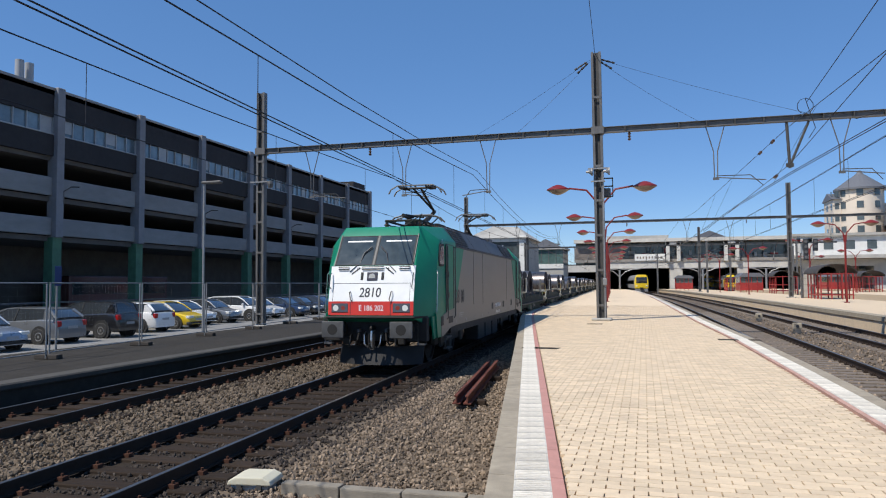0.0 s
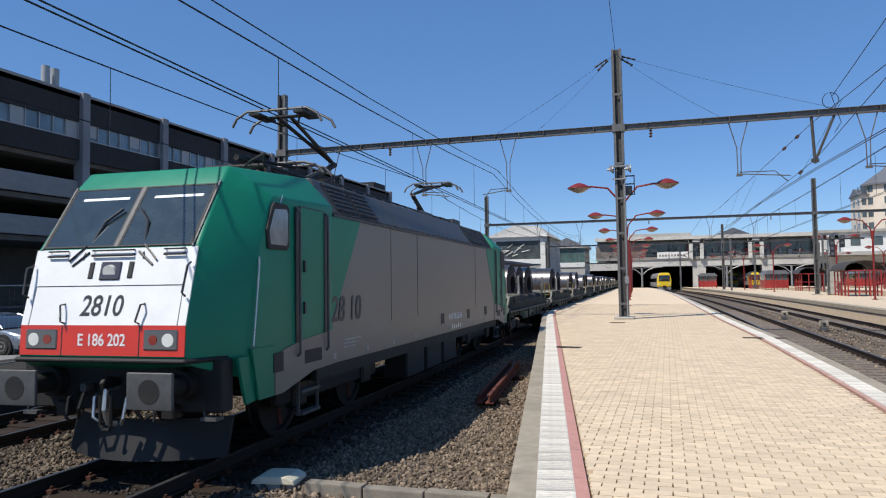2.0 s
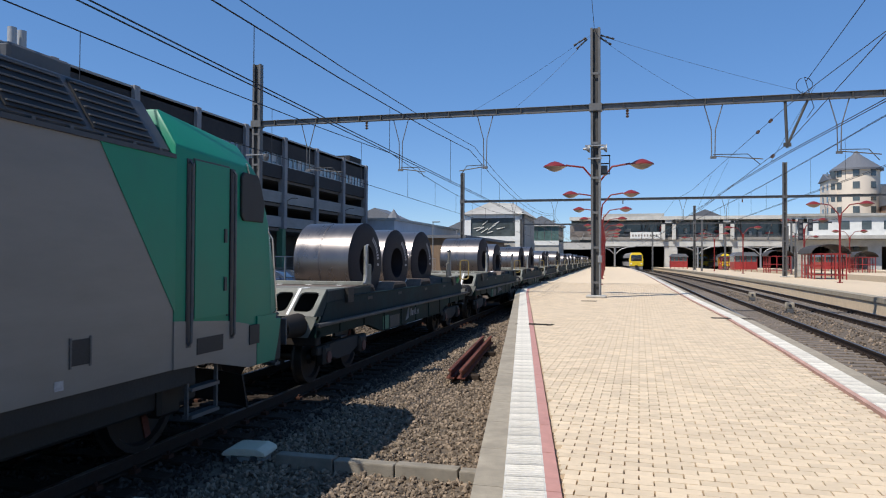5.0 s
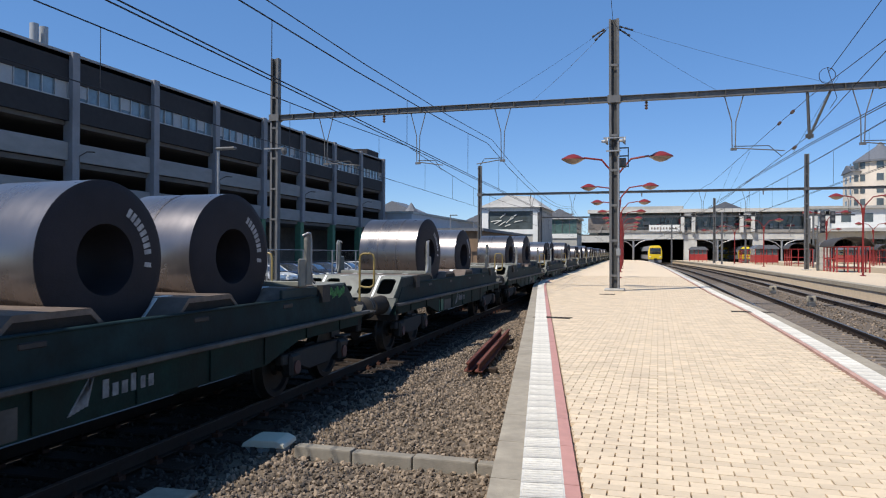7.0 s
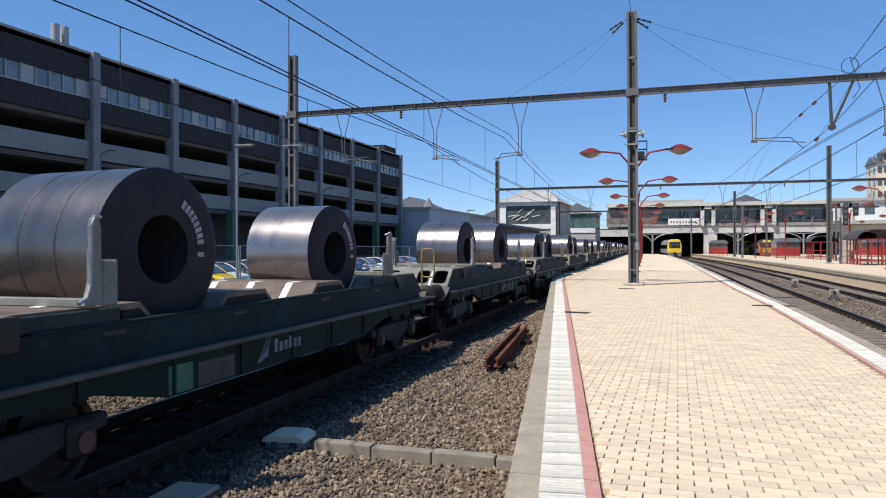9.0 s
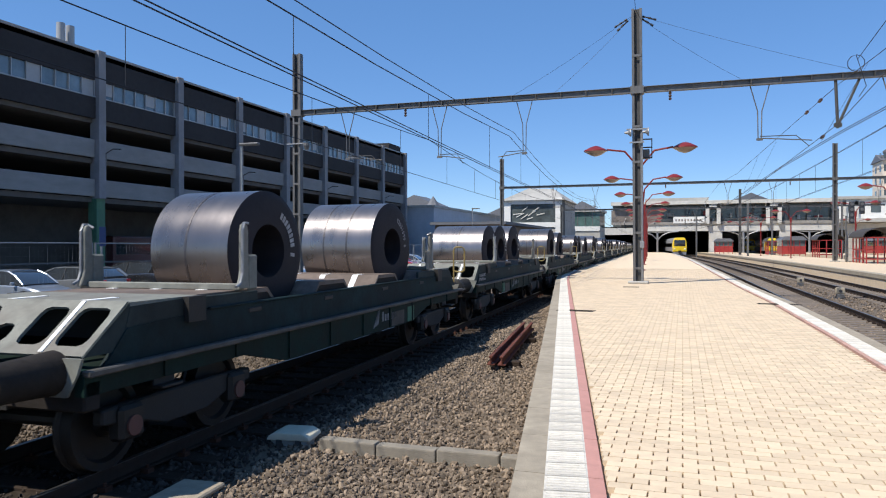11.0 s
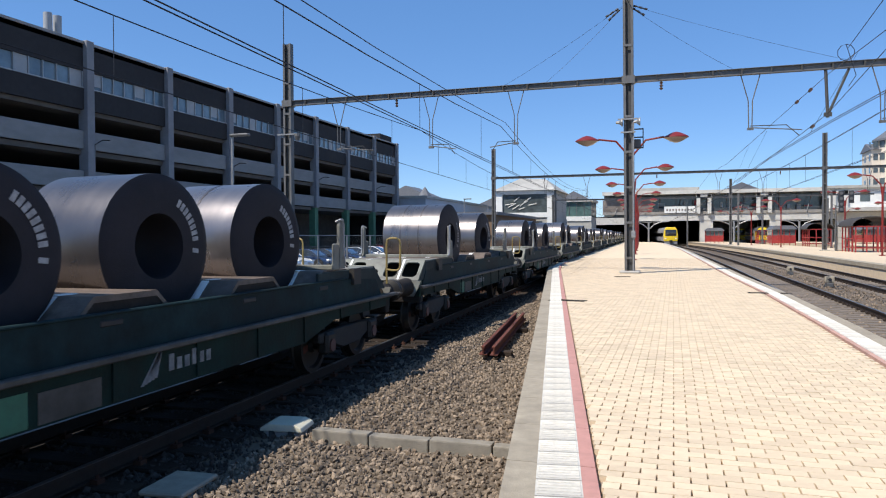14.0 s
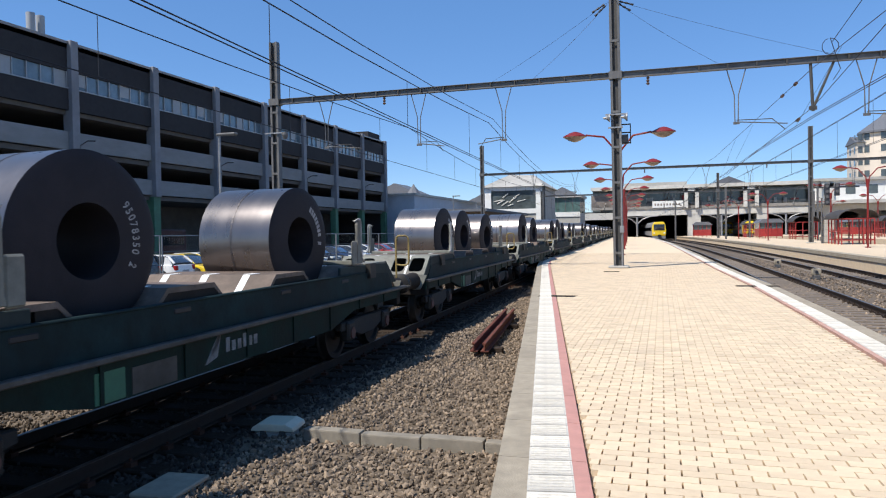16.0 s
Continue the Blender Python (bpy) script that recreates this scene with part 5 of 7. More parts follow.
def motions():
    for ob, d, z, dx in TRAIN:
        walk(ob, [(t * 0.5, on_track(gone(t * 0.5) + d) @ pose(dx, 0, z, 0, 0, -6.0 if z else 0)) for t in range(33)])
    for wh, r in WHEELS:
        base = wh.location.copy()
        step = 0.1 if r > 0.5 else 0.0666667
        n = round(16.0 / step)
        walk(wh, [(i * 16.0 / n, Matrix.Translation(base) @ Matrix.Rotation((gone(0) - gone(i * 16.0 / n)) / r, 4, 'X')) for i in range(n + 1)])


# ---- the car park building ----
M["pilaster"] = mat("painted_concrete_pilaster", (0.225, 0.225, 0.24), 0.8, scale=1.5, vary=0.15, stain=0.35)
M["parapet"] = mat("pale_concrete_parapet", (0.235, 0.235, 0.235), 0.8, scale=1.5, vary=0.15, stain=0.35, stretch=(1, 0.5, 1.5))
M["cladding"] = mat("dark_slate_cladding", (0.036, 0.034, 0.036), 0.8, spec=0.25, scale=2, vary=0.25, stain=0.3)
# Storey gloom is put into this darker concrete of slabs and inner walls.
M["slab_dark"] = mat("shaded_inner_concrete", (0.11, 0.102, 0.095), 0.9, scale=1, vary=0.3)
M["green_col"] = mat("green_column_paint", (0.07, 0.17, 0.10), 0.7, scale=2, vary=0.25, stain=0.3)
M["pane"] = mat("office_window_glass", (0.15, 0.20, 0.23), 0.12, scale=0.6, vary=0.4, coat=0.6)
M["frame_white"] = mat("white_window_frame", (0.33, 0.34, 0.35), 0.5, scale=3, vary=0.1)
M["trim"] = mat("metal_roof_trim", (0.30, 0.27, 0.25), 0.5, 0.3, scale=2, vary=0.2)
GX = -40.0
GY0, BAY, NB = 41.2 - 5 * 8.55, 8.55, 12


def build_garage():
    g = thing("car_park_building", "long multi-storey car park, slate top and pale parapets", "building")
    y0, y1 = GY0, GY0 + NB * BAY
    d = 30
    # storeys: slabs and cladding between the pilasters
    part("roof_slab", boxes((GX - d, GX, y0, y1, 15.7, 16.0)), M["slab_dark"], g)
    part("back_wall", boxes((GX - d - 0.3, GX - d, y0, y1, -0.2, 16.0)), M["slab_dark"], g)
    part("end_wall", boxes((GX - d, GX - 0.1, y1, y1 + 0.3, -0.2, 16.0)), M["cladding"], g, "dark gable wall")
    part("end_wall", boxes((GX - d, GX - 0.1, y0 - 0.3, y0, -0.2, 16.0)), M["cladding"], g)
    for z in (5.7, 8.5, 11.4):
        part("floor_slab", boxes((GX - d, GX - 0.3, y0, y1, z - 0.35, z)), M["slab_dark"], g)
    part("roof_trim", boxes((GX - 0.3, GX + 0.12, y0, y1, 16.0, 16.18)), M["trim"], g, "thin metal roof edge")
    for k in range(NB):
        a, b = y0 + k * BAY + 0.36, y0 + (k + 1) * BAY - 0.36
        part("upper_cladding", boxes((GX - 0.25, GX, a, b, 14.1, 16.0)), M["cladding"], g, "dark slate cladding band")
        part("lower_cladding", boxes((GX - 0.25, GX + 0.05, a, b, 11.35, 12.85)), M["cladding"], g)
        part("parapet", bevel(boxes((GX - 0.2, GX, a, b, 8.55, 9.85)), 0.03), M["parapet"], g, "pale concrete parapet")
        part("parapet", bevel(boxes((GX - 0.2, GX, a, b, 5.75, 7.0)), 0.03), M["parapet"], g, "pale concrete parapet")
        w = part("window", boxes((GX - 0.2, GX - 0.16, a, b, 12.85, 14.1)), M["pane"], g, "strip of office windows")
        n = 7
        for i in range(n + 1):
            yy = a + (b - a) * i / n
            part("mullion", boxes((GX - 0.16, GX - 0.04, yy - 0.035, yy + 0.035, 12.85, 14.1)), M["frame_white"], w)
        part("sill", boxes((GX - 0.16, GX + 0.08, a, b, 12.85, 12.93)), M["frame_white"], w)
        for i in range(n):
            p0, p1 = a + (b - a) * i / n + 0.05, a + (b - a) * (i + 1) / n - 0.05
            if (i * 5 + k * 3) % 7 < 2:
                part("blind", boxes((GX - 0.158, GX - 0.12, p0, p1, 13.2 if (i + k) % 2 else 12.95, 14.1)), M["frame_white"], w)
    for k in range(NB + 1):
        yy = y0 + k * BAY
        p = part("pilaster", bevel(boxes((GX - 0.5, GX + 0.35, yy - 0.34, yy + 0.34, 5.6, 16.25)), 0.03), M["pilaster"], g, "grey concrete pilaster")
        part("column", boxes((GX - 0.6, GX + 0.15, yy - 0.4, yy + 0.4, -0.2, 5.6)), M["green_col"], g, "green painted ground-floor column")
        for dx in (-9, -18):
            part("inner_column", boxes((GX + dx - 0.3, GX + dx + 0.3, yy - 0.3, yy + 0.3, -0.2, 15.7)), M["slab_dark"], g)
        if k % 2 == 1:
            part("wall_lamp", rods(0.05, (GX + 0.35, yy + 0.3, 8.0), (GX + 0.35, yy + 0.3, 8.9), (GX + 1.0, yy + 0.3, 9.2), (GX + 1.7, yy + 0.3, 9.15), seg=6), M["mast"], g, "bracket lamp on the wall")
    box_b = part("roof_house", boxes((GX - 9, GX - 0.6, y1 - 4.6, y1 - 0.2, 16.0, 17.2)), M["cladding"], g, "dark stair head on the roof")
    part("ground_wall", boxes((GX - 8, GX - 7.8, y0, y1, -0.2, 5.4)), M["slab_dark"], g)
    part("ground_rail", boxes((GX + 0.2, GX + 0.26, y0, y1, 1.0, 1.1), (GX + 0.2, GX + 0.26, y0, y1, 0.45, 0.52)), M["mast"], g)
    st = thing("roof_chimney", "pair of tall white metal flue pipes", "chimney", pose(GX - 6, 44.0, 16.0))
    for o in (-0.45, 0.45):
        bm = bmesh.new()
        rod(bm, (0, o, 0), (0, o, 3.6), 0.32, 16)
        part("flue", bm, M["frame_white"], st, soft=True)


# ---- cars ----
CARCOL = {}


def car_paint(name, col, metal=0.3):
    if name not in CARCOL:
        CARCOL[name] = mat(name + "_car_paint", col, 0.3, metal, scale=2, vary=0.05, coat=1.0)
    return CARCOL[name]


def loft(bm, rings):
    """A closed skin through rings of points of one length."""
    vs = [[bm.verts.new(p) for p in r] for r in rings]
    for a, b in zip(vs, vs[1:]):
        for n in range(len(a)):
            m = (n + 1) % len(a)
            bm.faces.new((a[n], a[m], b[m], b[n]))
    bm.faces.new(vs[0][::-1])
    bm.faces.new(vs[-1])
    bmesh.ops.recalc_face_normals(bm, faces=bm.faces)
    return bm


M["car_glass"] = mat("dark_car_glass", (0.03, 0.035, 0.04), 0.05, scale=2, vary=0.1, coat=1.0)
M["tyre"] = mat("tyre_rubber", (0.025, 0.025, 0.025), 0.85, scale=10, vary=0.2)
M["tail"] = mat("red_lamp_glass", (0.35, 0.01, 0.01), 0.2, scale=5, vary=0.1, coat=1.0)


def build_car(x, y, a, col, label, L=4.2, W=1.78, H=1.48, suv=0.0):
    c = thing("parked_car", label, "car", pose(x, y, -0.2, 0, 0, a), group="parked cars")
    paint = car_paint(*col)
    hw, hl = W / 2, L / 2
    sill, belt = 0.24 + suv * 0.10, 0.92 + suv * 0.14
    # body shell: (along, height of the top edge, width factor)
    line = [(-hl, belt - 0.36, 0.70), (-hl + 0.06, belt - 0.26, 0.82), (-hl + 0.28, belt - 0.17, 0.93), (-hl + 0.70, belt - 0.08, 0.985), (-hl + 1.15, belt + 0.01, 1.0), (0.0, belt + 0.03, 1.0),
            (hl - 0.80, belt + 0.08, 1.0), (hl - 0.30, belt + 0.10, 0.96), (hl - 0.06, belt + 0.02, 0.88), (hl, belt - 0.28, 0.84)]
    bm = bmesh.new()
    loft(bm, [[(x, y, z) for x, z in ((-w * hw * 0.93, sill), (-w * hw, sill + 0.16), (-w * hw, top - 0.22), (-w * hw * 0.965, top - 0.06), (-w * hw * 0.88, top), (0, top + 0.02),
              (w * hw * 0.88, top), (w * hw * 0.965, top - 0.06), (w * hw, top - 0.22), (w * hw, sill + 0.16), (w * hw * 0.93, sill))] for y, top, w in line])
    part("body", bm, paint, c, soft=True)
    # glasshouse under a painted roof
    rear = hl - 0.62 + suv * 0.34
    house = [(-hl + 0.98, belt + 0.02, 0.86), (-hl + 1.45, belt + (H - belt) * 0.66, 0.78), (-hl + 1.85, H - 0.035, 0.71), (-0.05, H, 0.70), (rear - 0.25, H - 0.03, 0.69), (rear, H - 0.09, 0.69), (hl - 0.16, belt + 0.13, 0.80)]
    bm = bmesh.new()
    loft(bm, [[(-hw * 0.93, y, belt - 0.04), (-hw * f, y, z), (-hw * f * 0.6, y, z + 0.02), (hw * f * 0.6, y, z + 0.02), (hw * f, y, z), (hw * 0.93, y, belt - 0.04)] for y, z, f in house])
    part("cabin", bm, M["car_glass"], c, "dark tinted windows", True)
    bm = bmesh.new()
    loft(bm, [[(-hw * f - 0.015, y, z - 0.05), (-hw * f, y, z + 0.015), (-hw * f * 0.6, y, z + 0.04), (hw * f * 0.6, y, z + 0.04), (hw * f, y, z + 0.015), (hw * f + 0.015, y, z - 0.05)] for y, z, f in house[2:6]])
    part("roof", bm, paint, c, soft=True)
    for s in (-1, 1):
        for pts, r in (((house[0], house[1], house[2]), 0.035), ((house[5], house[6]), 0.06)):
            part("pillar", rods(r, *[(s * hw * (f + 0.01), y, z) for y, z, f in pts], seg=6), paint, c)
        part("pillar", rods(0.03, (s * hw * 0.93, 0.10, belt), (s * hw * 0.705, 0.16, H - 0.03), seg=6), M["rubber"], c)
        part("quarter_panel", slab(bmesh.new(), [(hl - 0.75, belt - 0.02), (hl - 0.20, belt + 0.02), (rear + 0.02, H - 0.12), (rear - 0.12, H - 0.10)], "x", s * hw * 0.81 - 0.07, s * hw * 0.81 + 0.07), paint, c, soft=True)
        for yy in (-hl + 0.85, hl - 0.85):
            part("wheel_arch", lathe(bmesh.new(), [(s * (hw - 0.14), 0.41 + suv * 0.05), (s * (hw + 0.004), 0.41 + suv * 0.05), (s * (hw + 0.004), 0.33)], "x", 22), M["rubber"], c).location = (0, yy, 0.33 + suv * 0.05)
        part("mirror", bevel(boxes((s * (hw + 0.06) - 0.08, s * (hw + 0.06) + 0.08, -hl + 1.25, -hl + 1.37, belt, belt + 0.13)), 0.03), paint, c)
        part("headlight", bevel(boxes((s * (hw - 0.3) - 0.2, s * (hw - 0.3) + 0.2, -hl + 0.02, -hl + 0.34, belt - 0.36, belt - 0.20)), 0.03), M["lens"], c)
        part("tail_light", bevel(boxes((s * (hw - 0.21) - 0.12, s * (hw - 0.21) + 0.12, hl - 0.22, hl - 0.012, belt - 0.24, belt + 0.02)), 0.03), M["tail"], c)
        for yy in (-hl + 0.85, hl - 0.85):
            r = 0.31 + suv * 0.05
            wh = part("wheel", lathe(bmesh.new(), [(-0.1, 0.2), (-0.1, r - 0.03), (-0.07, r), (0.07, r), (0.1, r - 0.03), (0.1, 0.2)], "x", 20), M["tyre"], c, soft=True)
            wh.location = (s * (hw - 0.065), yy, r)
            part("rim", lathe(bmesh.new(), [(s * 0.06, 0.205), (s * 0.09, 0.205), (s * 0.105, 0.16), (s * 0.08, 0.1), (s * 0.105, 0.04)], "x", 14), M["bright"], wh, soft=True)
    part("plate", boxes((-0.26, 0.26, -hl - 0.012, -hl + 0.01, 0.45, 0.56)), M["frame_white"], c)
    part("plate", boxes((-0.26, 0.26, hl - 0.02, hl + 0.012, 0.62, 0.73)), M["frame_white"], c)
    part("bumper", bevel(boxes((-hw + 0.05, hw - 0.05, -hl - 0.004, -hl + 0.2, sill, sill + 0.14)), 0.03), M["rubber"], c)
    return c


# ---- left side: low platform, fence, car lot ----
M["lip"] = mat("worn_platform_lip", (0.068, 0.063, 0.055), 0.9, scale=4, vary=0.25, bump=0.3, stain=0.5)
M["plastic_red"] = mat("red_bus_paint", (0.085, 0.02, 0.02), 0.4, scale=2, vary=0.2, coat=0.4)
M["foot_block"] = mat("dark_foot_block", (0.05, 0.042, 0.036), 0.95, scale=8, vary=0.3, bump=0.3)
M["mesh_steel"] = mat("fence_steel", (0.30, 0.30, 0.30), 0.5, 0.5, scale=6, vary=0.2)


def build_left():
    solid("car_lot", boxes((-75, -15.0, -40, 190, -0.41, -0.2)), M["lot"], "pale worn asphalt of the car park", "car park", kind="structure")
    solid("low_platform", bevel(boxes((-17.6, -12.15, -40, 120, -0.41, 0.22)), 0.03), M["asphalt"], "dark old low platform of worn asphalt", "platform", kind="structure")
    solid("platform_lip", bevel(boxes((-12.6, -12.08, -40, 120, 0.12, 0.26)), 0.03), M["lip"], "worn concrete lip of the low platform", "kerb", kind="structure")
    k = 0
    for i in range(0, 17):
        y = 3.1 + 4.2 * i
        x = -15.4 - 0.10 * (y - 15.7)
        f = thing("fence_panel", "temporary mesh fence panel on concrete feet", "fence", pose(x, y, 0.22, 0, 0, 5.7), group="fence panels")
        for yy in (0.03, 4.12):
            part("post", rods(0.024, (0, yy, 0.02), (0, yy, 2.05), seg=6), M["mesh_steel"], f)
        for z in (0.18, 2.03):
            part("rail", rods(0.018, (0, 0.03, z), (0, 4.12, z), seg=6), M["mesh_steel"], f)
        bm = bmesh.new()
        for j in range(26):
            yy = 0.18 + j * 0.145
            box(bm, -0.0005, 0.0005, yy - 0.0005, yy + 0.0005, 0.18, 2.03)
        for j in range(8):
            z = 0.38 + j * 0.22
            box(bm, -0.0007, 0.0007, 0.03, 4.12, z - 0.0007, z + 0.0007)
        part("wire_mesh", bm, M["mesh_steel"], f, "thin welded wire mesh")
        part("foot", bevel(boxes((-0.35, 0.35, -0.12, 0.12, 0, 0.13)), 0.02), M["foot_block"], f, "dark foot block")
    white, pale, black, grey, yellow, silver, blue, red = (("white", (0.78, 0.78, 0.77), 0.0), ("silver_blue", (0.30, 0.34, 0.40), 0.5), ("black", (0.018, 0.018, 0.02), 0.2), ("dark_grey", (0.20, 0.21, 0.22), 0.4),
        ("yellow", (0.72, 0.50, 0.01), 0.0), ("silver", (0.50, 0.51, 0.53), 0.5), ("blue", (0.03, 0.055, 0.12), 0.4), ("red", (0.4, 0.02, 0.02), 0.2))
    rows = [(-24.3, 20.9, 90, pale, "silver-blue hatchback parked behind the fence", 4.4, 0.0), (-25.2, 24.6, -90, grey, "grey estate car parked tail to the fence", 4.6, 0.1),
            (-25.0, 28.0, -90, black, "black off-road car parked tail to the fence", 4.3, 0.9), (-25.7, 31.6, -90, white, "white compact car parked tail to the fence", 4.1, 0.2),
            (-26.0, 34.7, 90, yellow, "bright yellow hatchback parked behind the fence", 4.3, 0.0), (-27.2, 37.6, 90, white, "white hatchback parked beside the yellow one", 4.3, 0.0),
            (-27.0, 40.2, 90, grey, "dark grey hatchback parked in the row", 4.2, 0.1), (-26.4, 42.9, 90, white, "white crossover car parked in the row", 4.4, 0.8),
            (-27.0, 46.0, 90, white, "white hatchback parked in the row", 4.2, 0.0), (-26.6, 49.0, 90, blue, "dark blue saloon parked in the row", 4.3, 0.0),
            (-26.9, 52.2, 90, black, "black hatchback parked in the row", 4.2, 0.0), (-26.8, 55.4, 90, blue, "blue car parked in the far row", 4.2, 0.0),
            (-26.9, 58.8, 90, silver, "silver car parked in the far row", 4.2, 0.0), (-27.0, 62.5, 90, white, "white car parked in the far row", 4.2, 0.0),
            (-27.0, 66.4, 90, red, "red car parked in the far row", 4.2, 0.0), (-27.1, 70.4, 90, silver, "silver car parked in the far row", 4.2, 0.0),
            (-24.0, 16.6, -90, silver, "silver estate car parked tail to the fence", 4.5, 0.1)]
    for x, y, a, col, lab, L, suv in rows:
        build_car(x, y, a, col, lab, L, 1.78, 1.46 + 0.2 * suv, suv)
    b = thing("parked_bus", "dark red coach parked under the car park", "bus", pose(-44.5, 52.0, -0.2))
    part("body", bevel(boxes((-1.25, 1.25, -6, 6, 0.4, 3.2)), 0.12, 2), M["plastic_red"], b)
    part("window_band", boxes((1.2, 1.262, -5.7, 5.6, 1.7, 2.7)), M["car_glass"], b, "dark window band")
    for yy in (-4, 3.6):
        bm = lathe(bmesh.new(), [(1.0, 0.3), (1.0, 0.5), (1.28, 0.5), (1.28, 0.3)], "x", 16)
        part("wheel", bm, M["tyre"], b).location = (0, yy, 0.5)
    for x, y in ((-21.2, 31.2), (-27.5, 95.0), (-30, 118)):
        s = thing("street_lamp", "slim grey street lamp post", "street lamp", pose(x, y, -0.2), group="car park lamps")
        part("pole", rods(0.06, (0, 0, 0), (0, 0, 7.5), seg=8), M["mesh_steel"], s)
        part("lamp_head", bevel(boxes((-0.1, 1.0, -0.14, 0.14, 7.45, 7.58)), 0.04), M["mast"], s)
    p = thing("sign_post", "blue parking sign on a grey post", "sign", pose(-17.0, 17.6, 0.22))
    part("pole", rods(0.03, (0, 0, 0), (0, 0, 2.5), seg=6), M["mesh_steel"], p)
    part("panel", bevel(boxes((0.03, 0.05, -0.13, 0.13, 1.95, 2.55)), 0.008), mat("blue_sign_paint", (0.025, 0.05, 0.16), 0.4, scale=4, vary=0.1), p, "blue sign panel")


# ---- masts, cross beams and wires ----

def build_mast(x, y, z, top, beam_z, label, w=0.42, lean=0.0, foot=True, plates=True):
    m = thing("catenary_mast", label, "catenary mast", pose(x, y, z, 0, lean, 0), group="catenary masts")
    h = top - z
    part("flange", boxes((-w / 2, -w / 2 + 0.10, -0.15, 0.15, 0, h)), M["mast"], m, "grey galvanised flange")
    part("flange", boxes((w / 2 - 0.10, w / 2, -0.15, 0.15, 0, h)), M["mast"], m, "grey galvanised flange")
    # Shade between the flanges is painted as a darker web.
    part("web", boxes((-w / 2 + 0.10, w / 2 - 0.10, -0.02, 0.02, 0, h)), M["mast_dark"], m, "recessed web, its shade in the darker colour")
    for k in range(int(h / 1.5)):
        part("batten", boxes((-w / 2 + 0.02, w / 2 - 0.02, -0.165, -0.151, 0.6 + k * 1.5, 0.7 + k * 1.5)), M["mast"], m)
    if foot:
        part("foot", bevel(boxes((-0.42, 0.42, -0.40, 0.40, 0, 0.10)), 0.05, 2), M["concrete"], m, "round-edged concrete footing")
    part("clamp", boxes((-w / 2 - 0.06, w / 2 + 0.06, -0.2, 0.2, beam_z - z - 0.16, beam_z - z + 0.16)), M["mast"], m)
    return m


def hanger(parent, x, y, zb, drop, arm):
    """A V hanger below the beam with its drop tube and register arm."""
    h = part("hanger", rods(0.022, (x - 0.36, y, zb), (x - 0.08, y, zb - 1.05), (x - 0.06, y, drop), seg=6), M["mast"], parent, "grey V-shaped hanger tube")
    part("hanger_leg", rods(0.022, (x + 0.36, y, zb), (x + 0.08, y, zb - 1.05), (x + 0.06, y, drop), seg=6), M["mast"], h)
    part("register_arm", rods(0.022, (x, y, drop + 0.05), (x + arm, y, drop - 0.12), seg=6), M["mast"], h)
    part("register_arm", rods(0.018, (x, y, drop + 0.12), (x + arm * 0.7, y, drop + 0.1), (x + arm * 0.95, y, drop - 0.35), seg=6), M["mast_dark"], h)
    part("clamp", boxes((x - 0.12, x + 0.12, y - 0.04, y + 0.04, drop - 0.05, drop + 0.05)), M["mast"], h)


def build_gantry(y, masts, x0, x1, zb, hangs, label):
    g = thing("catenary_beam", label, "catenary beam", group="catenary beams")
    bm = bmesh.new()
    box(bm, x0, x1, y - 0.11, y + 0.11, zb + 0.12, zb + 0.14)
    box(bm, x0, x1, y - 0.11, y + 0.11, zb - 0.12, zb - 0.10)
    box(bm, x0, x1, y - 0.012, y + 0.012, zb - 0.10, zb + 0.12)
    part("beam", bm, M["mast"], g, "slim grey steel cross beam")
    n = int((x1 - x0) / 1.1)
    part("stiffeners", boxes(*[(x0 + i * 1.1, x0 + i * 1.1 + 0.05, y - 0.105, y + 0.105, zb - 0.10, zb + 0.12) for i in range(n)]), M["mast_dark"], g)
    for hx, dr, arm in hangs:
        hanger(g, hx, y, zb - 0.12, dr, arm)
    for x in [x0 + 5.9 + 11.9 * i for i in range(int((x1 - x0) / 11.9))]:
        part("insulator", lathe(bmesh.new(), [(0, 0.03), (0.06, 0.08), (0.12, 0.03), (0.18, 0.08), (0.24, 0.03), (0.3, 0.08), (0.36, 0.03)], "z", 8), M["insul"], g).location = (x, y, zb - 0.50)
    for x, z, top, lab, lean in masts:
        build_mast(x, y, z, top, zb, lab, lean=lean)


def wire(points, r=0.012):
    return tube(bmesh.new(), points, r, 5)


def sag(a, b, s, n=8):
    a, b = Vector(a), Vector(b)
    return [a.lerp(b, i / n) - Vector((0, 0, s * 4 * (i / n) * (1 - i / n))) for i in range(n + 1)]


def build_catenary(fx, off, zc, zm, label, supports, double=False, r=0.012, sag_by=0.55):
    c = thing("overhead_line", label, "overhead line", group="overhead lines")
    for a, b in zip(supports, supports[1:]):
        pa, pb = (fx(a) + off, a, zc), (fx(b) + off, b, zc)
        part("contact_wire", wire([pa, pb], r), M["wire"], c)
        if double:
            part("contact_wire", wire([(pa[0] + 0.14, a, zc), (pb[0] + 0.14, b, zc)], r), M["wire"], c)
        m = sag((fx(a) + off, a, zm), (fx(b) + off, b, zm), sag_by)
        part("messenger_wire", wire(m, r * 1.2), M["wire"], c)
        if double:
            part("messenger_wire", wire([p + Vector((0.20, 0, 0.16)) for p in m], r), M["wire"], c)
        n = 8
        for i in range(n):
            k = (i + 0.5) / n
            p = Vector(m[0]).lerp(Vector(m[-1]), k)
            z = zm - sag_by * 4 * k * (1 - k)
            part("dropper", wire([(p.x, p.y, zc), (p.x, p.y, z)], 0.008), M["wire"], c)
    return c


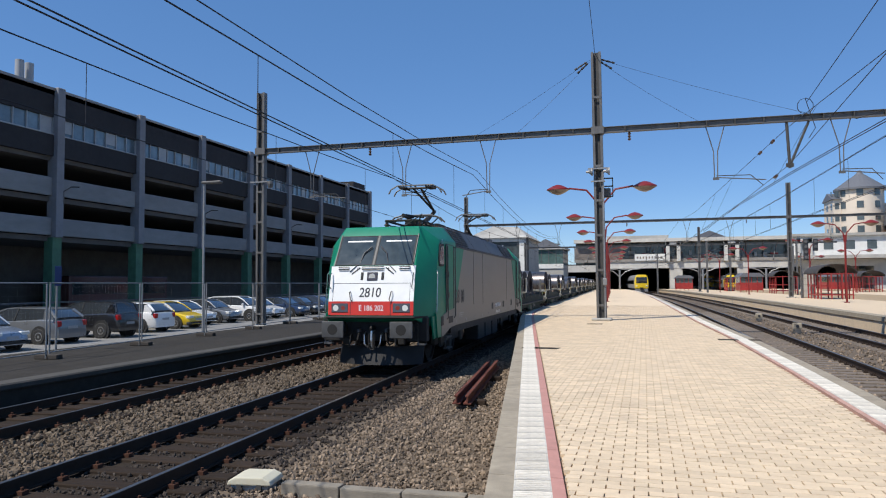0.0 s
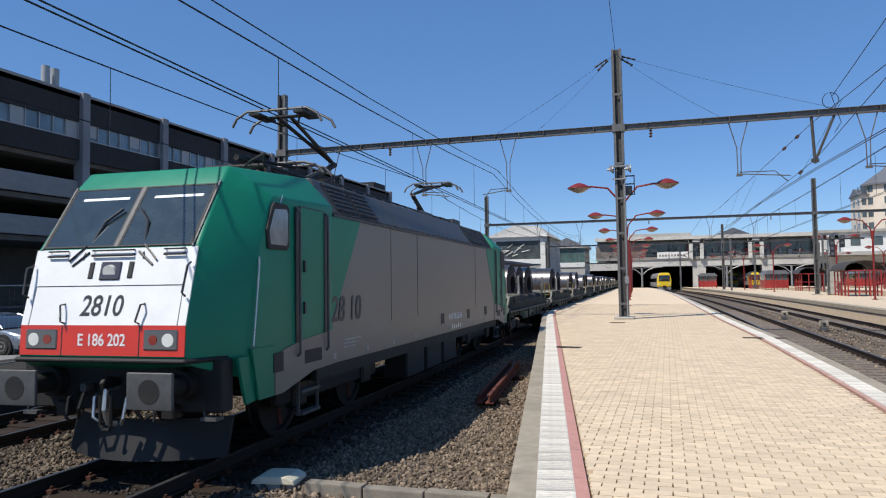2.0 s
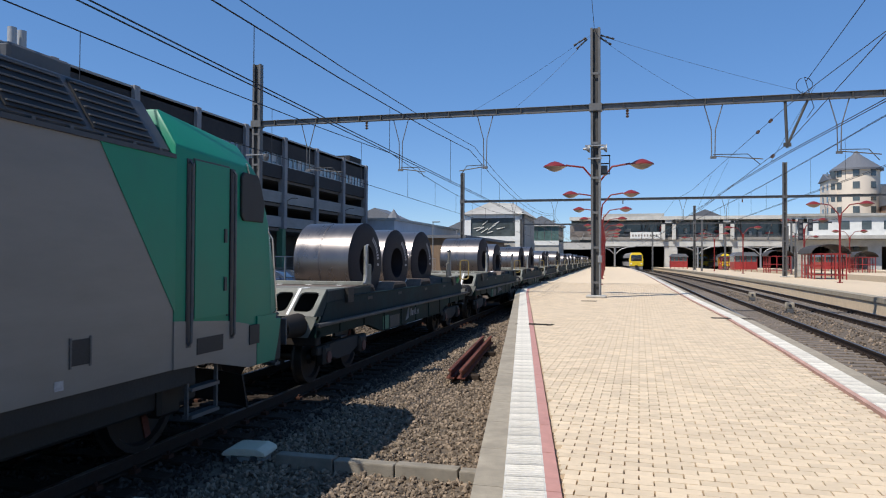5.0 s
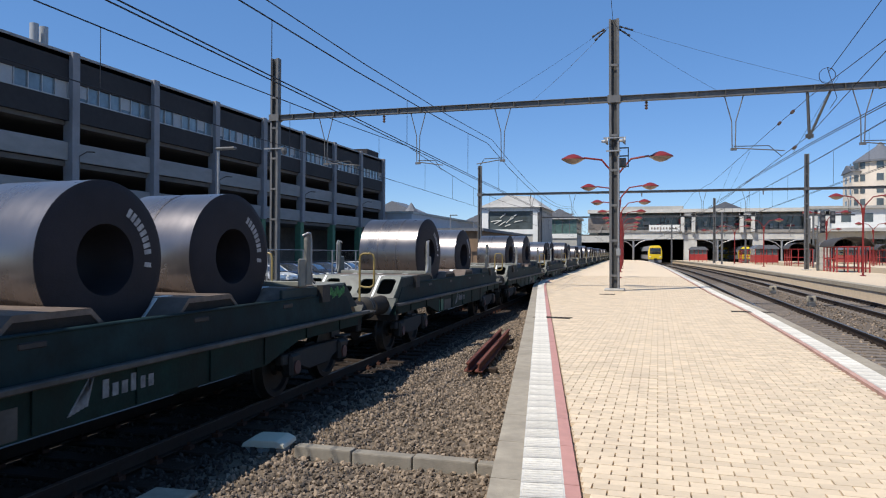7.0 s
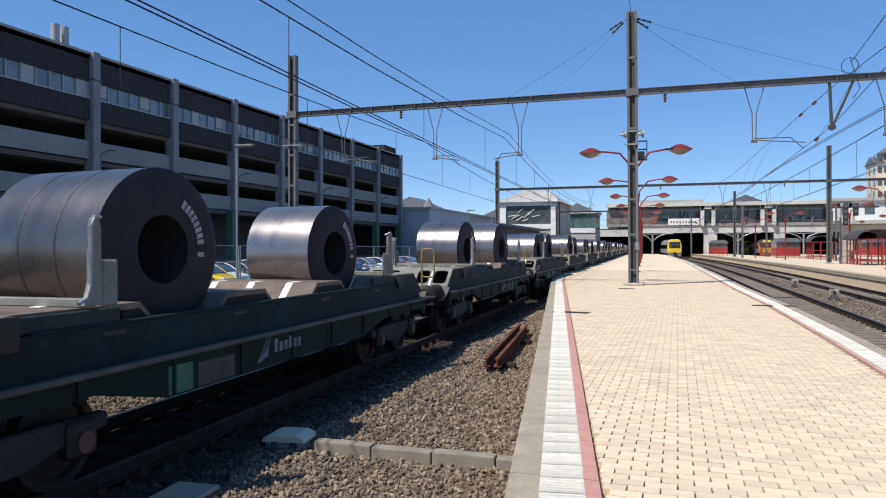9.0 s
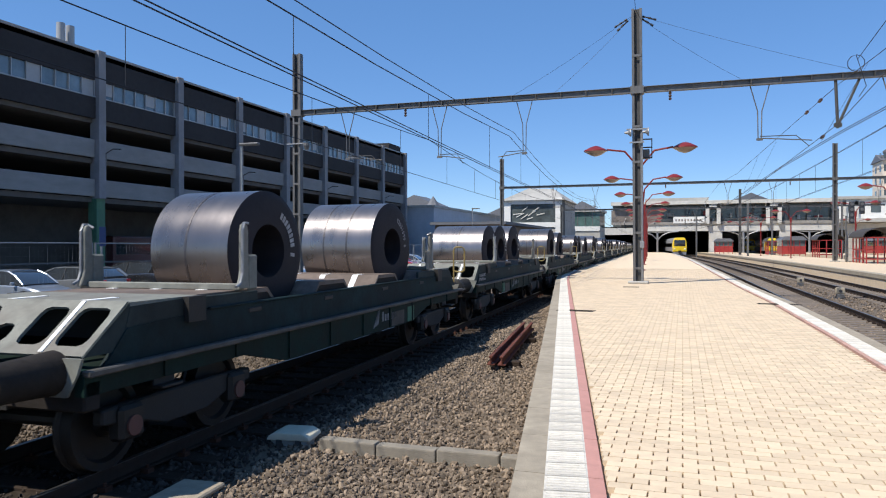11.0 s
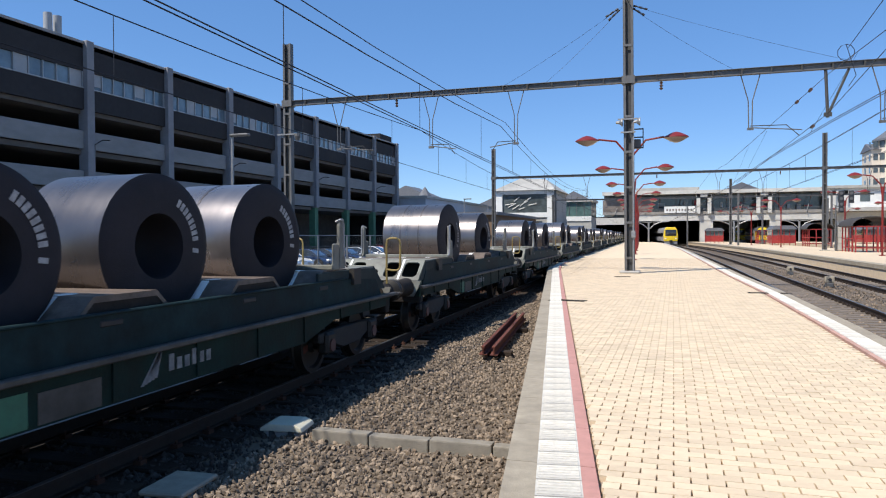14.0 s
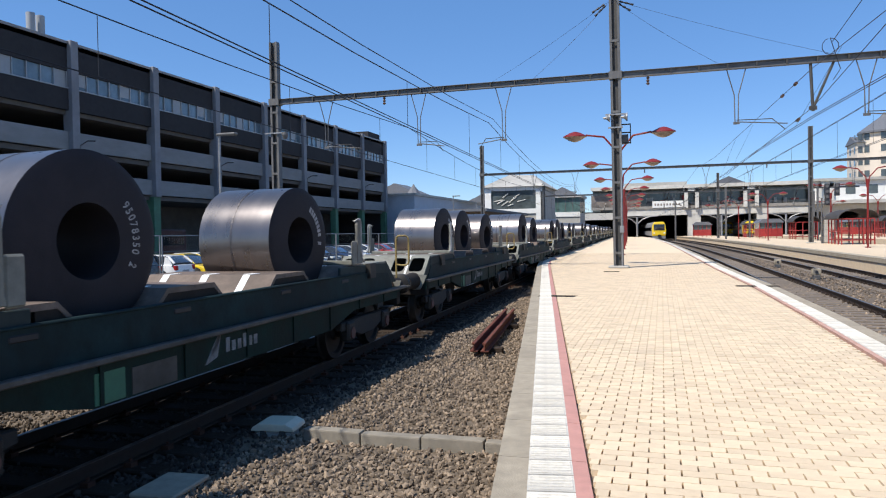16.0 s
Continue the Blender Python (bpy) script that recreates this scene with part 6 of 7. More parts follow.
def build_wires():
    sup = (-33, 31.5, 79, 128, 184)
    build_catenary(track_main, -0.3, 5.22, 7.1, "contact and carrying wire over the goods track", sup, True, sag_by=0.95)
    build_catenary(track_left, 0.0, 5.3, 7.1, "contact and carrying wire over the old siding", sup, sag_by=0.72)
    build_catenary(track_r2, 0.0, 5.7, 7.5, "contact and carrying wire over the second track", sup, True, sag_by=0.12)
    # the platform track's wires swing across at the beam
    f = thing("overhead_line", "contact and carrying wires over the platform track", "overhead line", group="overhead lines")
    contact = [(6.6, -12, 5.6), (5.55, 8, 5.6), (5.0, 17, 5.6), (4.5, 24.5, 5.6), (4.05, 34.7, 5.6), (3.4, 65, 5.6), (2.2, 110, 5.6), (-1.0, 184, 5.6)]
    for o in (0.0, 0.10):
        part("contact_wire", wire([(x + o, y, z) for x, y, z in contact], 0.012), M["wire"], f)
    part("messenger_wire", wire([(6.45, -12, 6.6), (6.18, 5, 7.25), (5.93, 20, 7.92), (5.74, 31.5, 8.43), (4.0, 60, 7.75), (3.5, 79, 8.5), (2.2, 110, 7.2), (-1.0, 184, 8.0)], 0.013), M["wire"], f)
    part("messenger_wire", wire([(6.4, -12, 10.3), (6.13, 8, 8.85), (5.93, 20, 7.85), (5.74, 31.5, 6.89), (4.9, 40, 6.27), (4.2, 55, 5.8)], 0.013), M["wire"], f)
    for y, x, z in ((34.0, 5.58, 8.36), (36.5, 5.43, 8.3), (33.6, 5.6, 6.75)):
        part("insulator", rods(0.07, (x, y, z), (x - 0.02, y + 0.3, z - 0.02), seg=8), M["insul"], f)
    for y, x0, x1, z1 in ((27.0, 4.4, 5.82, 8.2), (44.0, 3.85, 4.98, 8.0), (50.0, 3.72, 4.6, 7.9)):
        part("dropper", wire([(x0, y, 5.6), (x1, y, z1)], 0.006), M["wire"], f)
    part("jumper_loop", wire([(6.35 + 0.3 * math.sin(a), 31.3, 9.2 + 0.32 * math.cos(a)) for a in [k * math.pi / 5 for k in range(11)]] + [(6.7, 31.3, 8.3), (6.45, 31.3, 7.9)], 0.015), M["wire"], f)
    vb = thing("beam_bracket", "dark V-shaped steel bracket below the beam", "bracket")
    part("post", rods(0.06, (5.68, 31.5, 8.62), (5.76, 31.5, 6.75), seg=8), M["mast_dark"], vb)
    part("strut", rods(0.05, (6.5, 31.5, 8.62), (5.76, 31.5, 6.85), seg=8), M["mast_dark"], vb)
    part("clamp", boxes((5.62, 5.9, 31.44, 31.56, 6.80, 6.95)), M["mast_dark"], vb)
    f = thing("guy_wire", "thin guy wires from the mast head to the beam", "guy wire")
    for x, z in ((-7.6, 8.72), (-5.6, 8.72), (2.6, 8.72), (7.2, 8.72)):
        part("wire", wire(sag((-1.95, 31.5, 12.0), (x, 31.5, z), 0.12), 0.006), M["wire"], f)
        a, d = Vector((-1.95, 31.5, 12.0)), (Vector((x, 31.5, z)) - Vector((-1.95, 31.5, 12.0))).normalized()
        for k in range(5):
            part("insulator", rods(0.025 if k % 2 else 0.045, a + d * (0.35 + k * 0.12), a + d * (0.47 + k * 0.12), seg=8), M["wire"], f)
    f = thing("earth_wire", "earth wire running overhead from the mast top", "overhead line", group="overhead lines")
    part("wire", wire(sag((-1.9, 31.5, 12.2), (-0.4, -10, 12.6), 0.5), 0.012), M["wire"], f)
    f = thing("crossing_wire", "steep feeder wires crossing the tracks", "overhead line", group="overhead lines")
    part("wire", wire(sag((6.46, 31.5, 9.42), (6.24, 8.0, 10.72), 0.02), 0.014), M["wire"], f)
    part("wire", wire(sag((8.2, 31.5, 8.6), (19.0, 9.0, 9.0), 0.2), 0.014), M["wire"], f)


def build_mast_fittings():
    b = thing("loudspeaker_bracket", "white double loudspeaker on a mast bracket", "loudspeaker", pose(-1.84, 31.32, 7.0))
    part("bracket", boxes((-0.42, 0.42, -0.04, 0.04, 0.06, 0.12), (-0.30, 0.30, -0.08, 0.0, -0.5, -0.44)), M["mesh_steel"], b)
    for s in (-1, 1):
        part("loudspeaker", lathe(bmesh.new(), [(-0.14, 0.05), (0.0, 0.07), (0.10, 0.17), (0.14, 0.18)], "x", 12), M["mesh_steel"], b).location = (s * 0.36, -0.05, -0.05)
    c = thing("mast_switch", "grey lattice switch box high on the mast", "switch box", pose(-1.55, 31.9, 5.9))
    part("box", bevel(boxes((-0.2, 0.2, 0, 0.3, 0, 0.4)), 0.02), M["mast"], c)
    for z in (0.0, 0.45, 0.8):
        part("bar", boxes((-0.32, 0.32, -0.03, 0.03, z, z + 0.05)), M["mast_dark"], c)
    for x in (-0.32, 0.28):
        part("bar", boxes((x, x + 0.04, -0.03, 0.03, 0, 0.85)), M["mast_dark"], c)
    d = thing("mast_conduit", "grey cable conduit running up the mast", "conduit", pose(-1.62, 31.34, PLAT))
    part("pipe", rods(0.03, (0, 0, 0.1), (0, 0, 6.4), seg=6), M["mesh_steel"], d)
    part("box", bevel(boxes((-0.09, 0.09, -0.1, 0.02, 1.5, 1.8)), 0.02), M["mesh_steel"], d)
    e = thing("mast_floodlight", "small lamp on a bracket of the far mast", "floodlight", pose(-18.15, 31.3, 7.2))
    part("arm", boxes((-0.5, 0.6, -0.03, 0.03, 0, 0.06)), M["mesh_steel"], e)
    part("lamp", lathe(bmesh.new(), [(-0.18, 0.10), (0.0, 0.16), (0.14, 0.15)], "z", 10), M["mast"], e).location = (0.6, 0, -0.1)


# ---- platform lamps ----
def build_lamp_post(x, y, z, group, h=6.0, span=1.95):
    p = thing("platform_lamp", "red two-armed platform lamp with pale shades", "lamp post", pose(x, y, z), group=group)
    part("pole", rods(0.075, (0, 0, 0), (0, 0, h - 0.9), seg=10), M["lamp_red"], p, soft=True)
    part("base", bevel(boxes((-0.18, 0.18, -0.18, 0.18, 0, 0.06)), 0.02), M["lamp_red"], p)
    for s in (-1, 1):
        part("arm", rods(0.045, (s * 0.05, 0, h - 1.5), (s * 0.12, 0, h - 0.75), (s * 0.65, 0, h - 0.12), (s * (span - 0.5), 0, h), seg=8), M["lamp_red"], p, soft=True)
        hd = part("lamp_head", lathe(bmesh.new(), [(0.02, 0.47), (0.08, 0.46), (0.26, 0.20), (0.32, 0.05)], "z", 16), M["lamp_red"], p, "red lamp cap", True)
        hd.location = (s * span, 0, h - 0.08)
        hd.scale = (1.15, 0.85, 0.85)
        part("diffuser", lathe(bmesh.new(), [(-0.24, 0.06), (-0.17, 0.22), (0.02, 0.45)], "z", 16), M["lamp_glass"], hd, "milky white shade", True)
    return p


# ---- station ----
M["station_white"] = mat("white_station_render", (0.72, 0.71, 0.67), 0.8, scale=1, vary=0.12, stain=0.2)
M["station_grey"] = mat("grey_station_concrete", (0.42, 0.40, 0.36), 0.8, scale=0.8, vary=0.2, stain=0.35)
M["station_pale"] = mat("pale_station_concrete", (0.55, 0.53, 0.48), 0.8, scale=0.8, vary=0.2, stain=0.45, stain_col=(0.30, 0.28, 0.25))
M["station_band"] = mat("brown_glazing_band", (0.22, 0.18, 0.15), 0.4, scale=0.6, vary=0.5, stain=0.4)
M["station_glass"] = mat("station_glazing", (0.085, 0.10, 0.10), 0.15, scale=0.4, vary=0.5, coat=0.6)
# Near-black concrete: the gloom under the deck is set in the colour.
M["station_dark"] = mat("shaded_underpass", (0.035, 0.033, 0.032), 0.9, scale=1, vary=0.3)
M["apart"] = mat("cream_apartment_render", (0.68, 0.58, 0.47), 0.8, scale=0.5, vary=0.08, stain=0.1)
M["apart_white"] = mat("white_apartment_render", (0.78, 0.77, 0.73), 0.8, scale=0.5, vary=0.08, stain=0.1)
M["slate"] = mat("grey_slate_roof", (0.13, 0.135, 0.15), 0.6, scale=3, vary=0.25)
M["brickred"] = mat("orange_brick", (0.30, 0.19, 0.13), 0.85, scale=3, vary=0.2)
M["train_yellow"] = mat("yellow_train_front", (0.75, 0.52, 0.02), 0.4, scale=3, vary=0.08)
M["train_dark"] = mat("train_window_black", (0.02, 0.022, 0.025), 0.1, scale=3, vary=0.1, coat=1.0)
M["train_grey"] = mat("grey_train_side", (0.20, 0.20, 0.21), 0.5, scale=3, vary=0.1)
SY = 185.0


def build_station():
    b = thing("station_bridge", "concrete station hall built across the tracks", "station building")
    x0, x1 = -32, 78
    part("deck_beam", boxes((-10, x1, SY - 1.0, SY, 5.7, 7.3)), M["station_pale"], b, "long concrete deck beam")
    part("deck_beam", boxes((x0, -10, SY - 1.0, SY, 4.9, 6.6)), M["station_pale"], b, "lower concrete beam over the goods track")
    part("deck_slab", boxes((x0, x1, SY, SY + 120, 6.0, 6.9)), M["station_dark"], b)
    part("parapet", boxes((-17, x1, SY - 1.25, SY - 1.05, 7.3, 8.0)), M["concrete_dark"], b, "grey parapet of the hall deck")
    for z in (8.25, 8.55):
        part("parapet_rail", boxes((-17, x1, SY - 1.3, SY - 1.2, z, z + 0.08)), M["mast"], b)
    part("roof", bevel(boxes((-17, 33, SY - 2.2, SY + 26, 12.2, 12.9)), 0.05), M["station_grey"], b, "flat grey concrete roof")
    part("roof_edge", boxes((-17, 33, SY - 2.4, SY - 2.2, 12.15, 13.0)), M["station_pale"], b)
    part("hall_wall", boxes((-17, 33, SY + 3.0, SY + 3.3, 6.9, 12.2)), M["station_glass"], b, "dark glazed hall front")
    part("hall_band", boxes((-17, -5, SY - 0.9, SY - 0.6, 8.0, 11.0)), M["station_band"], b, "brownish glazed front of the left hall bay")
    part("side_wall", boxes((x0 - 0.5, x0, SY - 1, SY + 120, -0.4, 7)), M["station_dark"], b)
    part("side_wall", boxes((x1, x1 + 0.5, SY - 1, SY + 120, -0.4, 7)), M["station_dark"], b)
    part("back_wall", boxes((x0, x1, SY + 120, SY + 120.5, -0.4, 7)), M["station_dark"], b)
    part("roof_house", boxes((-9, 6, SY + 2, SY + 16, 12.9, 14.0)), M["station_grey"], b)
    for x in [-15 + 3.9 * i for i in range(12)]:
        part("hall_mullion", boxes((x - 0.14, x + 0.14, SY + 2.7, SY + 3.0, 6.9, 12.2)), M["mast"], b)
    rnd = random.Random(5)
    for i in range(26):
        x = -4 + i * 1.35 + rnd.uniform(-1, 1)
        z = rnd.uniform(7.4, 9.6)
        part("hall_fitting", boxes((x, x + rnd.uniform(0.5, 2.0), SY + 1.6, SY + 1.9, z, z + rnd.uniform(0.3, 1.2))), M[rnd.choice(["station_pale", "mast", "station_band", "red_steel", "station_grey"])], b)
    for i in range(7):
        x = -14 + i * 7.2
        part("roof_strut", rods(0.10, (x, SY - 1.6, 7.4), (x + 1.6, SY + 0.6, 12.2), seg=6), M["mast"], b)
    for x, w in ((-9.6, 1.2), (7.5, 1.5), (22.7, 1.2), (37.0, 1.4), (52, 1.4)):
        part("pier", boxes((x - w, x + w, SY - 0.9, SY + 6, -0.3, 5.7)), M["station_pale"], b, "pale concrete pier")
    for x in (6.9, 20.2, 36.0):
        for o in (-1.25, 1.25):
            part("portal_leg", boxes((x + o - 0.42, x + o + 0.42, SY - 2.1, SY - 1.3, 7.3, 12.1)), M["station_pale"], b, "pale portal frame leg")
        part("portal_head", boxes((x - 1.8, x + 1.8, SY - 2.1, SY - 1.3, 11.2, 12.1)), M["station_pale"], b)
    part("banner", boxes((-2.2, 5.0, SY - 1.36, SY - 1.31, 7.6, 9.2)), M["station_white"], b, "white board with grey unreadable lettering bars")
    for i in range(9):
        part("lettering_bar", boxes((-1.7 + i * 0.7, -1.35 + i * 0.7, SY - 1.39, SY - 1.362, 8.1, 8.6)), M["station_band"], b)
    for x in (-9.6, 7.5, 22.7, 37, 52):
        for k in range(1, 8):
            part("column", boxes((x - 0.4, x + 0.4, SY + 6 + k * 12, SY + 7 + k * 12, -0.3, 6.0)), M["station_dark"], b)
    # arched steel canopy frames at the platform ends
    for x, y in ((-5.5, 172.0), (12.5, 168.0), (26.0, 172.0)):
        f = thing("canopy_frame", "grey arched steel canopy frame at the platform end", "canopy", pose(x, y, PLAT), group="canopy frames")
        part("post", rods(0.22, (0, 0, 0), (0, 0, 4.6), seg=8), M["mesh_steel"], f)
        for s in (-1, 1):
            part("arch", rods(0.12, (s * 0.1, 0, 3.0), (s * 1.2, 0, 4.1), (s * 2.8, 0, 4.7), (s * 4.6, 0, 4.8), seg=6), M["mesh_steel"], f)
            part("tie", rods(0.07, (s * 0.1, 0, 4.6), (s * 4.6, 0, 4.9), seg=6), M["mesh_steel"], f)
    for x, y, h in ((9.4, 118, 8.6), (14.5, 134, 9.0), (2.4, 140, 7.5), (24.0, 128, 9.0), (27.5, 150, 9.0)):
        f = thing("catenary_mast", "thin grey steel mast before the station hall", "catenary mast", pose(x, y, 0), group="catenary masts")
        part("post", boxes((-0.14, 0.14, -0.14, 0.14, 0, h)), M["mast"], f)
        part("bracket", rods(0.05, (0, 0, 5.8), (1.9, 0, 6.2), seg=6), M["mast"], f)
        part("bracket", rods(0.05, (0, 0, 7.0), (1.9, 0, 6.2), seg=6), M["mast"], f)
    # glass pavilion
    p = thing("glass_pavilion", "white framed pavilion with a glazed front and hipped roof", "pavilion", pose(-26.3, 136.0, 0))
    part("plinth", boxes((-5.4, 5.4, -5, 12, -0.3, 5.6)), M["station_grey"], p)
    part("frame", boxes((-5.4, -4.2, -5.2, -4.8, 5.6, 10.6), (4.2, 5.4, -5.2, -4.8, 2.6, 11.0), (-4.2, 4.2, -5.2, -4.8, 9.9, 10.6), (-4.2, 4.2, -5.2, -4.8, 5.6, 6.5)), M["station_white"], p, "white frame")
    part("glazing", boxes((-4.2, 4.2, -4.9, -4.85, 6.5, 9.9)), M["station_glass"], p, "dark reflecting glazing")
    rnd = random.Random(9)
    for i in range(9):
        xa, za = rnd.uniform(-3.8, 2.6), rnd.uniform(6.9, 9.0)
        part("bracing", rods(0.10, (xa, -4.95, za), (xa + rnd.uniform(0.8, 1.8), -4.95, za + rnd.uniform(0.2, 0.9)), seg=6), M["station_pale"], p, "pale slanting brace")
    part("side_wall", boxes((4.6, 5.3, -4.8, 12, 5.6, 10.6)), M["station_grey"], p)
    for i in range(3):
        part("gallery_bar", boxes((5.4, 5.6, -5.0 + i * 0.9, -4.8 + i * 0.9, 2.6, 11.0)), M["mast"], p)
    bm = bmesh.new()
    v = [bm.verts.new(c) for c in ((-6, -5.8, 10.6), (6, -5.8, 10.6), (6, 12.8, 10.6), (-6, 12.8, 10.6), (-2.2, 2, 13.4), (2.2, 5, 13.4))]
    for f in ((0, 1, 5, 4), (1, 2, 5), (2, 3, 4, 5), (3, 0, 4), (3, 2, 1, 0)):
        bm.faces.new([v[i] for i in f])
    part("roof", bm, M["station_grey"], p, "grey hipped roof")
    t = thing("station_annex", "low glazed annex with a green glass front", "station building", pose(-21.0, 158, 0))
    part("base", boxes((-4, 4, 0, 10, -0.3, 6.2)), M["station_grey"], t)
    part("beam", boxes((-4, 4, -0.2, 0, 5.4, 6.4)), M["station_white"], t)
    part("wall", boxes((-4, 4, 0, 10, 6.2, 9.6)), mat("green_glass_wall", (0.10, 0.17, 0.155), 0.2, scale=0.5, vary=0.5, coat=0.5), t)
    part("roof", boxes((-4.4, 4.4, -0.6, 10.6, 9.6, 10.1)), M["concrete"], t)
    for i in range(6):
        part("mullion", boxes((-4 + i * 1.6 - 0.06, -4 + i * 1.6 + 0.06, -0.1, 0, 6.2, 9.6)), M["mast"], t)
    part("roof_shed", slab(bmesh.new(), [(-3.5, 10.1), (3.5, 10.1), (0, 12.0)], "y", 1.0, 9.0), M["slate"], t)
    # buildings behind the car park
    w = thing("warehouse", "long low white warehouse with a flat roof", "building", pose(-43, 128, 0))
    part("wall", boxes((-12, 6, -22, 24, -0.3, 8.2)), mat("pale_blue_grey_render", (0.50, 0.52, 0.56), 0.8, scale=1, vary=0.1, stain=0.2), w)
    part("roof", boxes((-12.3, 6.3, -22.3, 24.3, 8.2, 8.6)), M["concrete"], w)
    part("turret", lathe(bmesh.new(), [(8.6, 1.2), (9.4, 1.2), (11.0, 0.05)], "z", 8), M["slate"], w).location = (1, -8, 0)
    w = thing("shed", "brown timber goods shed with a flat roof", "shed", pose(-29, 116, 0))
    part("wall", boxes((-5, 5, -18, 14, -0.3, 5.2)), mat("brown_boards", (0.20, 0.13, 0.08), 0.8, scale=2, vary=0.3, stretch=(1, 1, 0.2)), w)
    part("roof", boxes((-5.6, 5.6, -18.6, 14.6, 5.2, 5.6)), M["slate"], w)
    for i in range(8):
        part("window", boxes((5.0, 5.06, -16 + i * 3.8, -14 + i * 3.8, 2.2, 4.0)), M["station_glass"], w)


def build_unit(x, y, a, label, length=22.0):
    t = thing("passenger_train", label, "train", pose(x, y, 0, 0, 0, a), group="waiting passenger trains")
    sec = [(-1.4, 0.9), (-1.45, 2.2), (-1.3, 3.3), (-0.9, 3.85), (0.9, 3.85), (1.3, 3.3), (1.45, 2.2), (1.4, 0.9)]
    part("body", slab(bmesh.new(), sec, "y", 0.9, length), M["train_grey"], t)
    fr = slab(bmesh.new(), sec, "y", 0.0, 0.9)
    part("front", bevel(fr, 0.18, 3, 0.3), M["train_yellow"], t, "yellow cab front", True)
    part("windscreen", bevel(boxes((-1.12, 1.12, -0.06, 0.1, 2.05, 3.35)), 0.08, 2), M["train_dark"], t, "dark windscreen", True)
    part("skirt", bevel(boxes((-1.35, 1.35, 0.1, 0.6, 0.2, 0.95)), 0.08), M["train_grey"], t)
    part("coupler", boxes((-0.3, 0.3, -0.35, 0.1, 0.75, 1.15)), M["black"], t)
    for s in (-1, 1):
        part("headlight", bevel(boxes((s * 1.05 - 0.18, s * 1.05 + 0.18, -0.05, 0.1, 1.35, 1.6)), 0.04), M["lens"], t)
    for s in (-1, 1):
        part("window_band", boxes((s * 1.44 - 0.03, s * 1.44 + 0.03, 2.0, length - 1, 1.9, 2.7)), M["train_dark"], t)


def build_shelter(x, y, label, w=2.6, L=5.2):
    s = thing("platform_shelter", label, "shelter", pose(x, y, PLAT), group="platform shelters")
    for px in (-w / 2, w / 2):
        for i in range(5):
            part("post", boxes((px - 0.05, px + 0.05, -L / 2 + i * L / 4 - 0.05, -L / 2 + i * L / 4 + 0.05, 0, 2.3)), M["red_steel"], s)
        for z in (0.35, 1.15, 2.25):
            part("rail", boxes((px - 0.04, px + 0.04, -L / 2, L / 2, z, z + 0.09)), M["red_steel"], s)
    for py in (-L / 2, L / 2):
        for i in range(1, 3):
            part("post", boxes((-w / 2 + i * w / 3 - 0.05, -w / 2 + i * w / 3 + 0.05, py - 0.05, py + 0.05, 0, 2.3)), M["red_steel"], s)
        for z in (0.35, 1.15, 2.25):
            part("rail", boxes((-w / 2, w / 2, py - 0.04, py + 0.04, z, z + 0.09)), M["red_steel"], s)
    n = 10
    roof = []
    for i in range(n + 1):
        a = math.pi * i / n
        roof.append((-(w / 2 + 0.35) * math.cos(a), 2.34 + 0.85 * math.sin(a)))
    bm = bmesh.new()
    prev = None
    for px, pz in roof:
        r = [bm.verts.new((px, -L / 2 - 0.3, pz)), bm.verts.new((px, L / 2 + 0.3, pz)), bm.verts.new((px * 0.97, L / 2 + 0.3, pz - 0.05)), bm.verts.new((px * 0.97, -L / 2 - 0.3, pz - 0.05))]
        if prev:
            for i in range(4):
                j = (i + 1) % 4
                bm.faces.new((prev[i], prev[j], r[j], r[i]))
        else:
            bm.faces.new(r)
        prev = r
    bm.faces.new(prev[::-1])
    part("roof", bm, mat("smoked_roof_sheet", (0.065, 0.058, 0.052), 0.6, spec=0.2, scale=3, vary=0.3), s, "rounded smoked roof", True)
    part("bench", boxes((-0.25, 0.25, -L / 2 + 0.5, L / 2 - 0.5, 0.42, 0.48)), M["mast"], s)
    return s


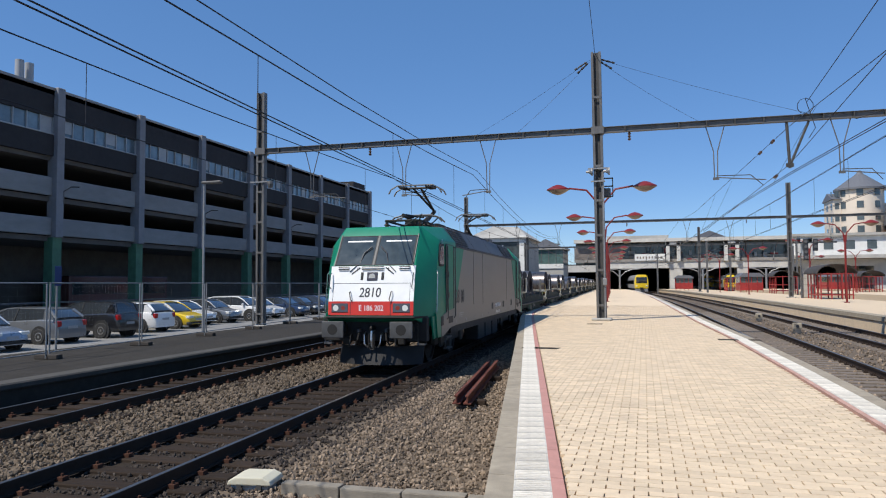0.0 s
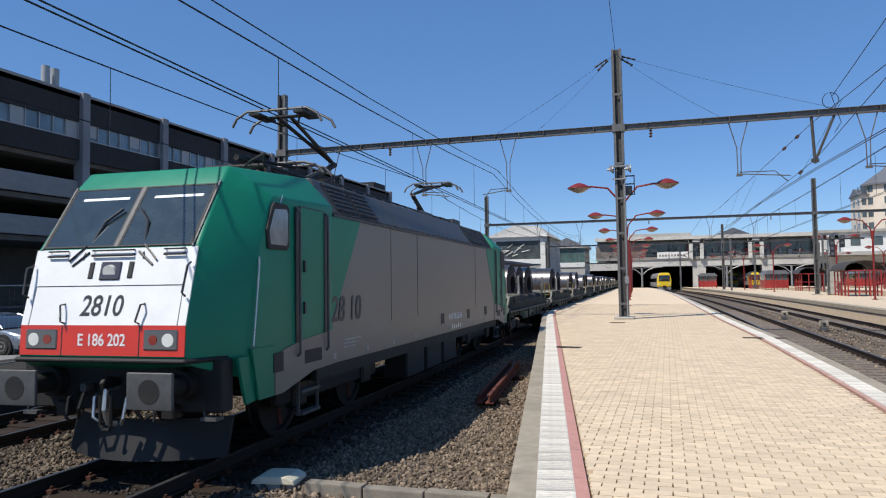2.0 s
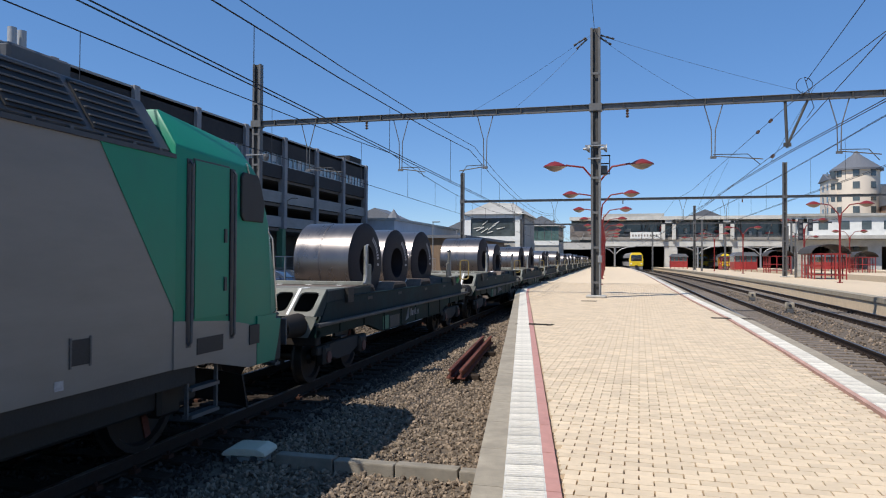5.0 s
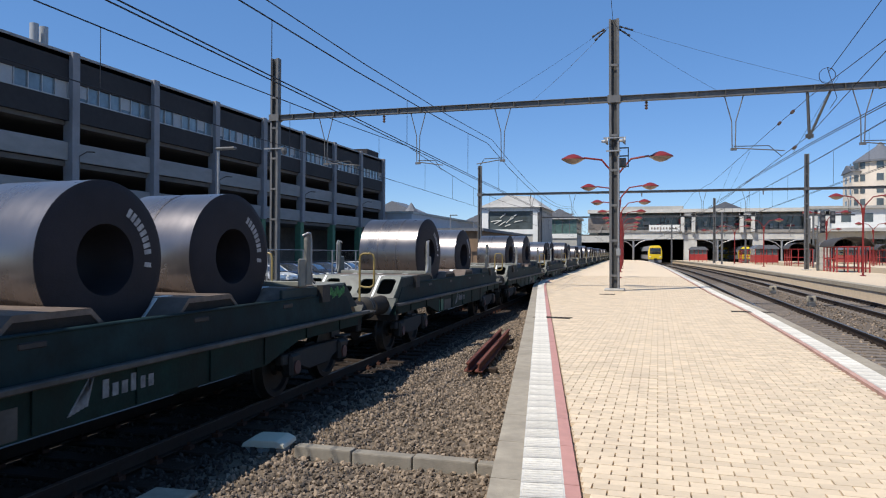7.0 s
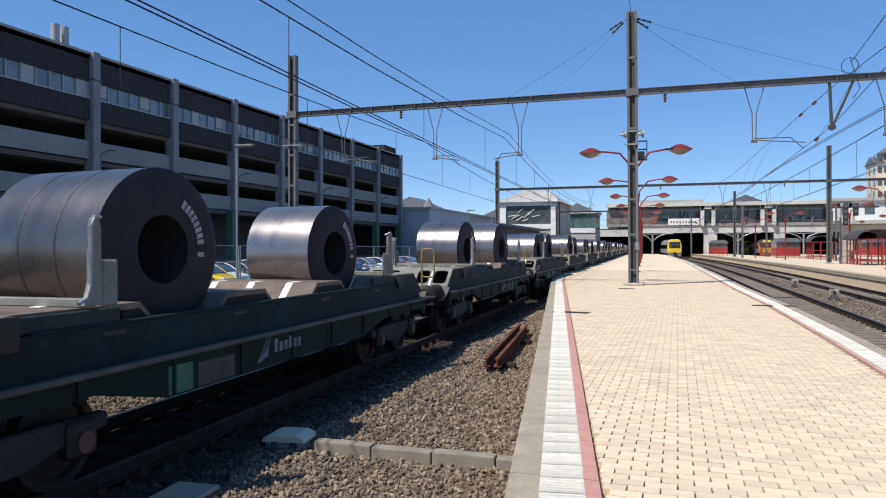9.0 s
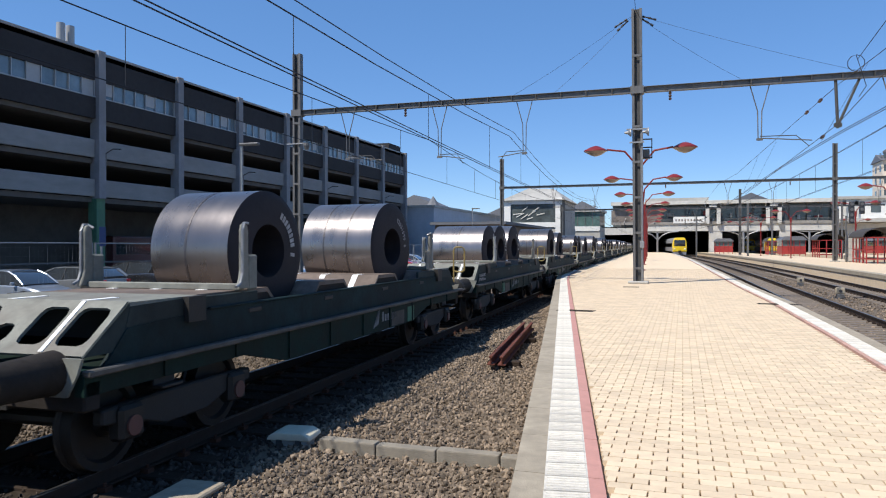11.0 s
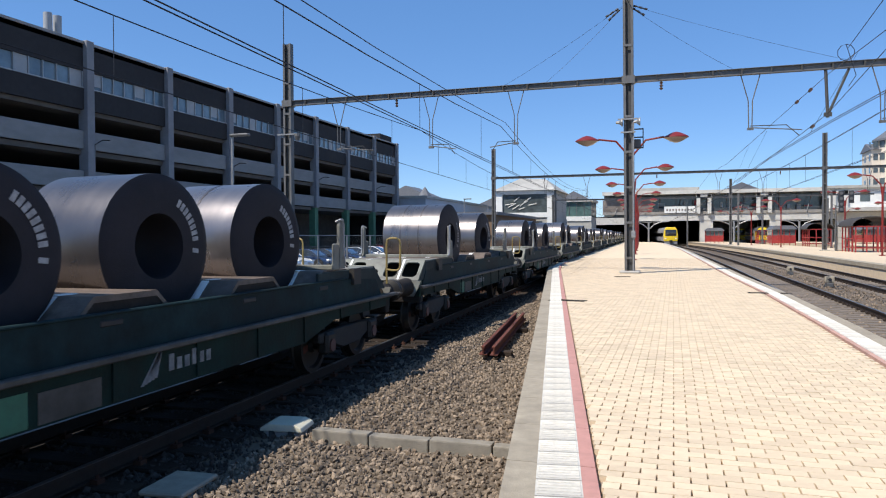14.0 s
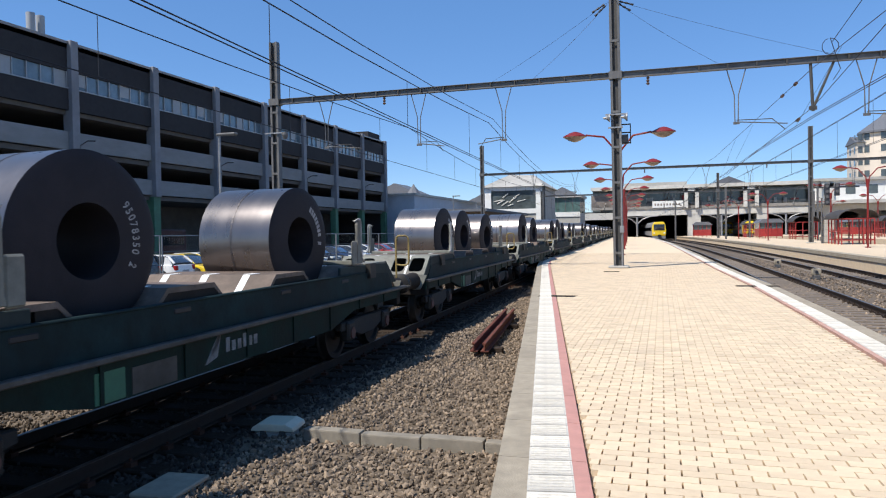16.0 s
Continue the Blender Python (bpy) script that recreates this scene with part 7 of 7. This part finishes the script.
def build_right():
    xs = [(track_r1(y) + 5.65, y) for y in (-30, 14, 40, 60, 80, 100, 120, 152, 183)]
    solid("platform_two", flat_strip(xs, 0.0, 8.6, -0.41, PLAT), M["paver"], "second paved platform beyond the tracks", "platform", kind="structure")
    solid("platform_two_edge", flat_strip(xs, -0.06, 0.5, 0.35, PLAT + 0.012), M["coping"], "grey coping of the second platform", "kerb", kind="structure")
    xs3 = [(x + 17.5, y) for x, y in xs]
    solid("platform_three", flat_strip(xs3, 0.0, 8.6, -0.41, PLAT), M["paver"], "third platform far across the tracks", "platform", kind="structure")
    xs4 = [(x + 35, y) for x, y in xs]
    solid("platform_four", flat_strip(xs4, 0.0, 9.0, -0.41, PLAT), M["paver"], "fourth platform far across the tracks", "platform", kind="structure")
    for o in (12.6, 16.6, 30.0, 34.0):
        build_track(lambda y, o=o: track_r1(y) + o, 30, 300, "distant station track", M["sleeper_c"], 0, 0)
    for x, y in ((16.6, 74.0), (18.4, 108.0), (15.6, 140.0), (33.5, 88.0), (32.5, 122.0), (51.0, 104.0)):
        build_shelter(x, y, "red steel platform shelter with a rounded smoked roof")
    for x, y in ((13.0, 100), (11.6, 122), (10.0, 142), (14.6, 60), (16.8, 83), (30.5, 70), (30.0, 92), (29.0, 114), (28.0, 138), (47.5, 96), (46.5, 120)):
        build_lamp_post(x, y, PLAT, "lamps of the far platforms", 6.0, 1.8)
    # red hoardings round stairs
    for x, y, L in ((16.0, 120.0, 6.0), (31.6, 134, 8.0), (7.6, 150.0, 3.0)):
        h = thing("stair_enclosure", "red steel stair enclosure with a sloping roof", "stair enclosure", pose(x, y, PLAT), group="stair enclosures")
        part("wall", boxes((-1.6, 1.6, -0.06, 0.06, 0.3, 1.5), (-1.66, -1.54, 0.06, L, 0.3, 1.5), (1.54, 1.66, 0.06, L, 0.3, 1.5)), M["red_steel"], h)
        part("glazing", boxes((-1.55, 1.55, -0.03, 0.03, 1.5, 2.4), (-1.62, -1.58, 0.06, L, 1.5, 2.4), (1.58, 1.62, 0.06, L, 1.5, 2.4)), M["station_glass"], h, "dark glazing above the red panels")
        for i in range(5):
            part("post", boxes((-1.6 + i * 0.8 - 0.05, -1.6 + i * 0.8 + 0.05, -0.12, -0.06, 0, 2.5)), M["red_steel"], h)
        part("roof", slab(bmesh.new(), [(-1.9, 2.4), (1.9, 2.4), (1.2, 3.0), (-1.2, 3.0)], "y", -0.4, L + 0.3), M["slate"], h)
    sg = thing("signal", "dark railway signal head on a post", "signal", pose(14.9, 77.6, PLAT))
    part("post", rods(0.07, (0, 0, 0), (0, 0, 4.4), seg=8), M["mast"], sg)
    for dx in (-0.02, 0.85):
        hd = part("signal_head", bevel(boxes((dx + 0.22, dx + 0.68, -0.35, -0.15, 3.7 if dx < 0 else 4.6, 5.8)), 0.06, 2), M["ink"], sg, "black signal head")
        for i in range(4 if dx < 0 else 2):
            bm = bmesh.new()
            z = 5.55 - i * 0.52
            rod(bm, (dx + 0.45, -0.35, z), (dx + 0.45, -0.42, z), 0.15, 12)
            part("lens", bm, M["mast"], hd)
    cb = thing("relay_cabinet", "grey lattice base and cabinet at the mast foot", "cabinet", pose(15.6, 78.2, PLAT))
    part("body", bevel(boxes((-0.6, 0.6, -0.4, 0.4, 0, 2.6)), 0.04), M["station_grey"], cb)
    for i in range(4):
        part("door", boxes((-0.55, 0.55, -0.43, -0.402, 0.1 + i * 0.62, 0.66 + i * 0.62)), M["concrete"], cb)
    for px, py in ((8.2, 36.0), (7.4, 46.5), (10.1, 30.0)):
        s = thing("ground_signal", "small grey shunting signal beside the rails", "signal", pose(track_r1(py) + 2.0 + (3.55 if px > 10 else 0), py, -0.22), group="ground signals")
        part("base", bevel(boxes((-0.15, 0.15, -0.15, 0.15, 0, 0.2)), 0.02), M["mast"], s)
        part("signal_head", bevel(boxes((-0.2, 0.2, -0.1, 0.1, 0.2, 0.5)), 0.06, 2), M["coping"], s)
        bm = bmesh.new()
        rod(bm, (0, -0.1, 0.35), (0, -0.13, 0.35), 0.07, 10)
        part("lens", bm, M["ink"], s)
    build_unit(track_r1(158), 158, 4.1, "passenger train with a yellow front waiting under the bridge", 60)
    build_unit(16.0, 196, 4, "grey and yellow passenger train standing in the station", 40)
    build_unit(19.6, 182, 4, "yellow-fronted passenger train standing in the station", 40)
    # far houses
    h = thing("apartment_house", "cream apartment house with a round corner tower", "apartment house", pose(56, 205, 0))
    part("wall", boxes((0, 30, 0, 26, 0, 22)), M["apart"], h)
    part("wing", boxes((-9, 0, -2, 8, 0, 23.2)), M["apart"], h)
    part("roof", slab(bmesh.new(), [(-2.6, 23.2), (8.6, 23.2), (3, 25.2)], "x", -9.4, 0), M["slate"], h)
    part("tower", lathe(bmesh.new(), [(0, 5.3), (25.4, 5.3)], "z", 28), M["apart"], h, soft=True).location = (-2.3, 0, 0)
    part("tower_roof", lathe(bmesh.new(), [(25.3, 6.1), (25.8, 6.1), (29.6, 1.0), (30.6, 0.25)], "z", 24), M["slate"], h, "conical slate roof").location = (-2.3, 0, 0)
    for fl in range(8):
        z = 2.0 + fl * 3.1
        for a in (-150, -105, -60):
            ca, sa = math.cos(radians(a)), math.sin(radians(a))
            bm = boxes((-0.05, 0.08, -0.75, 0.75, z, z + 1.7))
            bmesh.ops.transform(bm, matrix=pose(-2.3 + 5.28 * ca, 5.28 * sa, 0, 0, 0, a), verts=bm.verts)
            part("window", bm, M["station_glass"], h)
        for xx in (-8.2,):
            part("window", boxes((xx - 0.5, xx + 0.5, -2.06, -1.98, z, z + 1.6)), M["station_glass"], h)
        for yy in (0, 4.5):
            part("window", boxes((-9.06, -8.98, yy - 0.7, yy + 0.7, z, z + 1.6)), M["station_glass"], h)
        for xx in (10, 14, 18, 22, 26):
            part("window", boxes((xx - 0.7, xx + 0.7, -0.06, 0.02, z, z + 1.6)), M["station_glass"], h)
    h = thing("apartment_block", "brick apartment block with dark slate roof and balconies", "apartment house", pose(67.5, 192, 0))
    part("wall", boxes((-9, 22, 0, 11, 0, 16)), M["brickred"], h)
    bm = slab(bmesh.new(), [(-0.8, 16), (11.8, 16), (8, 21), (3.5, 21)], "x", -9.5, 22.5)
    part("roof", bm, M["slate"], h)
    for fl in range(4):
        for i in range(6):
            z, xx = 3.5 + fl * 3.0, -7.5 + i * 4.6
            part("window", boxes((xx, xx + 2.4, -0.06, 0.02, z, z + 1.9)), M["station_glass"], h)
            part("balcony", boxes((xx - 0.3, xx + 2.7, -1.2, 0, z - 0.4, z - 0.2), (xx - 0.3, xx + 2.7, -1.2, -1.12, z - 0.2, z + 0.7)), M["frame_white"], h)
    h = thing("station_wing", "long white station wing with dark windows", "station building", pose(34.2, 183.6, 0))
    part("wall", boxes((-1, 60, 0, 12, 8.0, 12.7)), M["station_white"], h)
    part("roof", boxes((-1.5, 60.5, -0.8, 12.5, 12.7, 13.3)), M["station_grey"], h)
    part("canopy", boxes((-1.5, 60.5, -3.0, 0, 7.4, 8.2)), M["concrete"], h)
    for i in range(13):
        part("window", boxes((1.5 + i * 4.5, 3.5 + i * 4.5, -0.05, 0.05, 9.6, 11.6)), M["station_glass"], h)
    # gable roofs behind the hall
    for x, y, w_, z in ((20, 240, 10, 14), (-60, 260, 14, 12), (-95, 250, 16, 14), (100, 260, 20, 16)):
        h = thing("far_house", "distant pale house with a grey pitched roof", "house", pose(x, y, 0), group="distant houses")
        part("wall", boxes((-w_, w_, 0, 14, 0, z)), M["station_white"], h)
        part("roof", slab(bmesh.new(), [(-w_ - 0.5, z), (w_ + 0.5, z), (0, z + w_ * 0.45)], "y", -0.5, 14.5), M["slate"], h)


# ---- put it all together ----
build_ground()
build_track(track_main, -30, 300, "goods track of worn rails on timber sleepers", M["sleeper"], 3, 34)
build_track(track_left, -30, 300, "little used siding track on timber sleepers", M["sleeper"], 5, 34)
build_track(track_r1, -30, 300, "platform track of polished rails", M["sleeper_c"], 14, 60, False)
build_track(track_r2, -30, 300, "second station track on concrete sleepers", M["sleeper_c"], 18, 70, False)
PL = build_platform()
build_platform_details()
build_left()
build_garage()
build_gantry(31.5, [(-1.78, PLAT, 12.2, "tall grey steel catenary mast on the platform", -0.35), (-18.15, 0.1, 11.7, "grey steel catenary mast by the fence", 0), (26.0, PLAT, 12.2, "grey steel catenary mast on a far platform", 0)],
             -18.3, 26.2, 8.76, [(-15.4, 6.4, 1.8), (-10.7, 6.3, 1.2), (-6.7, 6.3, -1.2), (2.95, 6.45, 1.9), (7.65, 6.5, 1.5), (12.5, 6.5, 1.5)], "slim steel beam carrying the wires across all tracks")
build_gantry(79.0, [(-19.4, 0.0, 12.0, "grey steel catenary mast beside the goods track", 0), (14.2, PLAT, 12.2, "grey steel catenary mast on the second platform", 0), (32.0, PLAT, 12.2, "grey steel catenary mast on a far platform", 0)],
             -19.5, 45, 8.72, [(-13.5, 6.4, 1.3), (-9.0, 6.4, -1.3), (4.4, 6.4, -1.3), (8.6, 6.4, 1.3), (18, 6.4, 1.3)], "second steel beam carrying the wires across all tracks")
build_gantry(128.0, [(-20.5, 0.0, 9.5, "grey steel catenary mast before the station", 0), (9.0, PLAT, 11.5, "thin grey steel catenary mast before the station", 0)], -20.6, 30, 8.5, [(-11.5, 6.4, 1.3), (2, 6.4, 1.3)], "far steel beam carrying the wires")
build_mast_fittings()
build_wires()
for i in range(8):
    yy = 33.5 + 14.6 * i
    build_lamp_post(-1.85 - 0.042 * (yy - 33.5), yy, PLAT, "lamps of the island platform", 6.0)
build_station()
build_right()
build_train()
rock_field("ballast_stones", 26000, lambda y: (track_main(y) + 1.75, at_line(EDGE_L, y)), 4.0, 34, lambda x, y: -0.21, 0.016, 0.040, M["stone"], "loose brown and grey ballast stones", 1)
rock_field("ballast_stones", 5000, lambda y: (track_main(y) + 0.85, track_main(y) + 1.8), 4.0, 34, lambda x, y: -0.21, 0.016, 0.045, M["stone_dark"], "oily ballast stones beside the rail, train shade in their colour", 5)
rock_field("ballast_stones", 9000, lambda y: (track_left(y) + 0.9, track_main(y) - 0.9), 4.5, 34, lambda x, y: -0.18, 0.02, 0.05, M["stone_brown"], "loose ballast stones between the tracks", 2)
rock_field("ballast_stones", 4000, lambda y: (track_main(y) - 0.7, track_main(y) + 0.7), 4.0, 30, lambda x, y: -0.21, 0.016, 0.04, M["stone_dark"], "oily ballast stones between the rails, train shade in their colour", 3)
rock_field("ballast_stones", 6000, lambda y: (track_r1(y) - 1.2, track_r2(y) + 1.4), 14, 60, lambda x, y: -0.21, 0.03, 0.06, M["stone"], "grey ballast stones of the station tracks", 4)
build_pavers(PL)
motions()
